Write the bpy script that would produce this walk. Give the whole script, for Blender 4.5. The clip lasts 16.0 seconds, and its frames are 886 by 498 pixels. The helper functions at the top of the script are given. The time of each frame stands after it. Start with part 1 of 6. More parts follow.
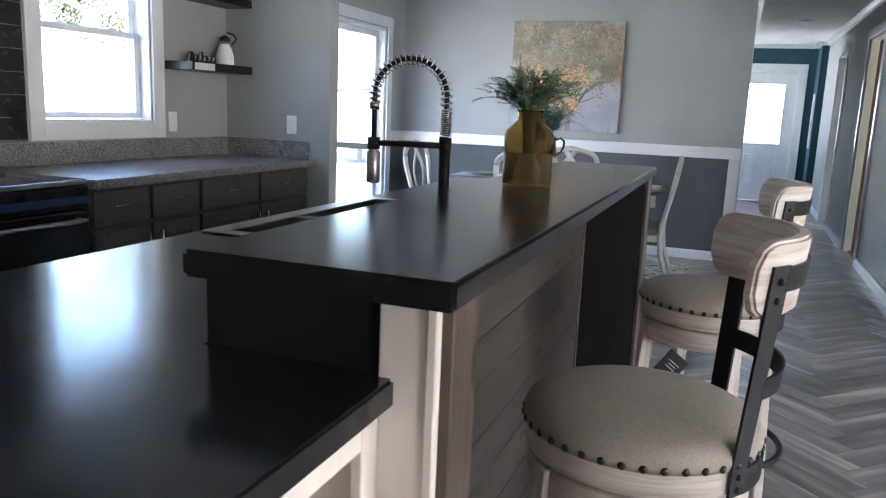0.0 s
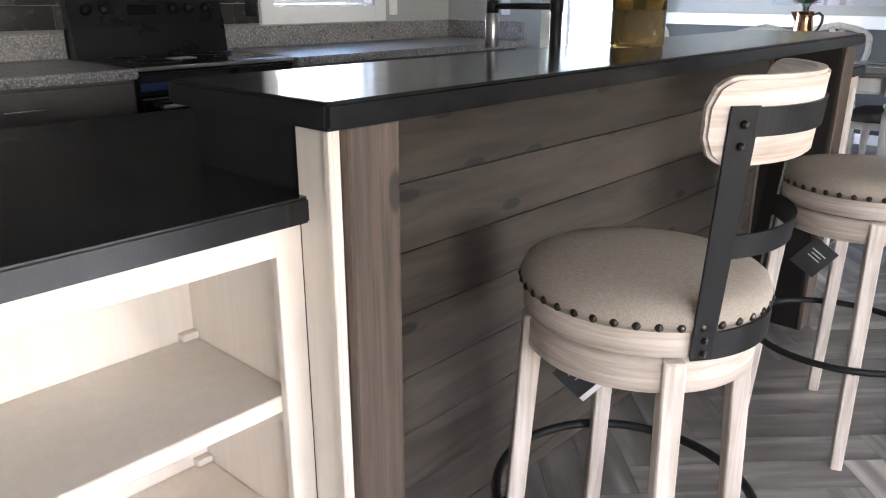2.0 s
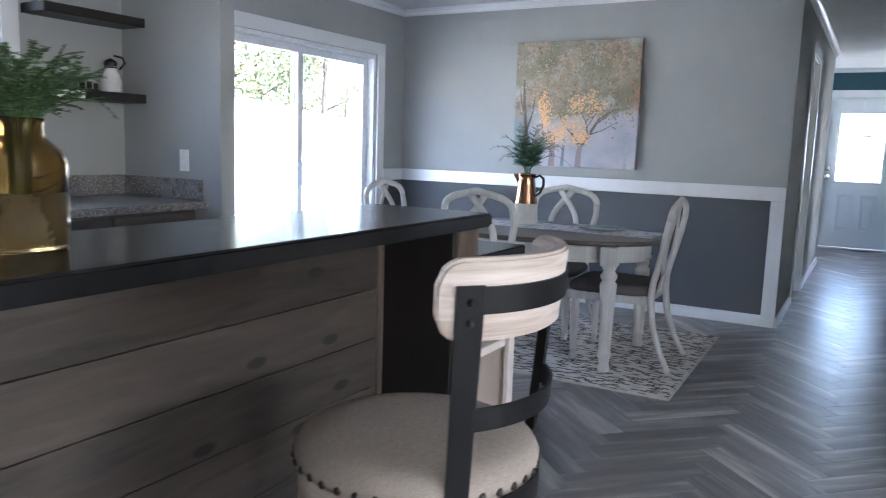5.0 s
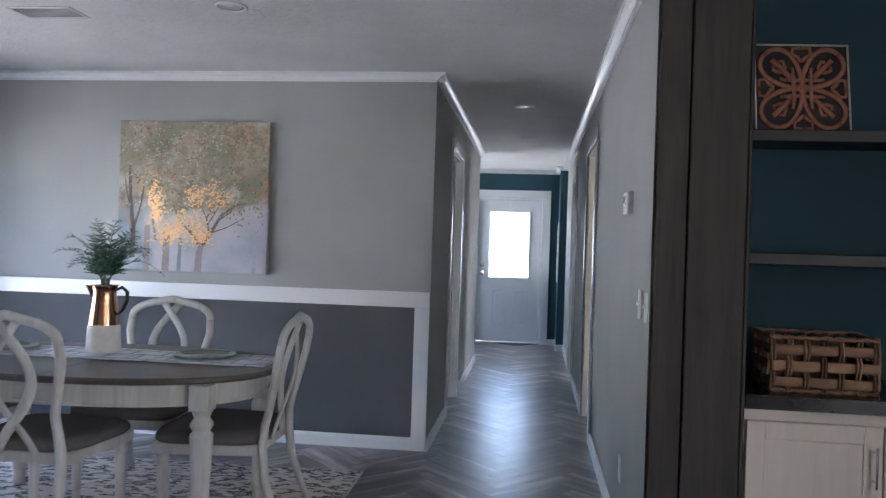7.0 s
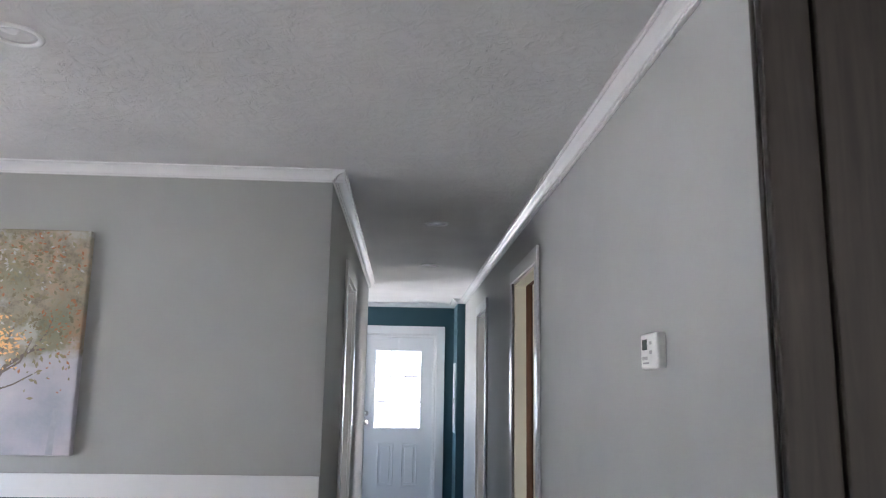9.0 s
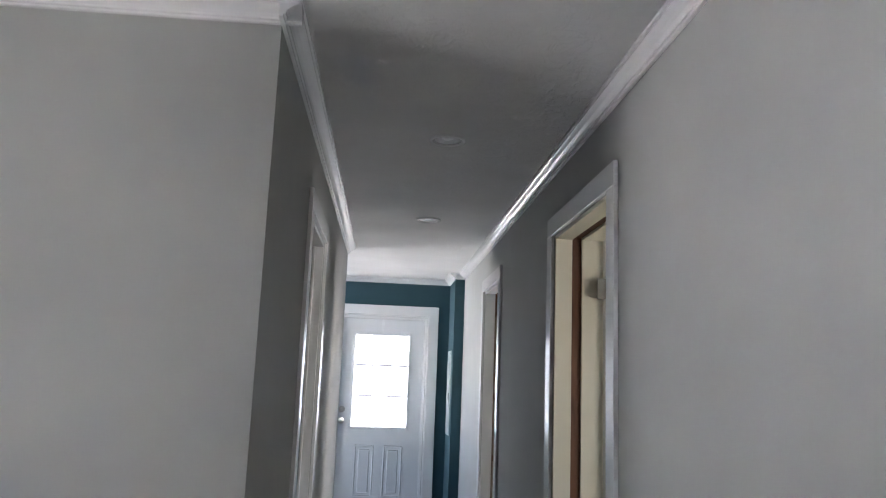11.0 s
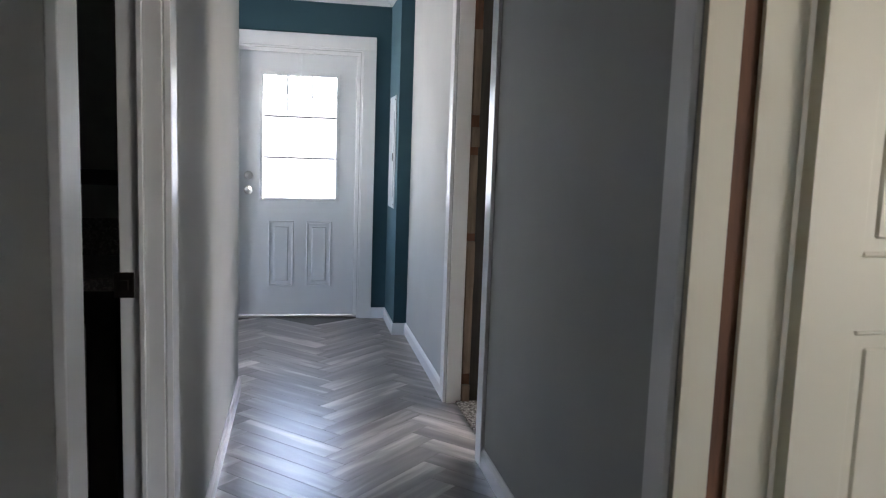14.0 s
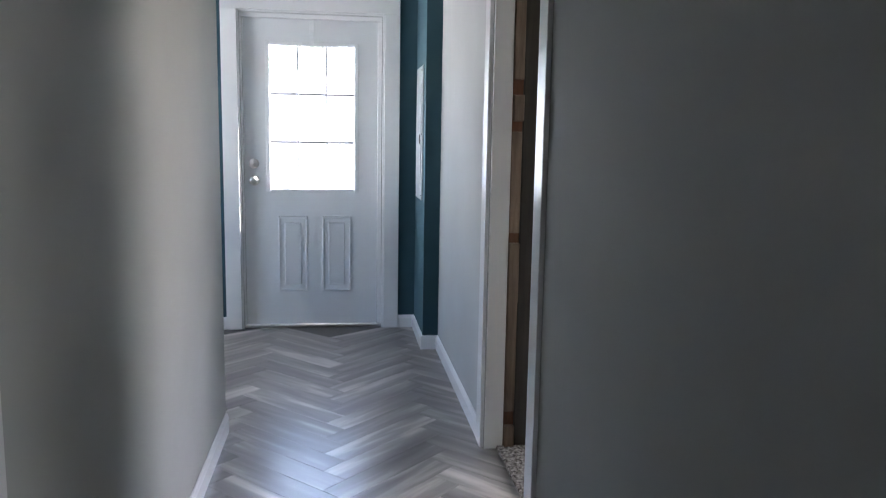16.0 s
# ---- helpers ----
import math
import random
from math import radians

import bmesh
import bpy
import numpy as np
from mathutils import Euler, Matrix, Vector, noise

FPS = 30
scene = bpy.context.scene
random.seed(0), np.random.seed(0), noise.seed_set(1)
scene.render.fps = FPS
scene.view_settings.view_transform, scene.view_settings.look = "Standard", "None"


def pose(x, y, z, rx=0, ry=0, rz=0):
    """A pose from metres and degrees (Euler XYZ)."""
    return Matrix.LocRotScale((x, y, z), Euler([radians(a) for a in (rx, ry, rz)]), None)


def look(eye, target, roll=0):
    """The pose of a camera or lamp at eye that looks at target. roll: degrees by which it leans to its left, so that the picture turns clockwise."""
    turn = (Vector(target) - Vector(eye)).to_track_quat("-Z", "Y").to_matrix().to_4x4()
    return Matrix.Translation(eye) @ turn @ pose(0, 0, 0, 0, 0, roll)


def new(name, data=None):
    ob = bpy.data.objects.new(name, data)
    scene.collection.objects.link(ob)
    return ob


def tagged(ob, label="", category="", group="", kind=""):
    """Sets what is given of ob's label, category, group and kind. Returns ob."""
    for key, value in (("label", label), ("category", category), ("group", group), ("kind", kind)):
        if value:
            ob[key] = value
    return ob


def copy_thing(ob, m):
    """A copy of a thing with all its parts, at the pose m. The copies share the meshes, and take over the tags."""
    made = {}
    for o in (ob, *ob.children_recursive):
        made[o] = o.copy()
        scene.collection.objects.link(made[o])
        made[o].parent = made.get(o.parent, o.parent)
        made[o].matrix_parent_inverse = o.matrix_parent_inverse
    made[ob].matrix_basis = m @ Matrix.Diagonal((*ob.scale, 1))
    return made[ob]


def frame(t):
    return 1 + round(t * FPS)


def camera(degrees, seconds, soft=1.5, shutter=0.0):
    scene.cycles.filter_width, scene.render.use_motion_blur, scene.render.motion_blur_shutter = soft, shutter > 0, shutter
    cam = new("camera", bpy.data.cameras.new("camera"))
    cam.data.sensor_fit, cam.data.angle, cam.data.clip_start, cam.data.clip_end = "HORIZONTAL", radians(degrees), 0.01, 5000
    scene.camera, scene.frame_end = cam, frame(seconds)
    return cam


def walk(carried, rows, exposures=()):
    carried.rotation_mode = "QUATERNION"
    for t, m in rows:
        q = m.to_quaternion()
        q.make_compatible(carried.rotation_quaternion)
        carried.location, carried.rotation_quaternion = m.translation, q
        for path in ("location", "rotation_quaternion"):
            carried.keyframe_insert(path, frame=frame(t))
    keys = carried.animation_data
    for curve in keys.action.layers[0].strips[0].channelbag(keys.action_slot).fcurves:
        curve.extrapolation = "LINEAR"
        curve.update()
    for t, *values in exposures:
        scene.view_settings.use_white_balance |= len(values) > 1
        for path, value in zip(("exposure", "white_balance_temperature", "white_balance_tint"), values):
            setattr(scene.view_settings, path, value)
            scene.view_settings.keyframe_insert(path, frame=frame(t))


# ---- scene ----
cam = camera(60.8, 16.0, 1.1, 0.3)
PATH = [
    (0, (0.119, -0.217, 1.275), (-0.572, 1.624, 0.908), 2.4),
    (0.5, (0.22, -0.106, 1.264), (-0.534, 1.694, 0.828), 2.0),
    (1, (0.357, -0.048, 1.251), (-0.596, 1.643, 0.773), 1.2),
    (1.5, (0.502, -0.031, 1.234), (-0.658, 1.508, 0.701), 0.5),
    (2, (0.58, -0.013, 1.205), (-0.695, 1.387, 0.562), 0.1),
    (2.5, (0.615, 0.039, 1.204), (-0.66, 1.468, 0.627), -1.2),
    (3, (0.655, 0.214, 1.223), (-0.444, 1.827, 0.787), -0.6),
    (5.3, (0.793, 1.238, 1.27), (-0.14, 2.986, 0.996), 2.2),
    (5.5, (0.821, 1.325, 1.281), (0.007, 3.129, 0.996), 1.5),
    (6, (0.831, 1.602, 1.296), (0.261, 3.514, 1.16), 1.1),
    (6.5, (0.891, 1.898, 1.318), (0.526, 3.862, 1.224), 0.3),
    (7, (0.843, 2.185, 1.324), (0.604, 4.171, 1.32), 1.8),
    (7.5, (0.768, 2.493, 1.357), (0.622, 4.487, 1.411), 0.9),
    (8, (0.727, 2.856, 1.38), (0.581, 4.841, 1.582), 0.6),
    (8.5, (0.667, 3.159, 1.401), (0.547, 5.137, 1.677), 2.2),
    (9, (0.545, 3.486, 1.438), (0.644, 5.451, 1.795), 1.0),
    (11.5, (0.492, 5.43, 1.456), (0.650, 7.40, 1.766), 2.6),
    (12, (0.445, 5.768, 1.432), (0.691, 7.75, 1.545), 1.9),
    (12.5, (0.438, 6.081, 1.339), (0.732, 8.054, 1.208), 1.8),
    (13, (0.475, 6.399, 1.277), (0.674, 8.376, 1.051), 2.5),
    (13.5, (0.498, 6.723, 1.267), (0.782, 8.69, 1.037), 2.9),
    (14, (0.495, 7.004, 1.287), (0.871, 8.953, 1.044), 2.0),
    (14.5, (0.613, 7.284, 1.264), (0.76, 9.266, 1.033), 2.0),
    (15, (0.651, 7.468, 1.244), (0.754, 9.444, 0.954), 2.4),
    (15.5, (0.665, 7.711, 1.275), (0.909, 9.688, 1.096), 1.8),
    (16, (0.683, 7.84, 1.254), (0.949, 9.802, 0.974), 1.0),
]
walk(cam, [(t, look(eye, target, roll)) for t, eye, target, roll in PATH], [(0.0, 4.3, 5850, 10), (1.5, 4.7, 6150, 11), (2.5, 4.65, 6050, 11), (3.2, 4.7, 5600, 11), (5.5, 3.98, 5600, 11), (6.5, 3.82, 5750, 13), (8.0, 4.15, 6050, 14), (9.2, 4.25, 6250, 15), (11.5, 4.25, 6400, 15), (12.5, 4.2, 6500, 15), (14.5, 4.15, 6400, 15), (16.0, 4.1, 6250, 14)])

# ---- world, sun, lights ----
world = bpy.data.worlds.new("sky")
scene.world = world
world.use_nodes = True
sky = world.node_tree.nodes.new("ShaderNodeTexSky")
sky.sky_type, sky.sun_disc = "NISHITA", False
sky.sun_elevation, sky.sun_rotation = radians(48), radians(75)
sky.air_density, sky.dust_density = 1.0, 2.5
wbg = world.node_tree.nodes["Background"]
world.node_tree.links.new(sky.outputs[0], wbg.inputs[0])
wbg.inputs[1].default_value = 0.15
sun = new("sun", bpy.data.lights.new("sun", "SUN"))
sun.data.energy, sun.data.angle, sun.data.color = 5.0, radians(0.6), (1.0, 0.95, 0.88)
sun.matrix_world = look((10, 3, 14), (0, 0, 0))


def window_lamp(x, y, z, tx, ty, w, h, watts, colour):
    """Sky light in an opening, shining from it into the house."""
    lamp = new("window_light", bpy.data.lights.new("window_light", "AREA"))
    lamp.data.shape, lamp.data.size, lamp.data.size_y = "RECTANGLE", w, h
    lamp.data.energy, lamp.data.color = watts, colour
    lamp.matrix_world = look((x, y, z), (tx, ty, z - 0.15))
    return lamp


COOL = (0.80, 0.90, 1.0)
window_lamp(4.99, 2.15, 1.45, 0.0, 2.15, 1.7, 1.15, 2.4, (1.0, 0.90, 0.82))
window_lamp(4.99, -1.7, 1.45, 0.0, -0.2, 1.7, 1.15, 5.6, (1.0, 0.90, 0.82))
# added lamp in an unseen nook opening, to brighten the entry door
window_lamp(-1.53, 11.9, 1.45, 1.2, 12.1, 0.9, 1.0, 0.8, COOL)
window_lamp(0.495, 13.03, 1.39, 0.6, 10.5, 0.56, 0.93, 0.23, COOL)
window_lamp(4.22, 6.1, 1.4, 0, 9.3, 1.2, 1.2, 1.7, (1.0, 0.90, 0.76))
window_lamp(4.22, 10.9, 1.4, 0, 10.9, 1.2, 1.2, 0.36, (1.0, 0.92, 0.80))

# ---- helpers of this scene ----
def box(bm, x0, x1, y0, y1, z0, z1, bevel=0.0, seg=1):
    """A box between the bounds, its edges rounded by bevel."""
    m = Matrix.Translation(((x0 + x1) / 2, (y0 + y1) / 2, (z0 + z1) / 2)) @ Matrix.Diagonal((abs(x1 - x0), abs(y1 - y0), abs(z1 - z0), 1))
    r = bmesh.ops.create_cube(bm, size=1.0, matrix=m)
    if bevel:
        edges = list({e for v in r["verts"] for e in v.link_edges})
        bmesh.ops.bevel(bm, geom=edges, offset=bevel, segments=seg, profile=0.5, affect="EDGES", clamp_overlap=True)
    return bm


def boxes(*rows, bevel=0.0, seg=1):
    bm = bmesh.new()
    for r in rows:
        box(bm, *r, bevel=bevel, seg=seg)
    return bm


def tube(bm, pts, radius, sides=10, cap=True, shape=None):
    """A tube along pts; radius a number or one for each point; shape (a, b) flattens it."""
    pts = [Vector(p) for p in pts]
    n = len(pts)
    rad = radius if isinstance(radius, (list, tuple)) else [radius] * n
    rings, ref = [], None
    for i, p in enumerate(pts):
        d = (pts[min(i + 1, n - 1)] - pts[max(i - 1, 0)]).normalized()
        if ref is None:
            ref = Vector((0, 0, 1)) if abs(d.z) < 0.9 else Vector((1, 0, 0))
        u = (ref - d * ref.dot(d)).normalized()
        ref = u
        w = d.cross(u)
        a, b = shape or (1, 1)
        rings.append([bm.verts.new(p + rad[i] * (a * math.cos(2 * math.pi * k / sides) * u + b * math.sin(2 * math.pi * k / sides) * w)) for k in range(sides)])
    for r0, r1 in zip(rings, rings[1:]):
        for k in range(sides):
            bm.faces.new((r0[k], r0[(k + 1) % sides], r1[(k + 1) % sides], r1[k])).smooth = True
    if cap:
        bm.faces.new(rings[0][::-1])
        bm.faces.new(rings[-1])
    return bm


def lathe(bm, prof, sides=28, centre=(0, 0, 0), close=False):
    """A turned body from (radius, height) pairs."""
    c = Vector(centre)
    rings = []
    for r, z in prof:
        rings.append([bm.verts.new(c + Vector((max(r, 1e-4) * math.cos(2 * math.pi * k / sides), max(r, 1e-4) * math.sin(2 * math.pi * k / sides), z))) for k in range(sides)])
    for r0, r1 in zip(rings, rings[1:]):
        for k in range(sides):
            bm.faces.new((r0[k], r0[(k + 1) % sides], r1[(k + 1) % sides], r1[k])).smooth = True
    if close:
        bm.faces.new(rings[0][::-1])
        bm.faces.new(rings[-1])
    return bm


def extrude_outline(bm, pts, depth, axis="y", at=0.0):
    """A flat outline of 2D points, given depth along axis from at."""
    def put(a, b, d):
        return {"y": (a, d, b), "x": (d, a, b), "z": (a, b, d)}[axis]
    f0 = [bm.verts.new(put(a, b, at)) for a, b in pts]
    f1 = [bm.verts.new(put(a, b, at + depth)) for a, b in pts]
    n = len(pts)
    bm.faces.new(f0)
    bm.faces.new(f1[::-1])
    for i in range(n):
        bm.faces.new((f0[i], f1[i], f1[(i + 1) % n], f0[(i + 1) % n]))
    bmesh.ops.recalc_face_normals(bm, faces=bm.faces)
    return bm


def mesh_of(name, bm, material):
    me = bpy.data.meshes.new(name)
    bm.to_mesh(me)
    bm.free()
    me.materials.append(material)
    return me


def part(name, bm, material, parent, label=""):
    ob = new(name, mesh_of(name, bm, material))
    ob.parent = parent
    return tagged(ob, label) if label else ob


def piece(name, me, parent, m):
    """One of many alike pieces on a shared mesh."""
    ob = new(name, me)
    ob.parent = parent
    ob.matrix_basis = m
    return ob


def thing(name, label, category, m=None, group=""):
    ob = new(name)
    ob.empty_display_size = 0.05
    if m is not None:
        ob.matrix_basis = m
    return tagged(ob, label, category, group)


def solid(name, bm, material, label, category, kind="", group=""):
    return tagged(new(name, mesh_of(name, bm, material)), label, category, group, kind)


def structure(name, bm, material, label, category="structure"):
    return solid(name, bm, material, label, category, "structure")


# ---- materials ----
class Mat:
    """A small builder of node materials on object coordinates."""

    def __init__(self, name, rough=0.5, metal=0.0, spec=0.5, coords="Object"):
        self.m = bpy.data.materials.new(name)
        self.m.use_nodes = True
        self.t = self.m.node_tree
        self.b = self.t.nodes["Principled BSDF"]
        self.b.inputs["Roughness"].default_value = rough
        self.b.inputs["Metallic"].default_value = metal
        self.b.inputs["Specular IOR Level"].default_value = spec
        self.co = self.node("ShaderNodeTexCoord").outputs[coords]

    def node(self, kind, **values):
        n = self.t.nodes.new(kind)
        for k, v in values.items():
            n.inputs[k.replace("_", " ")].default_value = v
        return n

    def link(self, a, b):
        self.t.links.new(a, b)

    def mapped(self, scale=(1, 1, 1), rot=(0, 0, 0), offset=None):
        n = self.node("ShaderNodeMapping")
        n.inputs["Scale"].default_value = scale
        n.inputs["Rotation"].default_value = [radians(a) for a in rot]
        self.link(self.co, n.inputs["Vector"])
        if offset is not None:
            self.link(offset, n.inputs["Location"])
        return n.outputs[0]

    def noise(self, scale, detail=4, rough=0.55, vec=None, distortion=0.0):
        n = self.node("ShaderNodeTexNoise", Scale=scale, Detail=detail, Roughness=rough, Distortion=distortion)
        self.link(vec or self.co, n.inputs["Vector"])
        return n.outputs["Fac"]

    def ramp(self, fac, stops):
        n = self.t.nodes.new("ShaderNodeValToRGB")
        els = n.color_ramp.elements
        while len(els) < len(stops):
            els.new(0.5)
        for e, (p, c) in zip(els, stops):
            e.position, e.color = p, (*c, 1) if len(c) == 3 else c
        self.link(fac, n.inputs["Fac"])
        return n.outputs["Color"]

    def mix(self, a, b, fac, blend="MIX"):
        n = self.t.nodes.new("ShaderNodeMix")
        n.data_type, n.blend_type = "RGBA", blend
        for sock, v in ((n.inputs[6], a), (n.inputs[7], b), (n.inputs[0], fac)):
            if isinstance(v, (int, float)):
                sock.default_value = v
            elif isinstance(v, tuple):
                sock.default_value = (*v, 1)
            else:
                self.link(v, sock)
        return n.outputs[2]

    def random(self):
        return self.node("ShaderNodeObjectInfo").outputs["Random"]

    def math(self, op, a, b=0.5):
        n = self.t.nodes.new("ShaderNodeMath")
        n.operation = op
        for s, v in zip(n.inputs, (a, b)):
            if isinstance(v, (int, float)):
                s.default_value = v
            else:
                self.link(v, s)
        return n.outputs[0]

    def colour(self, c):
        if isinstance(c, tuple):
            self.b.inputs["Base Color"].default_value = (*c, 1)
        else:
            self.link(c, self.b.inputs["Base Color"])
        return self

    def roughness(self, fac, lo, hi):
        n = self.node("ShaderNodeMapRange", To_Min=lo, To_Max=hi)
        self.link(fac, n.inputs["Value"])
        self.link(n.outputs[0], self.b.inputs["Roughness"])
        return self

    def bump(self, height, strength=0.2, distance=0.002):
        n = self.node("ShaderNodeBump", Strength=strength, Distance=distance)
        self.link(height, n.inputs["Height"])
        self.link(n.outputs[0], self.b.inputs["Normal"])
        return self


def scaled(c, k):
    return tuple(min(v * k, 1.0) for v in c)


def paint(name, c, rough=0.8, var=0.06, bump=0.12):
    """Rolled wall paint: faint clouds and an orange-peel relief."""
    m = Mat(name, rough, 0.0, 0.25)
    big, fine = m.noise(1.3, 3), m.noise(240, 2)
    m.colour(m.ramp(big, [(0.3, scaled(c, 1 - var)), (0.7, scaled(c, 1 + var))]))
    m.roughness(m.noise(9, 3), rough - 0.06, rough + 0.06)
    return m.bump(fine, bump, 0.001).m


def trim_paint(name, c, rough=0.35):
    m = Mat(name, rough)
    m.colour(m.ramp(m.noise(3.0, 5), [(0.3, scaled(c, 0.97)), (0.7, c)]))
    m.roughness(m.noise(14, 3), rough - 0.015, rough + 0.02)
    return m.bump(m.noise(45, 2), 0.03, 0.0006).m


def wood(name, dark, light, along="z", rough=0.5, stretch=14.0, random=False, bump=0.25, knots=False, scale=1.0, spread=0.41):
    """Grain drawn out along one axis, with wider bands over it."""
    m = Mat(name, rough)
    s = {"x": (1, stretch, stretch), "y": (stretch, 1, stretch), "z": (stretch, stretch, 1), "round": (1.6, 1.6, stretch)}[along]
    off = None
    if random:
        cx = m.node("ShaderNodeCombineXYZ")
        for i, k in enumerate((37.0, 53.0, 71.0)):
            m.link(m.math("MULTIPLY", m.random(), k), cx.inputs[i])
        off = cx.outputs[0]
    v = m.mapped(tuple(a * scale for a in s), offset=off)
    fine = m.noise(3.2, 8, 0.62, v, 0.6)
    broad = m.noise(0.55, 4, 0.5, v, 1.2)
    both = m.math("ADD", m.math("MULTIPLY", fine, 0.62), m.math("MULTIPLY", broad, 0.38))
    mid = tuple((a + b) / 2 for a, b in zip(dark, light))
    c = m.ramp(both, [(0.34, dark), (0.5, mid), (0.66, light)])
    if random:
        hv = m.node("ShaderNodeHueSaturation")
        m.link(c, hv.inputs["Color"])
        r = m.node("ShaderNodeMapRange", To_Min=1.0 - spread, To_Max=1.0 + spread)
        m.link(m.random(), r.inputs["Value"])
        m.link(r.outputs[0], hv.inputs["Value"])
        c = hv.outputs[0]
    if knots:
        vo = m.node("ShaderNodeTexVoronoi", Scale=1.0)
        vo.voronoi_dimensions = "2D"
        sp, cb = m.node("ShaderNodeSeparateXYZ"), m.node("ShaderNodeCombineXYZ")
        m.link(m.mapped((4.0, 2.4, 6.0) if along == "y" else (4.0, 6.0, 2.4), offset=off), sp.inputs[0])
        m.link(sp.outputs["Y" if along == "y" else "Z"], cb.inputs[0])
        m.link(sp.outputs["Z" if along == "y" else "Y"], cb.inputs[1])
        m.link(cb.outputs[0], vo.inputs["Vector"])
        c = m.mix(c, scaled(dark, 0.35), m.ramp(vo.outputs["Distance"], [(0.06, (0.85, 0.85, 0.85)), (0.09, (0, 0, 0))]))
    m.colour(c)
    m.roughness(fine, rough - 0.08, rough + 0.12)
    return m.bump(fine, bump, 0.0015).m


def metal(name, c, rough=0.3, brushed=None):
    m = Mat(name, rough, 1.0)
    v = m.mapped(brushed) if brushed else None
    n = m.noise(40 if brushed else 12, 4, vec=v)
    m.colour(m.ramp(n, [(0.3, scaled(c, 0.88)), (0.7, c)]))
    return m.roughness(n, rough - 0.06, rough + 0.1).m


def plain(name, c, rough=0.5, spec=0.5, var=0.08, grain=30.0, bump=0.05):
    m = Mat(name, rough, 0.0, spec)
    n = m.noise(grain, 4)
    m.colour(m.ramp(n, [(0.3, scaled(c, 1 - var)), (0.7, scaled(c, 1 + var))]))
    m.roughness(m.noise(grain * 0.3, 3), max(rough - 0.06, 0.02), rough + 0.08)
    return m.bump(n, bump, 0.001).m


def laminate(name, c, rough, veins, vein_amount, speckle=0.0):
    """Stone-look laminate: clouds, thin veins, flecks."""
    m = Mat(name, rough, 0.0, 0.5)
    base = m.ramp(m.noise(5, 6, 0.6), [(0.25, scaled(c, 0.6)), (0.75, scaled(c, 1.5))])
    v = m.noise(2.3, 5, 0.6, None, 1.6)
    line = m.ramp(m.math("ABSOLUTE", m.math("SUBTRACT", v, 0.5)), [(0.0, (1, 1, 1)), (0.012, (0, 0, 0))])
    gate = m.ramp(m.noise(3.1, 2), [(0.55, (0, 0, 0)), (0.7, (vein_amount,) * 3)])
    col = m.mix(base, veins, m.mix((0, 0, 0), line, gate))
    if speckle:
        f = m.ramp(m.noise(95, 5, 0.7), [(0.5, (0, 0, 0)), (0.62, (speckle,) * 3)])
        col = m.mix(col, scaled(veins, 0.9), f)
        d = m.ramp(m.noise(28, 5, 0.7), [(0.55, (0, 0, 0)), (0.68, (0.85,) * 3)])
        col = m.mix(col, scaled(c, 0.25), d)
    m.colour(col)
    m.roughness(m.noise(20, 4), rough - 0.05, rough + 0.06)
    return m.bump(m.noise(70, 3), 0.03, 0.0006).m


GREY_WALL = paint("grey_wall_paint", (0.362, 0.372, 0.366))
DARK_WALL = paint("charcoal_wall_paint", (0.105, 0.11, 0.118))
TEAL_WALL = paint("teal_wall_paint", (0.035, 0.082, 0.105))
PALE_WALL = paint("pale_room_paint", (0.55, 0.54, 0.50))
TRIM = trim_paint("white_trim_paint", (0.76, 0.77, 0.78), 0.24)
CREAM = trim_paint("cream_jamb_paint", (0.72, 0.68, 0.56), 0.45)
DOOR_WHITE = trim_paint("white_door_enamel", (0.74, 0.76, 0.78), 0.3)
CABINET_WHITE = wood("whitewashed_cabinet", (0.68, 0.605, 0.53), (0.76, 0.685, 0.61), "z", 0.42, 16, bump=0.08)
VINYL = plain("white_vinyl_frame", (0.78, 0.80, 0.82), 0.3)
LAM_BLACK = laminate("black_stone_laminate", (0.011, 0.011, 0.012), 0.165, (0.30, 0.28, 0.26), 0.3)
LAM_GREY = laminate("grey_granite_laminate", (0.145, 0.135, 0.135), 0.3, (0.55, 0.53, 0.52), 0.5, 0.7)
PLANK_WOOD = wood("grey_brown_shiplap", (0.017, 0.0135, 0.011), (0.078, 0.062, 0.048), "y", 0.5, 9, True, 0.25, True, spread=0.24)
POST_WOOD = wood("brown_pine_post", (0.032, 0.022, 0.017), (0.125, 0.090, 0.068), "z", 0.5, 26, False, 0.4, True)
DARK_POST = wood("dark_stained_casing", (0.018, 0.015, 0.012), (0.050, 0.041, 0.034), "z", 0.62, 13, False, 0.3)
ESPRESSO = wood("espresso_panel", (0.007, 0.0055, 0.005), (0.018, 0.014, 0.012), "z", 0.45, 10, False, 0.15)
KITCHEN_CAB = wood("dark_taupe_cabinet", (0.044, 0.038, 0.034), (0.082, 0.072, 0.065), "y", 0.45, 12, False, 0.12)
RAW_WOOD = wood("raw_red_brown_lumber", (0.07, 0.026, 0.013), (0.20, 0.088, 0.045), "z", 0.7, 9, False, 0.5)
STOOL_WOOD = wood("whitewashed_stool_wood", (0.40, 0.31, 0.245), (0.78, 0.71, 0.645), "z", 0.55, 20, False, 0.25)
RING_WOOD = wood("whitewashed_bent_wood", (0.40, 0.31, 0.245), (0.78, 0.71, 0.645), "round", 0.55, 22, False, 0.25)
BLACK_METAL = plain("black_powder_coat", (0.010, 0.010, 0.011), 0.45, 0.28)
CHROME = metal("chrome", (0.75, 0.75, 0.76), 0.12)
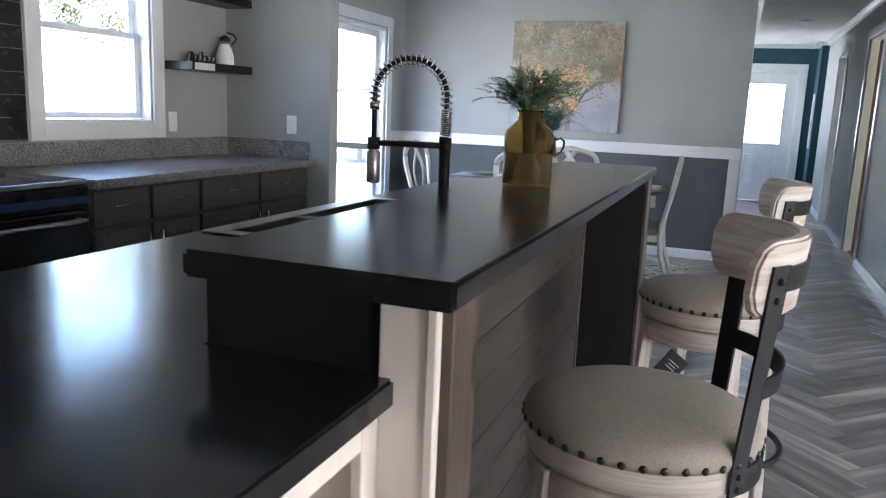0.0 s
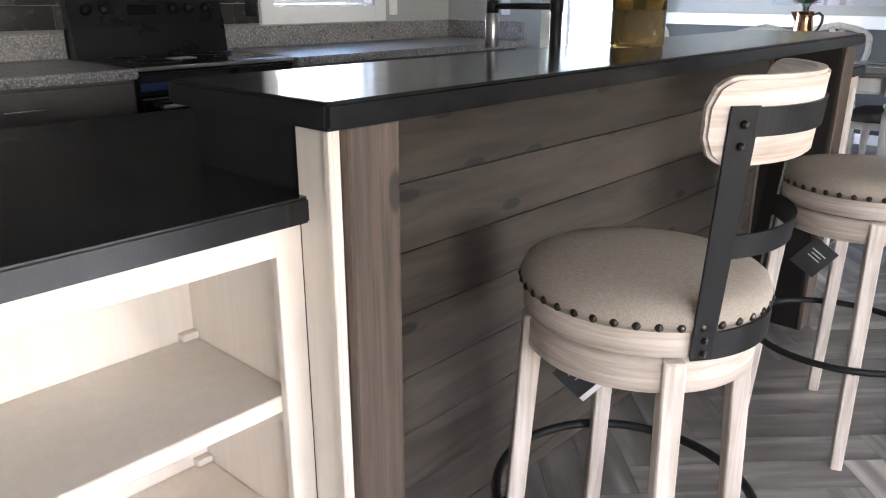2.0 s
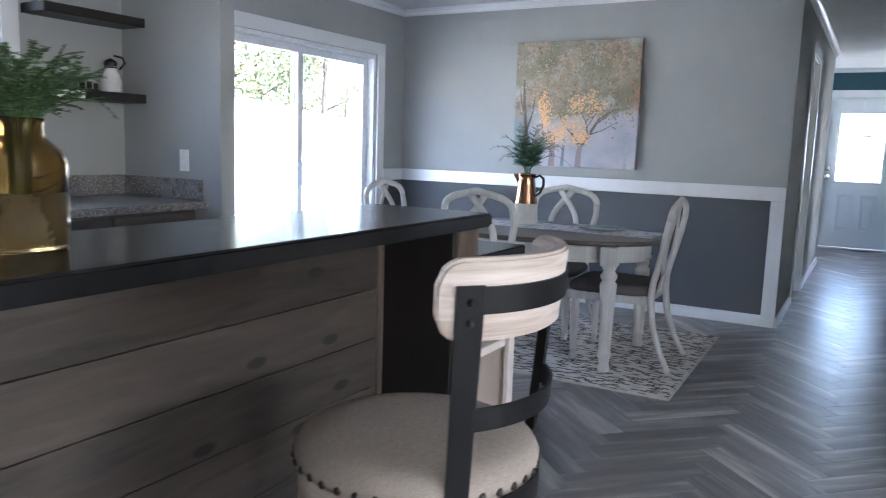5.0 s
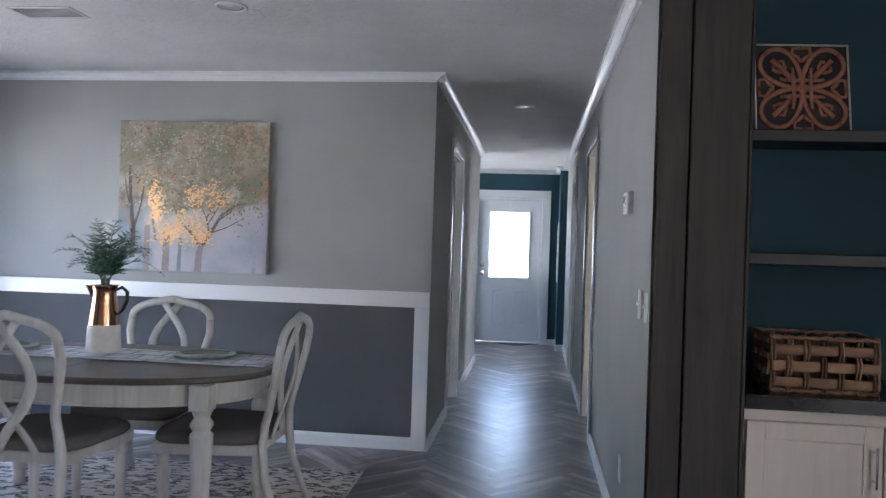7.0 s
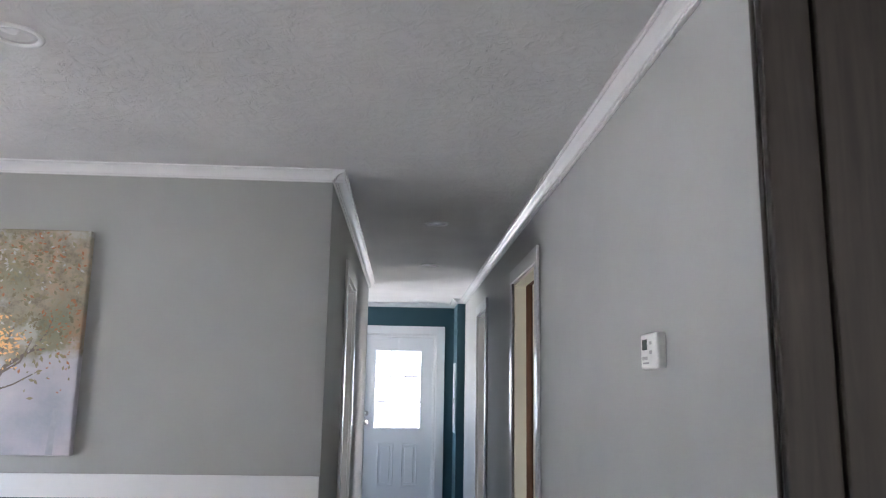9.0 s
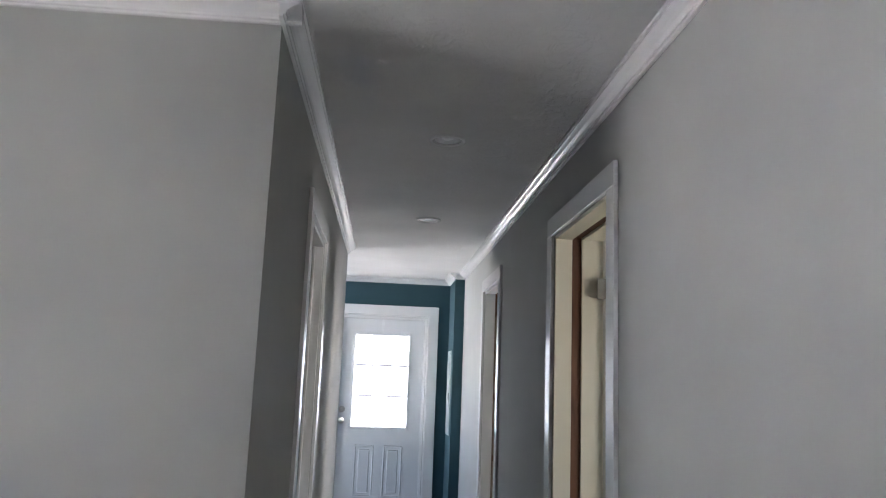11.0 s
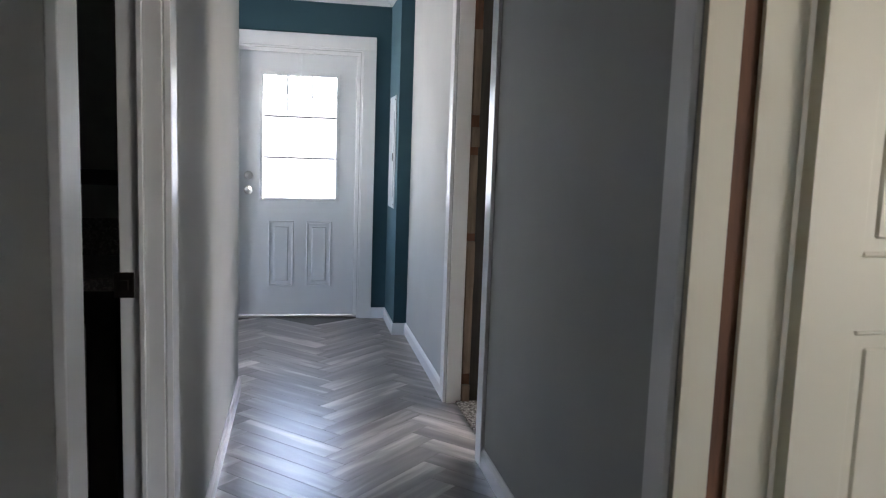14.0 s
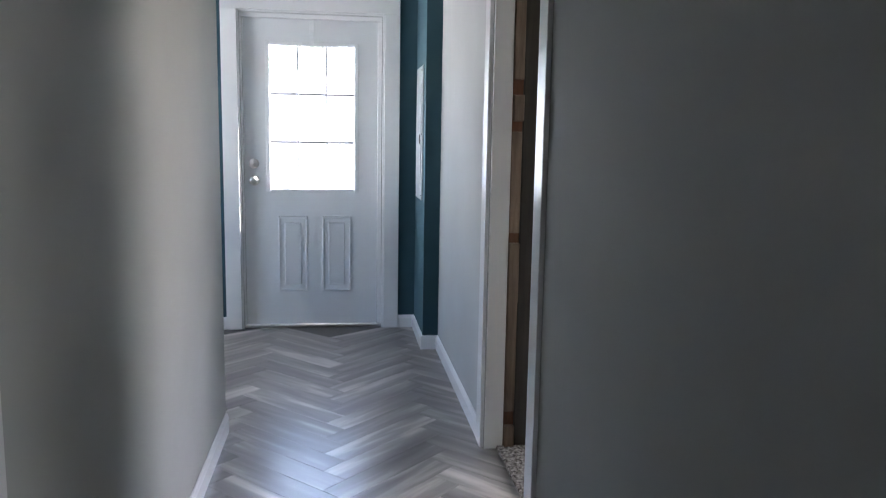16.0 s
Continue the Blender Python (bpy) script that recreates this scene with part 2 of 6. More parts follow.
STEEL = metal("brushed_steel", (0.50, 0.49, 0.48), 0.3, (1, 1, 30))
NAIL = metal("bronze_nail", (0.075, 0.064, 0.058), 0.3)
WHITE_PLASTIC = plain("white_plastic", (0.78, 0.78, 0.76), 0.35)
BLACK_PLASTIC = plain("black_plastic", (0.009, 0.009, 0.010), 0.28, 0.16)
BLACK_GLASS = plain("black_glass", (0.008, 0.008, 0.01), 0.06, 0.6, bump=0.0)

fabric = Mat("oatmeal_linen", 0.9, 0.0, 0.2)
fx = fabric.noise(620, 2, vec=fabric.mapped((1, 0.15, 1)))
fy = fabric.noise(620, 2, vec=fabric.mapped((0.15, 1, 1)))
fw = fabric.math("ADD", fx, fy)
fabric.colour(fabric.ramp(fabric.math("MULTIPLY", fw, 0.5), [(0.36, (0.29, 0.245, 0.205)), (0.62, (0.41, 0.355, 0.305))])).bump(fw, 0.35, 0.0008)
LINEN = fabric.m
ceil_m = Mat("textured_ceiling", 0.85)
cv = ceil_m.noise(15, 7, 0.66, None, 1.5)
ceil_m.colour(ceil_m.ramp(ceil_m.noise(2, 3), [(0.3, (0.60, 0.60, 0.60)), (0.7, (0.68, 0.68, 0.68))]))
CEILING = ceil_m.bump(ceil_m.ramp(cv, [(0.46, (0, 0, 0)), (0.62, (1, 1, 1))]), 0.5, 0.005).m
GLASS = bpy.data.materials.new("window_glass")
GLASS.use_nodes = True
gb = GLASS.node_tree.nodes["Principled BSDF"]
gb.inputs["Roughness"].default_value, gb.inputs["Transmission Weight"].default_value, gb.inputs["IOR"].default_value = 0.0, 1.0, 1.02

# ---- the shell ----
H = 2.447
HL, HR, YD, YE = 0.187, 1.265, 7.036, 12.87   # hall sides, dining wall, end wall
XK, XD = -3.01, -3.11                         # kitchen and dining outer walls
YP = 3.98                                     # partition between kitchen and dining
YN, YT = 4.90, 5.42                           # dark casing, back of the niche


def wall_y(y0, y1, x0, x1, holes=(), z0=0.0, z1=H):
    """A wall along y between x0 and x1; holes are (y0, y1, z0, z1)."""
    bm, at = bmesh.new(), y0
    for a, b, lo, hi in sorted(holes):
        box(bm, x0, x1, at, a, z0, z1)
        if lo > z0:
            box(bm, x0, x1, a, b, z0, lo)
        if hi < z1:
            box(bm, x0, x1, a, b, hi, z1)
        at = b
    box(bm, x0, x1, at, y1, z0, z1)
    return bm


def wall_x(x0, x1, y0, y1, holes=(), z0=0.0, z1=H):
    bm, at = bmesh.new(), x0
    for a, b, lo, hi in sorted(holes):
        box(bm, at, a, y0, y1, z0, z1)
        if lo > z0:
            box(bm, a, b, y0, y1, z0, lo)
        if hi < z1:
            box(bm, a, b, y0, y1, hi, z1)
        at = b
    box(bm, at, x1, y0, y1, z0, z1)
    return bm


WIN = (2.55, 3.29, 1.13, 2.08)        # kitchen window
SLIDE = (4.70, 6.62, 0.03, 2.01)      # sliding door
LDOOR = (8.11, 8.86, 0.0, 2.095)       # hall, left door
RDOOR1 = (7.545, 8.402, 0.0, 2.11)      # hall, right doors
RDOOR2 = (10.03, 10.785, 0.0, 2.11)
EDOOR = (0.03, 0.96, 0.0, 2.06)       # end door, along x
XR = 5.0                              # living room, far side
LWIN = (1.25, 3.05, 0.85, 2.05)       # living room windows
LWIN2 = (-2.6, -0.8, 0.85, 2.05)
YB = -4.0                             # living room and kitchen, back

structure("wall_kitchen", wall_y(YB, YP, XK - 0.16, XK, [WIN]), GREY_WALL, "grey painted kitchen wall with a window", "wall")
structure("wall_dining_side", wall_y(YP + 0.1, YD, XD - 0.16, XD, [SLIDE]), GREY_WALL, "grey painted dining wall with a sliding door", "wall")
structure("wall_partition", boxes((XK - 0.16, -2.245, YP, YP + 0.1, 0, H)), GREY_WALL, "short grey wall between kitchen and dining corner", "wall")
structure("wall_dining", boxes((XD - 0.16, HL, YD, YD + 0.1, 0, H)), GREY_WALL, "grey dining wall above a charcoal wainscot", "wall")
structure("wall_hall_left", wall_y(YD + 0.1, 11.056, HL - 0.1, HL, [LDOOR]), GREY_WALL, "grey hall wall with a doorway", "wall")
structure("wall_hall_right", wall_y(YN + 0.02, 12.305, HR, HR + 0.078, [RDOOR1, RDOOR2]), GREY_WALL, "grey hall wall with two doorways", "wall")
structure("wall_marriage", wall_y(YN + 0.02, YE + 0.1, HR + 0.12, HR + 0.22, [RDOOR1, RDOOR2]), PALE_WALL, "second leaf of the hall wall towards the rooms", "wall")
structure("wall_end", wall_x(-1.5, HR + 0.12, YE, YE + 0.12, [EDOOR]), TEAL_WALL, "teal painted wall at the end of the hall", "wall")
structure("wall_jog", boxes((1.172, HR + 0.12, 12.305, YE, 0, H)), TEAL_WALL, "teal painted corner pier beside the entry door", "wall")
# the opening at x -1.6 is added, unseen, to hold the nook lamp
structure("wall_nook", boxes((-1.6, -1.5, 10.956, 11.4, 0, H), (-1.6, -1.5, 12.4, YE + 0.12, 0, H), (-1.6, -1.5, 11.4, 12.4, 0, 0.9), (-1.6, -1.5, 11.4, 12.4, 2.0, H), (-1.5, HL - 0.1, 10.956, 11.056, 0, H)), TEAL_WALL, "wall round the nook by the entry door", "wall")
structure("wall_niche", boxes((1.486, XR, YT, YT + 0.1, 0, H)), TEAL_WALL, "teal wall behind the built-in cabinet", "wall")
# added out of view: blocks living room window light from the niche
structure("wall_light_block", boxes((3.3, XR, 3.3, 3.4, 0, H)), GREY_WALL, "added unseen grey wall keeping window light off the niche", "wall")
structure("wall_living", wall_y(YB, YT + 0.1, XR, XR + 0.15, [LWIN, LWIN2]), GREY_WALL, "grey living room wall with two windows", "wall")
# added out of view: shades both living room windows from direct sun
structure("sun_block_slab", boxes((XR + 0.21, XR + 1.6, -3.8, 4.6, H, H + 0.12)), CEILING, "added unseen slab keeping sun out of the living room windows", "roof")
structure("wall_back", wall_x(XK - 0.16, XR + 0.15, YB - 0.12, YB), GREY_WALL, "plain grey wall closing the room", "wall")
structure("wall_bath", boxes((-2.4, -2.3, YD + 0.1, 10.956, 0, H), (-2.3, HL - 0.1, 10.856, 10.956, 0, H)), GREY_WALL, "walls of the dark side room", "wall")
structure("wall_bedrooms", boxes((4.2, 4.3, YT + 0.1, 5.55, 0, H), (4.2, 4.3, 5.55, 6.7, 0, 0.75), (4.2, 4.3, 5.55, 6.7, 2.05, H), (4.2, 4.3, 6.7, 10.25, 0, H), (4.2, 4.3, 10.25, 11.55, 0, 0.75), (4.2, 4.3, 10.25, 11.55, 2.05, H), (4.2, 4.3, 11.55, YE + 0.12, 0, H), (HR + 0.22, 4.2, 9.2, 9.3, 0, H), (HR + 0.22, 4.3, YE, YE + 0.12, 0, H)), PALE_WALL, "pale walls of the bedrooms", "wall")
structure("ceiling", boxes((XD - 0.2, XR + 0.2, YB - 0.15, YE + 0.15, H, H + 0.12)), CEILING, "off-white textured ceiling", "ceiling")

# ---- trim: crown, base, casings, wainscot ----
def crown_profile():
    return [(u * 1.12, v * 0.70) for u, v in ((0.0, -0.076), (0.010, -0.076), (0.011, -0.066), (0.016, -0.065), (0.017, -0.056), (0.022, -0.045), (0.031, -0.034), (0.042, -0.026), (0.048, -0.020), (0.048, -0.013), (0.055, -0.012), (0.056, 0.0), (0.0, 0.0))]


def run_profile(bm, prof, a, b, out, z):
    """A moulding from a to b (x, y), its profile standing out towards out."""
    a, b, out = Vector((*a, 0)), Vector((*b, 0)), Vector((*out, 0))
    ends = [[bm.verts.new(p + out * u + Vector((0, 0, z + v))) for u, v in prof] for p in (a, b)]
    n = len(prof)
    for i in range(n):
        bm.faces.new((ends[0][i], ends[0][(i + 1) % n], ends[1][(i + 1) % n], ends[1][i]))
    bm.faces.new(ends[0])
    bm.faces.new(ends[1][::-1])
    return bm


bm = bmesh.new()
HC = H - 0.001
for a, b, out in (((XD, YD), (HL, YD), (0, -1)), ((XD, YP + 0.1), (XD, YD), (1, 0)), ((HL, YD), (HL, 11.056), (1, 0)), ((HR, YN + 0.02), (HR, 12.305), (-1, 0)),
                  ((1.172, 12.305), (HR, 12.305), (0, -1)), ((1.172, 12.305), (1.172, YE), (-1, 0)), ((-1.5, YE), (1.172, YE), (0, -1)),
                  ((XK, YB), (XK, YP), (1, 0)), ((XK, YP), (-2.245, YP), (0, -1)), ((-2.245, YP), (-2.245, YP + 0.1), (1, 0)), ((XK, YP + 0.1), (-2.245, YP + 0.1), (0, 1))):
    d = (Vector(b) - Vector(a)).normalized() * 0.058
    run_profile(bm, crown_profile(), Vector(a) - (d if (a[0] in (HL, 1.172) and out != (0, -1)) else Vector((0, 0))), Vector(b) + (d if b == (HL, YD) else Vector((0, 0))), out, HC)
bmesh.ops.recalc_face_normals(bm, faces=bm.faces)
structure("crown_moulding", bm, TRIM, "white crown moulding along the ceiling", "trim")

BP = [(0.0, 0.0), (0.013, 0.0), (0.013, 0.062), (0.008, 0.078), (0.004, 0.084), (0.0, 0.084)]
CW = 0.087
bm = bmesh.new()
for a, b, out in (((XD, YD), (HL - 0.1, YD), (0, -1)), ((XD, SLIDE[1] + 0.1), (XD, YD), (1, 0)), ((XD, YP + 0.1), (XD, SLIDE[0] - 0.1), (1, 0)), ((HL, YD - 0.012), (HL, LDOOR[0] - CW), (1, 0)), ((HL, LDOOR[1] + CW), (HL, 11.056), (1, 0)),
                  ((HL, 11.056), (-1.5, 11.056), (0, 1)), ((HR, YN + 0.03), (HR, RDOOR1[0] - CW), (-1, 0)), ((HR, RDOOR1[1] + CW), (HR, RDOOR2[0] - CW), (-1, 0)), ((HR, RDOOR2[1] + CW), (HR, 12.305), (-1, 0)),
                  ((1.160, 12.305), (HR, 12.305), (0, -1)), ((1.172, 12.293), (1.172, YE), (-1, 0)), ((EDOOR[1] + 0.1, YE), (1.172, YE), (0, -1)), ((-1.5, YE), (EDOOR[0] - 0.1, YE), (0, -1)),
                  ((-2.245, YP), (-2.245, YP + 0.1), (1, 0)), ((XK, YP + 0.1), (-2.245, YP + 0.1), (0, 1))):
    run_profile(bm, BP, a, b, out, 0.0)
bmesh.ops.recalc_face_normals(bm, faces=bm.faces)
structure("baseboard", bm, TRIM, "white baseboard along the floor", "trim")

structure("wainscot", boxes((XD + 0.002, 0.088, YD - 0.004, YD, 0.084, 0.928), (XD, XD + 0.004, SLIDE[1] + 0.1, YD - 0.004, 0.084, 0.928)), DARK_WALL, "charcoal painted wainscot under the chair rail", "wall")
bm = boxes((XD + 0.018, HL - 0.002, YD - 0.018, YD, 0.928, 1.03), (0.088, HL - 0.002, YD - 0.017, YD, 0.0, 0.927), bevel=0.002)
box(bm, XD, XD + 0.018, SLIDE[1] + 0.1, YD, 0.928, 1.03, 0.002)
structure("chair_rail", bm, TRIM, "flat white chair rail with an end board", "trim")


def casing_y(name, x, side, hole, width=CW, sill=False, mat=None):
    """Flat boards round an opening in a wall along y."""
    y0, y1, z0, z1 = hole
    a, b = sorted((x, x + side * 0.016))
    bm = boxes((a, b, y0 - width, y0, z0 - (width if sill else 0), z1), (a, b, y1, y1 + width, z0 - (width if sill else 0), z1), (a, b + 0.001 * (side > 0), y0 - width, y1 + width, z1, z1 + width), bevel=0.002)
    if sill:
        box(bm, a, b, y0, y1, z0 - width, z0, 0.002)
    return structure(name, bm, mat or TRIM, "flat white casing round an opening", "trim")


casing_y("trim_kitchen_window", XK, 1, (WIN[0] + 0.003, WIN[1] + 0.003, WIN[2], WIN[3]), 0.09, True)
casing_y("trim_sliding_door", XD, 1, SLIDE, 0.1)
casing_y("trim_hall_left_door", HL, 1, LDOOR)
casing_y("trim_hall_right_door_near", HR, -1, RDOOR1)
casing_y("trim_hall_right_door_far", HR, -1, RDOOR2)
bm = boxes((EDOOR[0] - 0.1, EDOOR[0], YE - 0.018, YE, 0, EDOOR[3]), (EDOOR[1], EDOOR[1] + 0.1, YE - 0.018, YE, 0, EDOOR[3]), (EDOOR[0] - 0.1, EDOOR[1] + 0.1, YE - 0.018, YE, EDOOR[3], EDOOR[3] + 0.1), bevel=0.002)
structure("trim_entry_door", bm, TRIM, "flat white casing round the entry door", "trim")


def jambs(name, hole, x0, x1, mat, t=0.018):
    y0, y1, z0, z1 = hole
    bm = boxes((x0, x1, y0, y0 + t, 0, z1 - t), (x0, x1, y1 - t, y1, 0, z1 - t), (x0, x1, y0, y1, z1 - t, z1), bevel=0.0015)
    return structure(name, bm, mat, "painted door jamb lining", "trim")


for tag, hole in (("near", RDOOR1), ("far", RDOOR2)):
    jambs("jamb_outer_" + tag, hole, HR + 0.001, HR + 0.078, CREAM if tag == "near" else TRIM)
    # far inner jamb coloured dark, standing in for the shade beyond the gap
    jambs("jamb_inner_" + tag, hole, HR + 0.123, HR + 0.222, CREAM if tag == "near" else DARK_POST)
    y0, y1, z0, z1 = hole
    structure("jamb_gap_" + tag, boxes((HR + 0.078, HR + 0.123, y0 - 0.01, y0 + 0.006, 0, z1 + 0.01), (HR + 0.078, HR + 0.123, y1 - 0.006, y1 + 0.01, 0, z1 + 0.01), (HR + 0.078, HR + 0.123, y0, y1, z1 - 0.006, z1 + 0.01)),
              RAW_WOOD, "raw red-brown lumber in the gap between two jambs", "trim")
jambs("jamb_left_door", LDOOR, HL - 0.099, HL - 0.001, TRIM)
bm = boxes((HL - 0.055, HL - 0.042, LDOOR[1] - 0.03, LDOOR[1] - 0.018, 0, LDOOR[3] - 0.018), (HL - 0.055, HL - 0.042, LDOOR[0] + 0.018, LDOOR[0] + 0.03, 0, LDOOR[3] - 0.018), bevel=0.002)
structure("door_stop_left", bm, TRIM, "door stop strips on the left jamb", "trim")
# torn edge of panelling in the far right doorway
bm = bmesh.new()
for i, (z0, z1, w) in enumerate(((0.0, 0.10, 0.03), (0.16, 0.62, 0.018), (0.62, 0.86, 0.026), (0.9, 1.30, 0.014), (1.34, 1.44, 0.034), (1.50, 1.92, 0.02))):
    box(bm, HR + 0.081, HR + 0.121, RDOOR2[1] - 0.006 - w, RDOOR2[1] - 0.006, z0, z1, 0.002)
structure("shims_far_door", bm, wood("shim_wood", (0.10, 0.065, 0.045), (0.30, 0.22, 0.16), "z", 0.7, 9), "pale wooden shims and gaps in a jamb", "trim")

# bedroom carpet, showing at the thresholds
cp = Mat("beige_carpet", 0.97, 0.0, 0.1)
cp.colour(cp.ramp(cp.noise(75, 4, 0.6), [(0.38, (0.05, 0.044, 0.04)), (0.5, (0.22, 0.20, 0.18)), (0.62, (0.42, 0.39, 0.36))])).bump(cp.noise(160, 4), 1.0, 0.012)
structure("carpet", boxes((HR + 0.225, 4.2, YT + 0.1, 9.2, 0.0, 0.014), (HR + 0.225, 4.2, 9.3, YE, 0.0, 0.014), *((HR + 0.05, HR + 0.225, h[0] + 0.019, h[1] - 0.019, 0.0, 0.014) for h in (RDOOR1, RDOOR2)), bevel=0.004), cp.m, "beige flecked carpet of the bedrooms", "carpet")

# ---- doors ----
def panel_slab(bm, w, h, t, panels, lo=0.0):
    """A slab (x 0..w, y 0..t) whose front has raised panels in sunk fields; panels are (x0, x1, z0, z1)."""
    box(bm, 0, w, 0, t, lo, h, 0.002)
    for x0, x1, z0, z1 in panels:
        for k, (d, o) in enumerate(((0.016, 0.004), (0.009, 0.006))):
            g = 0.018 * k
            box(bm, x0 + g, x1 - g, -o, 0.004, z0 + g, z1 - g, 0.0035)
    return bm


def frame_bars(bm, x0, x1, z0, z1, w, y0, y1, bevel=0.003):
    for r in ((x0, x0 + w, y0, y1, z0, z1), (x1 - w, x1, y0, y1, z0, z1), (x0 + w, x1 - w, y0, y1, z0, z0 + w), (x0 + w, x1 - w, y0, y1, z1 - w, z1)):
        box(bm, *r, bevel)
    return bm


door = thing("door_1", "white steel entry door with a nine-pane window, closed", "door", pose(EDOOR[0] + 0.012, YE + 0.052, 0.02))
tagged(door, kind="structure")
DW, DH = EDOOR[1] - EDOOR[0] - 0.024, 2.028
GX0, GX1, GZ0, GZ1 = 0.174, 0.732, 0.908, 1.837
bm = bmesh.new()
for r in ((0, GX0, 0, 0.045, 0, DH), (GX1, DW, 0, 0.045, 0, DH), (GX0, GX1, 0, 0.045, 0, GZ0), (GX0, GX1, 0, 0.045, GZ1, DH)):
    box(bm, *r)
for x0, x1 in ((0.224, 0.416), (0.512, 0.704)):
    frame_bars(bm, x0, x1, 0.225, 0.73, 0.014, -0.007, 0.002, 0.003)
    box(bm, x0 + 0.042, x1 - 0.042, -0.006, 0.002, 0.267, 0.688, 0.004)
part("slab", bm, DOOR_WHITE, door)
bm = frame_bars(bmesh.new(), GX0 - 0.02, GX1 + 0.02, GZ0 - 0.02, GZ1 + 0.02, 0.026, -0.010, 0.0)
part("window_frame", bm, DOOR_WHITE, door, "raised white frame round the panes")
LEAD = plain("grey_lead_came", (0.16, 0.16, 0.17), 0.4)
gw, gh = (GX1 - GX0) / 3, (GZ1 - GZ0) / 3
for i in (1, 2):
    part("muntin", boxes((GX0 + gw * i - 0.006, GX0 + gw * i + 0.006, 0.006, 0.02, GZ0, GZ1), bevel=0.002), TRIM, door)
for j in (1, 2):
    part("muntin", boxes((GX0, GX1, 0.007, 0.019, GZ0 + gh * j - 0.008, GZ0 + gh * j + 0.008), bevel=0.002), LEAD, door, "grey lead came")
for i in range(3):
    for j in range(3):
        g = part("pane", boxes((GX0 + gw * i, GX0 + gw * (i + 1), 0.022, 0.026, GZ0 + gh * j, GZ0 + gh * (j + 1))), GLASS, door)
        g.visible_shadow = False
for z in (0.965, 1.075):
    k = part("knob" if z < 1 else "deadbolt", lathe(bmesh.new(), [(0.001, 0.0), (0.032, 0.0), (0.034, 0.006), (0.014, 0.01), (0.014, 0.03), (0.026, 0.036), (0.027, 0.05), (0.018, 0.058), (0.001, 0.06)] if z < 1 else [(0.001, 0.0), (0.031, 0.0), (0.033, 0.008), (0.026, 0.016), (0.008, 0.018), (0.001, 0.026)]), STEEL, door, "satin steel knob" if z < 1 else "satin steel deadbolt")
    k.matrix_basis = pose(0.075, 0.0, z, 90, 0, 0)
part("threshold", boxes((-0.012, DW + 0.012, -0.03, 0.06, -0.02, -0.004), bevel=0.003), STEEL, door)
bm = boxes((0.438, 0.468, -0.005, -0.002, 1.90, 2.0), (0.44, 0.466, -0.016, -0.012, 1.84, 1.90), (0.44, 0.466, -0.016, -0.002, 1.895, 1.90), bevel=0.001)
tagged(new("wreath_hanger", mesh_of("wreath_hanger", bm, VINYL)), "thin white wreath hanger over the entry door", "hanger").matrix_basis = pose(EDOOR[0] + 0.012, YE + 0.052, 0.02)
structure("door_stop_entry", boxes((EDOOR[0] + 0.012, EDOOR[0] + 0.026, YE + 0.022, YE + 0.048, 0.02, EDOOR[3] - 0.043), (EDOOR[1] - 0.042, EDOOR[1] - 0.012, YE + 0.022, YE + 0.048, 0.02, EDOOR[3] - 0.042), (EDOOR[0] + 0.012, EDOOR[1] - 0.012, YE + 0.022, YE + 0.048, EDOOR[3] - 0.042, EDOOR[3] - 0.012), bevel=0.003), TRIM, "white stop strips round the entry door", "trim")
structure("jamb_entry", boxes((EDOOR[0], EDOOR[0] + 0.012, YE, YE + 0.11, 0, EDOOR[3]), (EDOOR[1] - 0.012, EDOOR[1], YE, YE + 0.11, 0, EDOOR[3]), (EDOOR[0], EDOOR[1], YE, YE + 0.11, EDOOR[3] - 0.012, EDOOR[3])), TRIM, "white jamb of the entry door", "trim")


def room_door(name, m, w, mat, label):
    d = thing(name, label, "door", m)
    tagged(d, kind="structure")
    bm = bmesh.new()
    st = 0.13
    rails = ((0.0, 0.22), (0.92, 1.07), (1.9, 2.02))
    for r in ((0, st, 0, 0.036, 0, 2.02), (w - st, w, 0, 0.036, 0, 2.02), *((st, w - st, 0, 0.036, a, b) for a, b in rails)):
        box(bm, *r)
    part("frame", bm, mat, d)
    for a, b in ((0.22, 0.92), (1.07, 1.9)):
        bm = bmesh.new()
        box(bm, st - 0.002, w - st + 0.002, 0.010, 0.026, a - 0.002, b + 0.002)
        box(bm, st + 0.035, w - st - 0.035, 0.004, 0.032, a + 0.035, b - 0.035, 0.008)
        frame_bars(bm, st, w - st, a, b, 0.012, 0.005, 0.031, 0.004)
        part("panel", bm, mat, d)
    return d


d = room_door("door_2", pose(HR + 0.237, RDOOR1[1] - 0.052, 0.012, 0, 0, 3) @ Matrix.Diagonal((1, 1, 1.026, 1)), 0.74, CREAM, "cream two-panel bedroom door standing open")
for z in (0.25, 1.765):
    bm = boxes((-0.055, -0.012, -0.004, -0.001, z, z + 0.09), (-0.006, 0.02, -0.006, -0.002, z, z + 0.09), bevel=0.001)
    tube(bm, [(-0.008, -0.006, z), (-0.008, -0.006, z + 0.09)], 0.006, 8)
    part("hinge", bm, metal("satin_nickel", (0.24, 0.225, 0.20), 0.38), d, "satin nickel hinge")
d = room_door("door_3", pose(HR + 0.237, RDOOR2[1] - 0.055, 0.012, 0, 0, 8), 0.70, CREAM, "cream bedroom door standing open into the room")
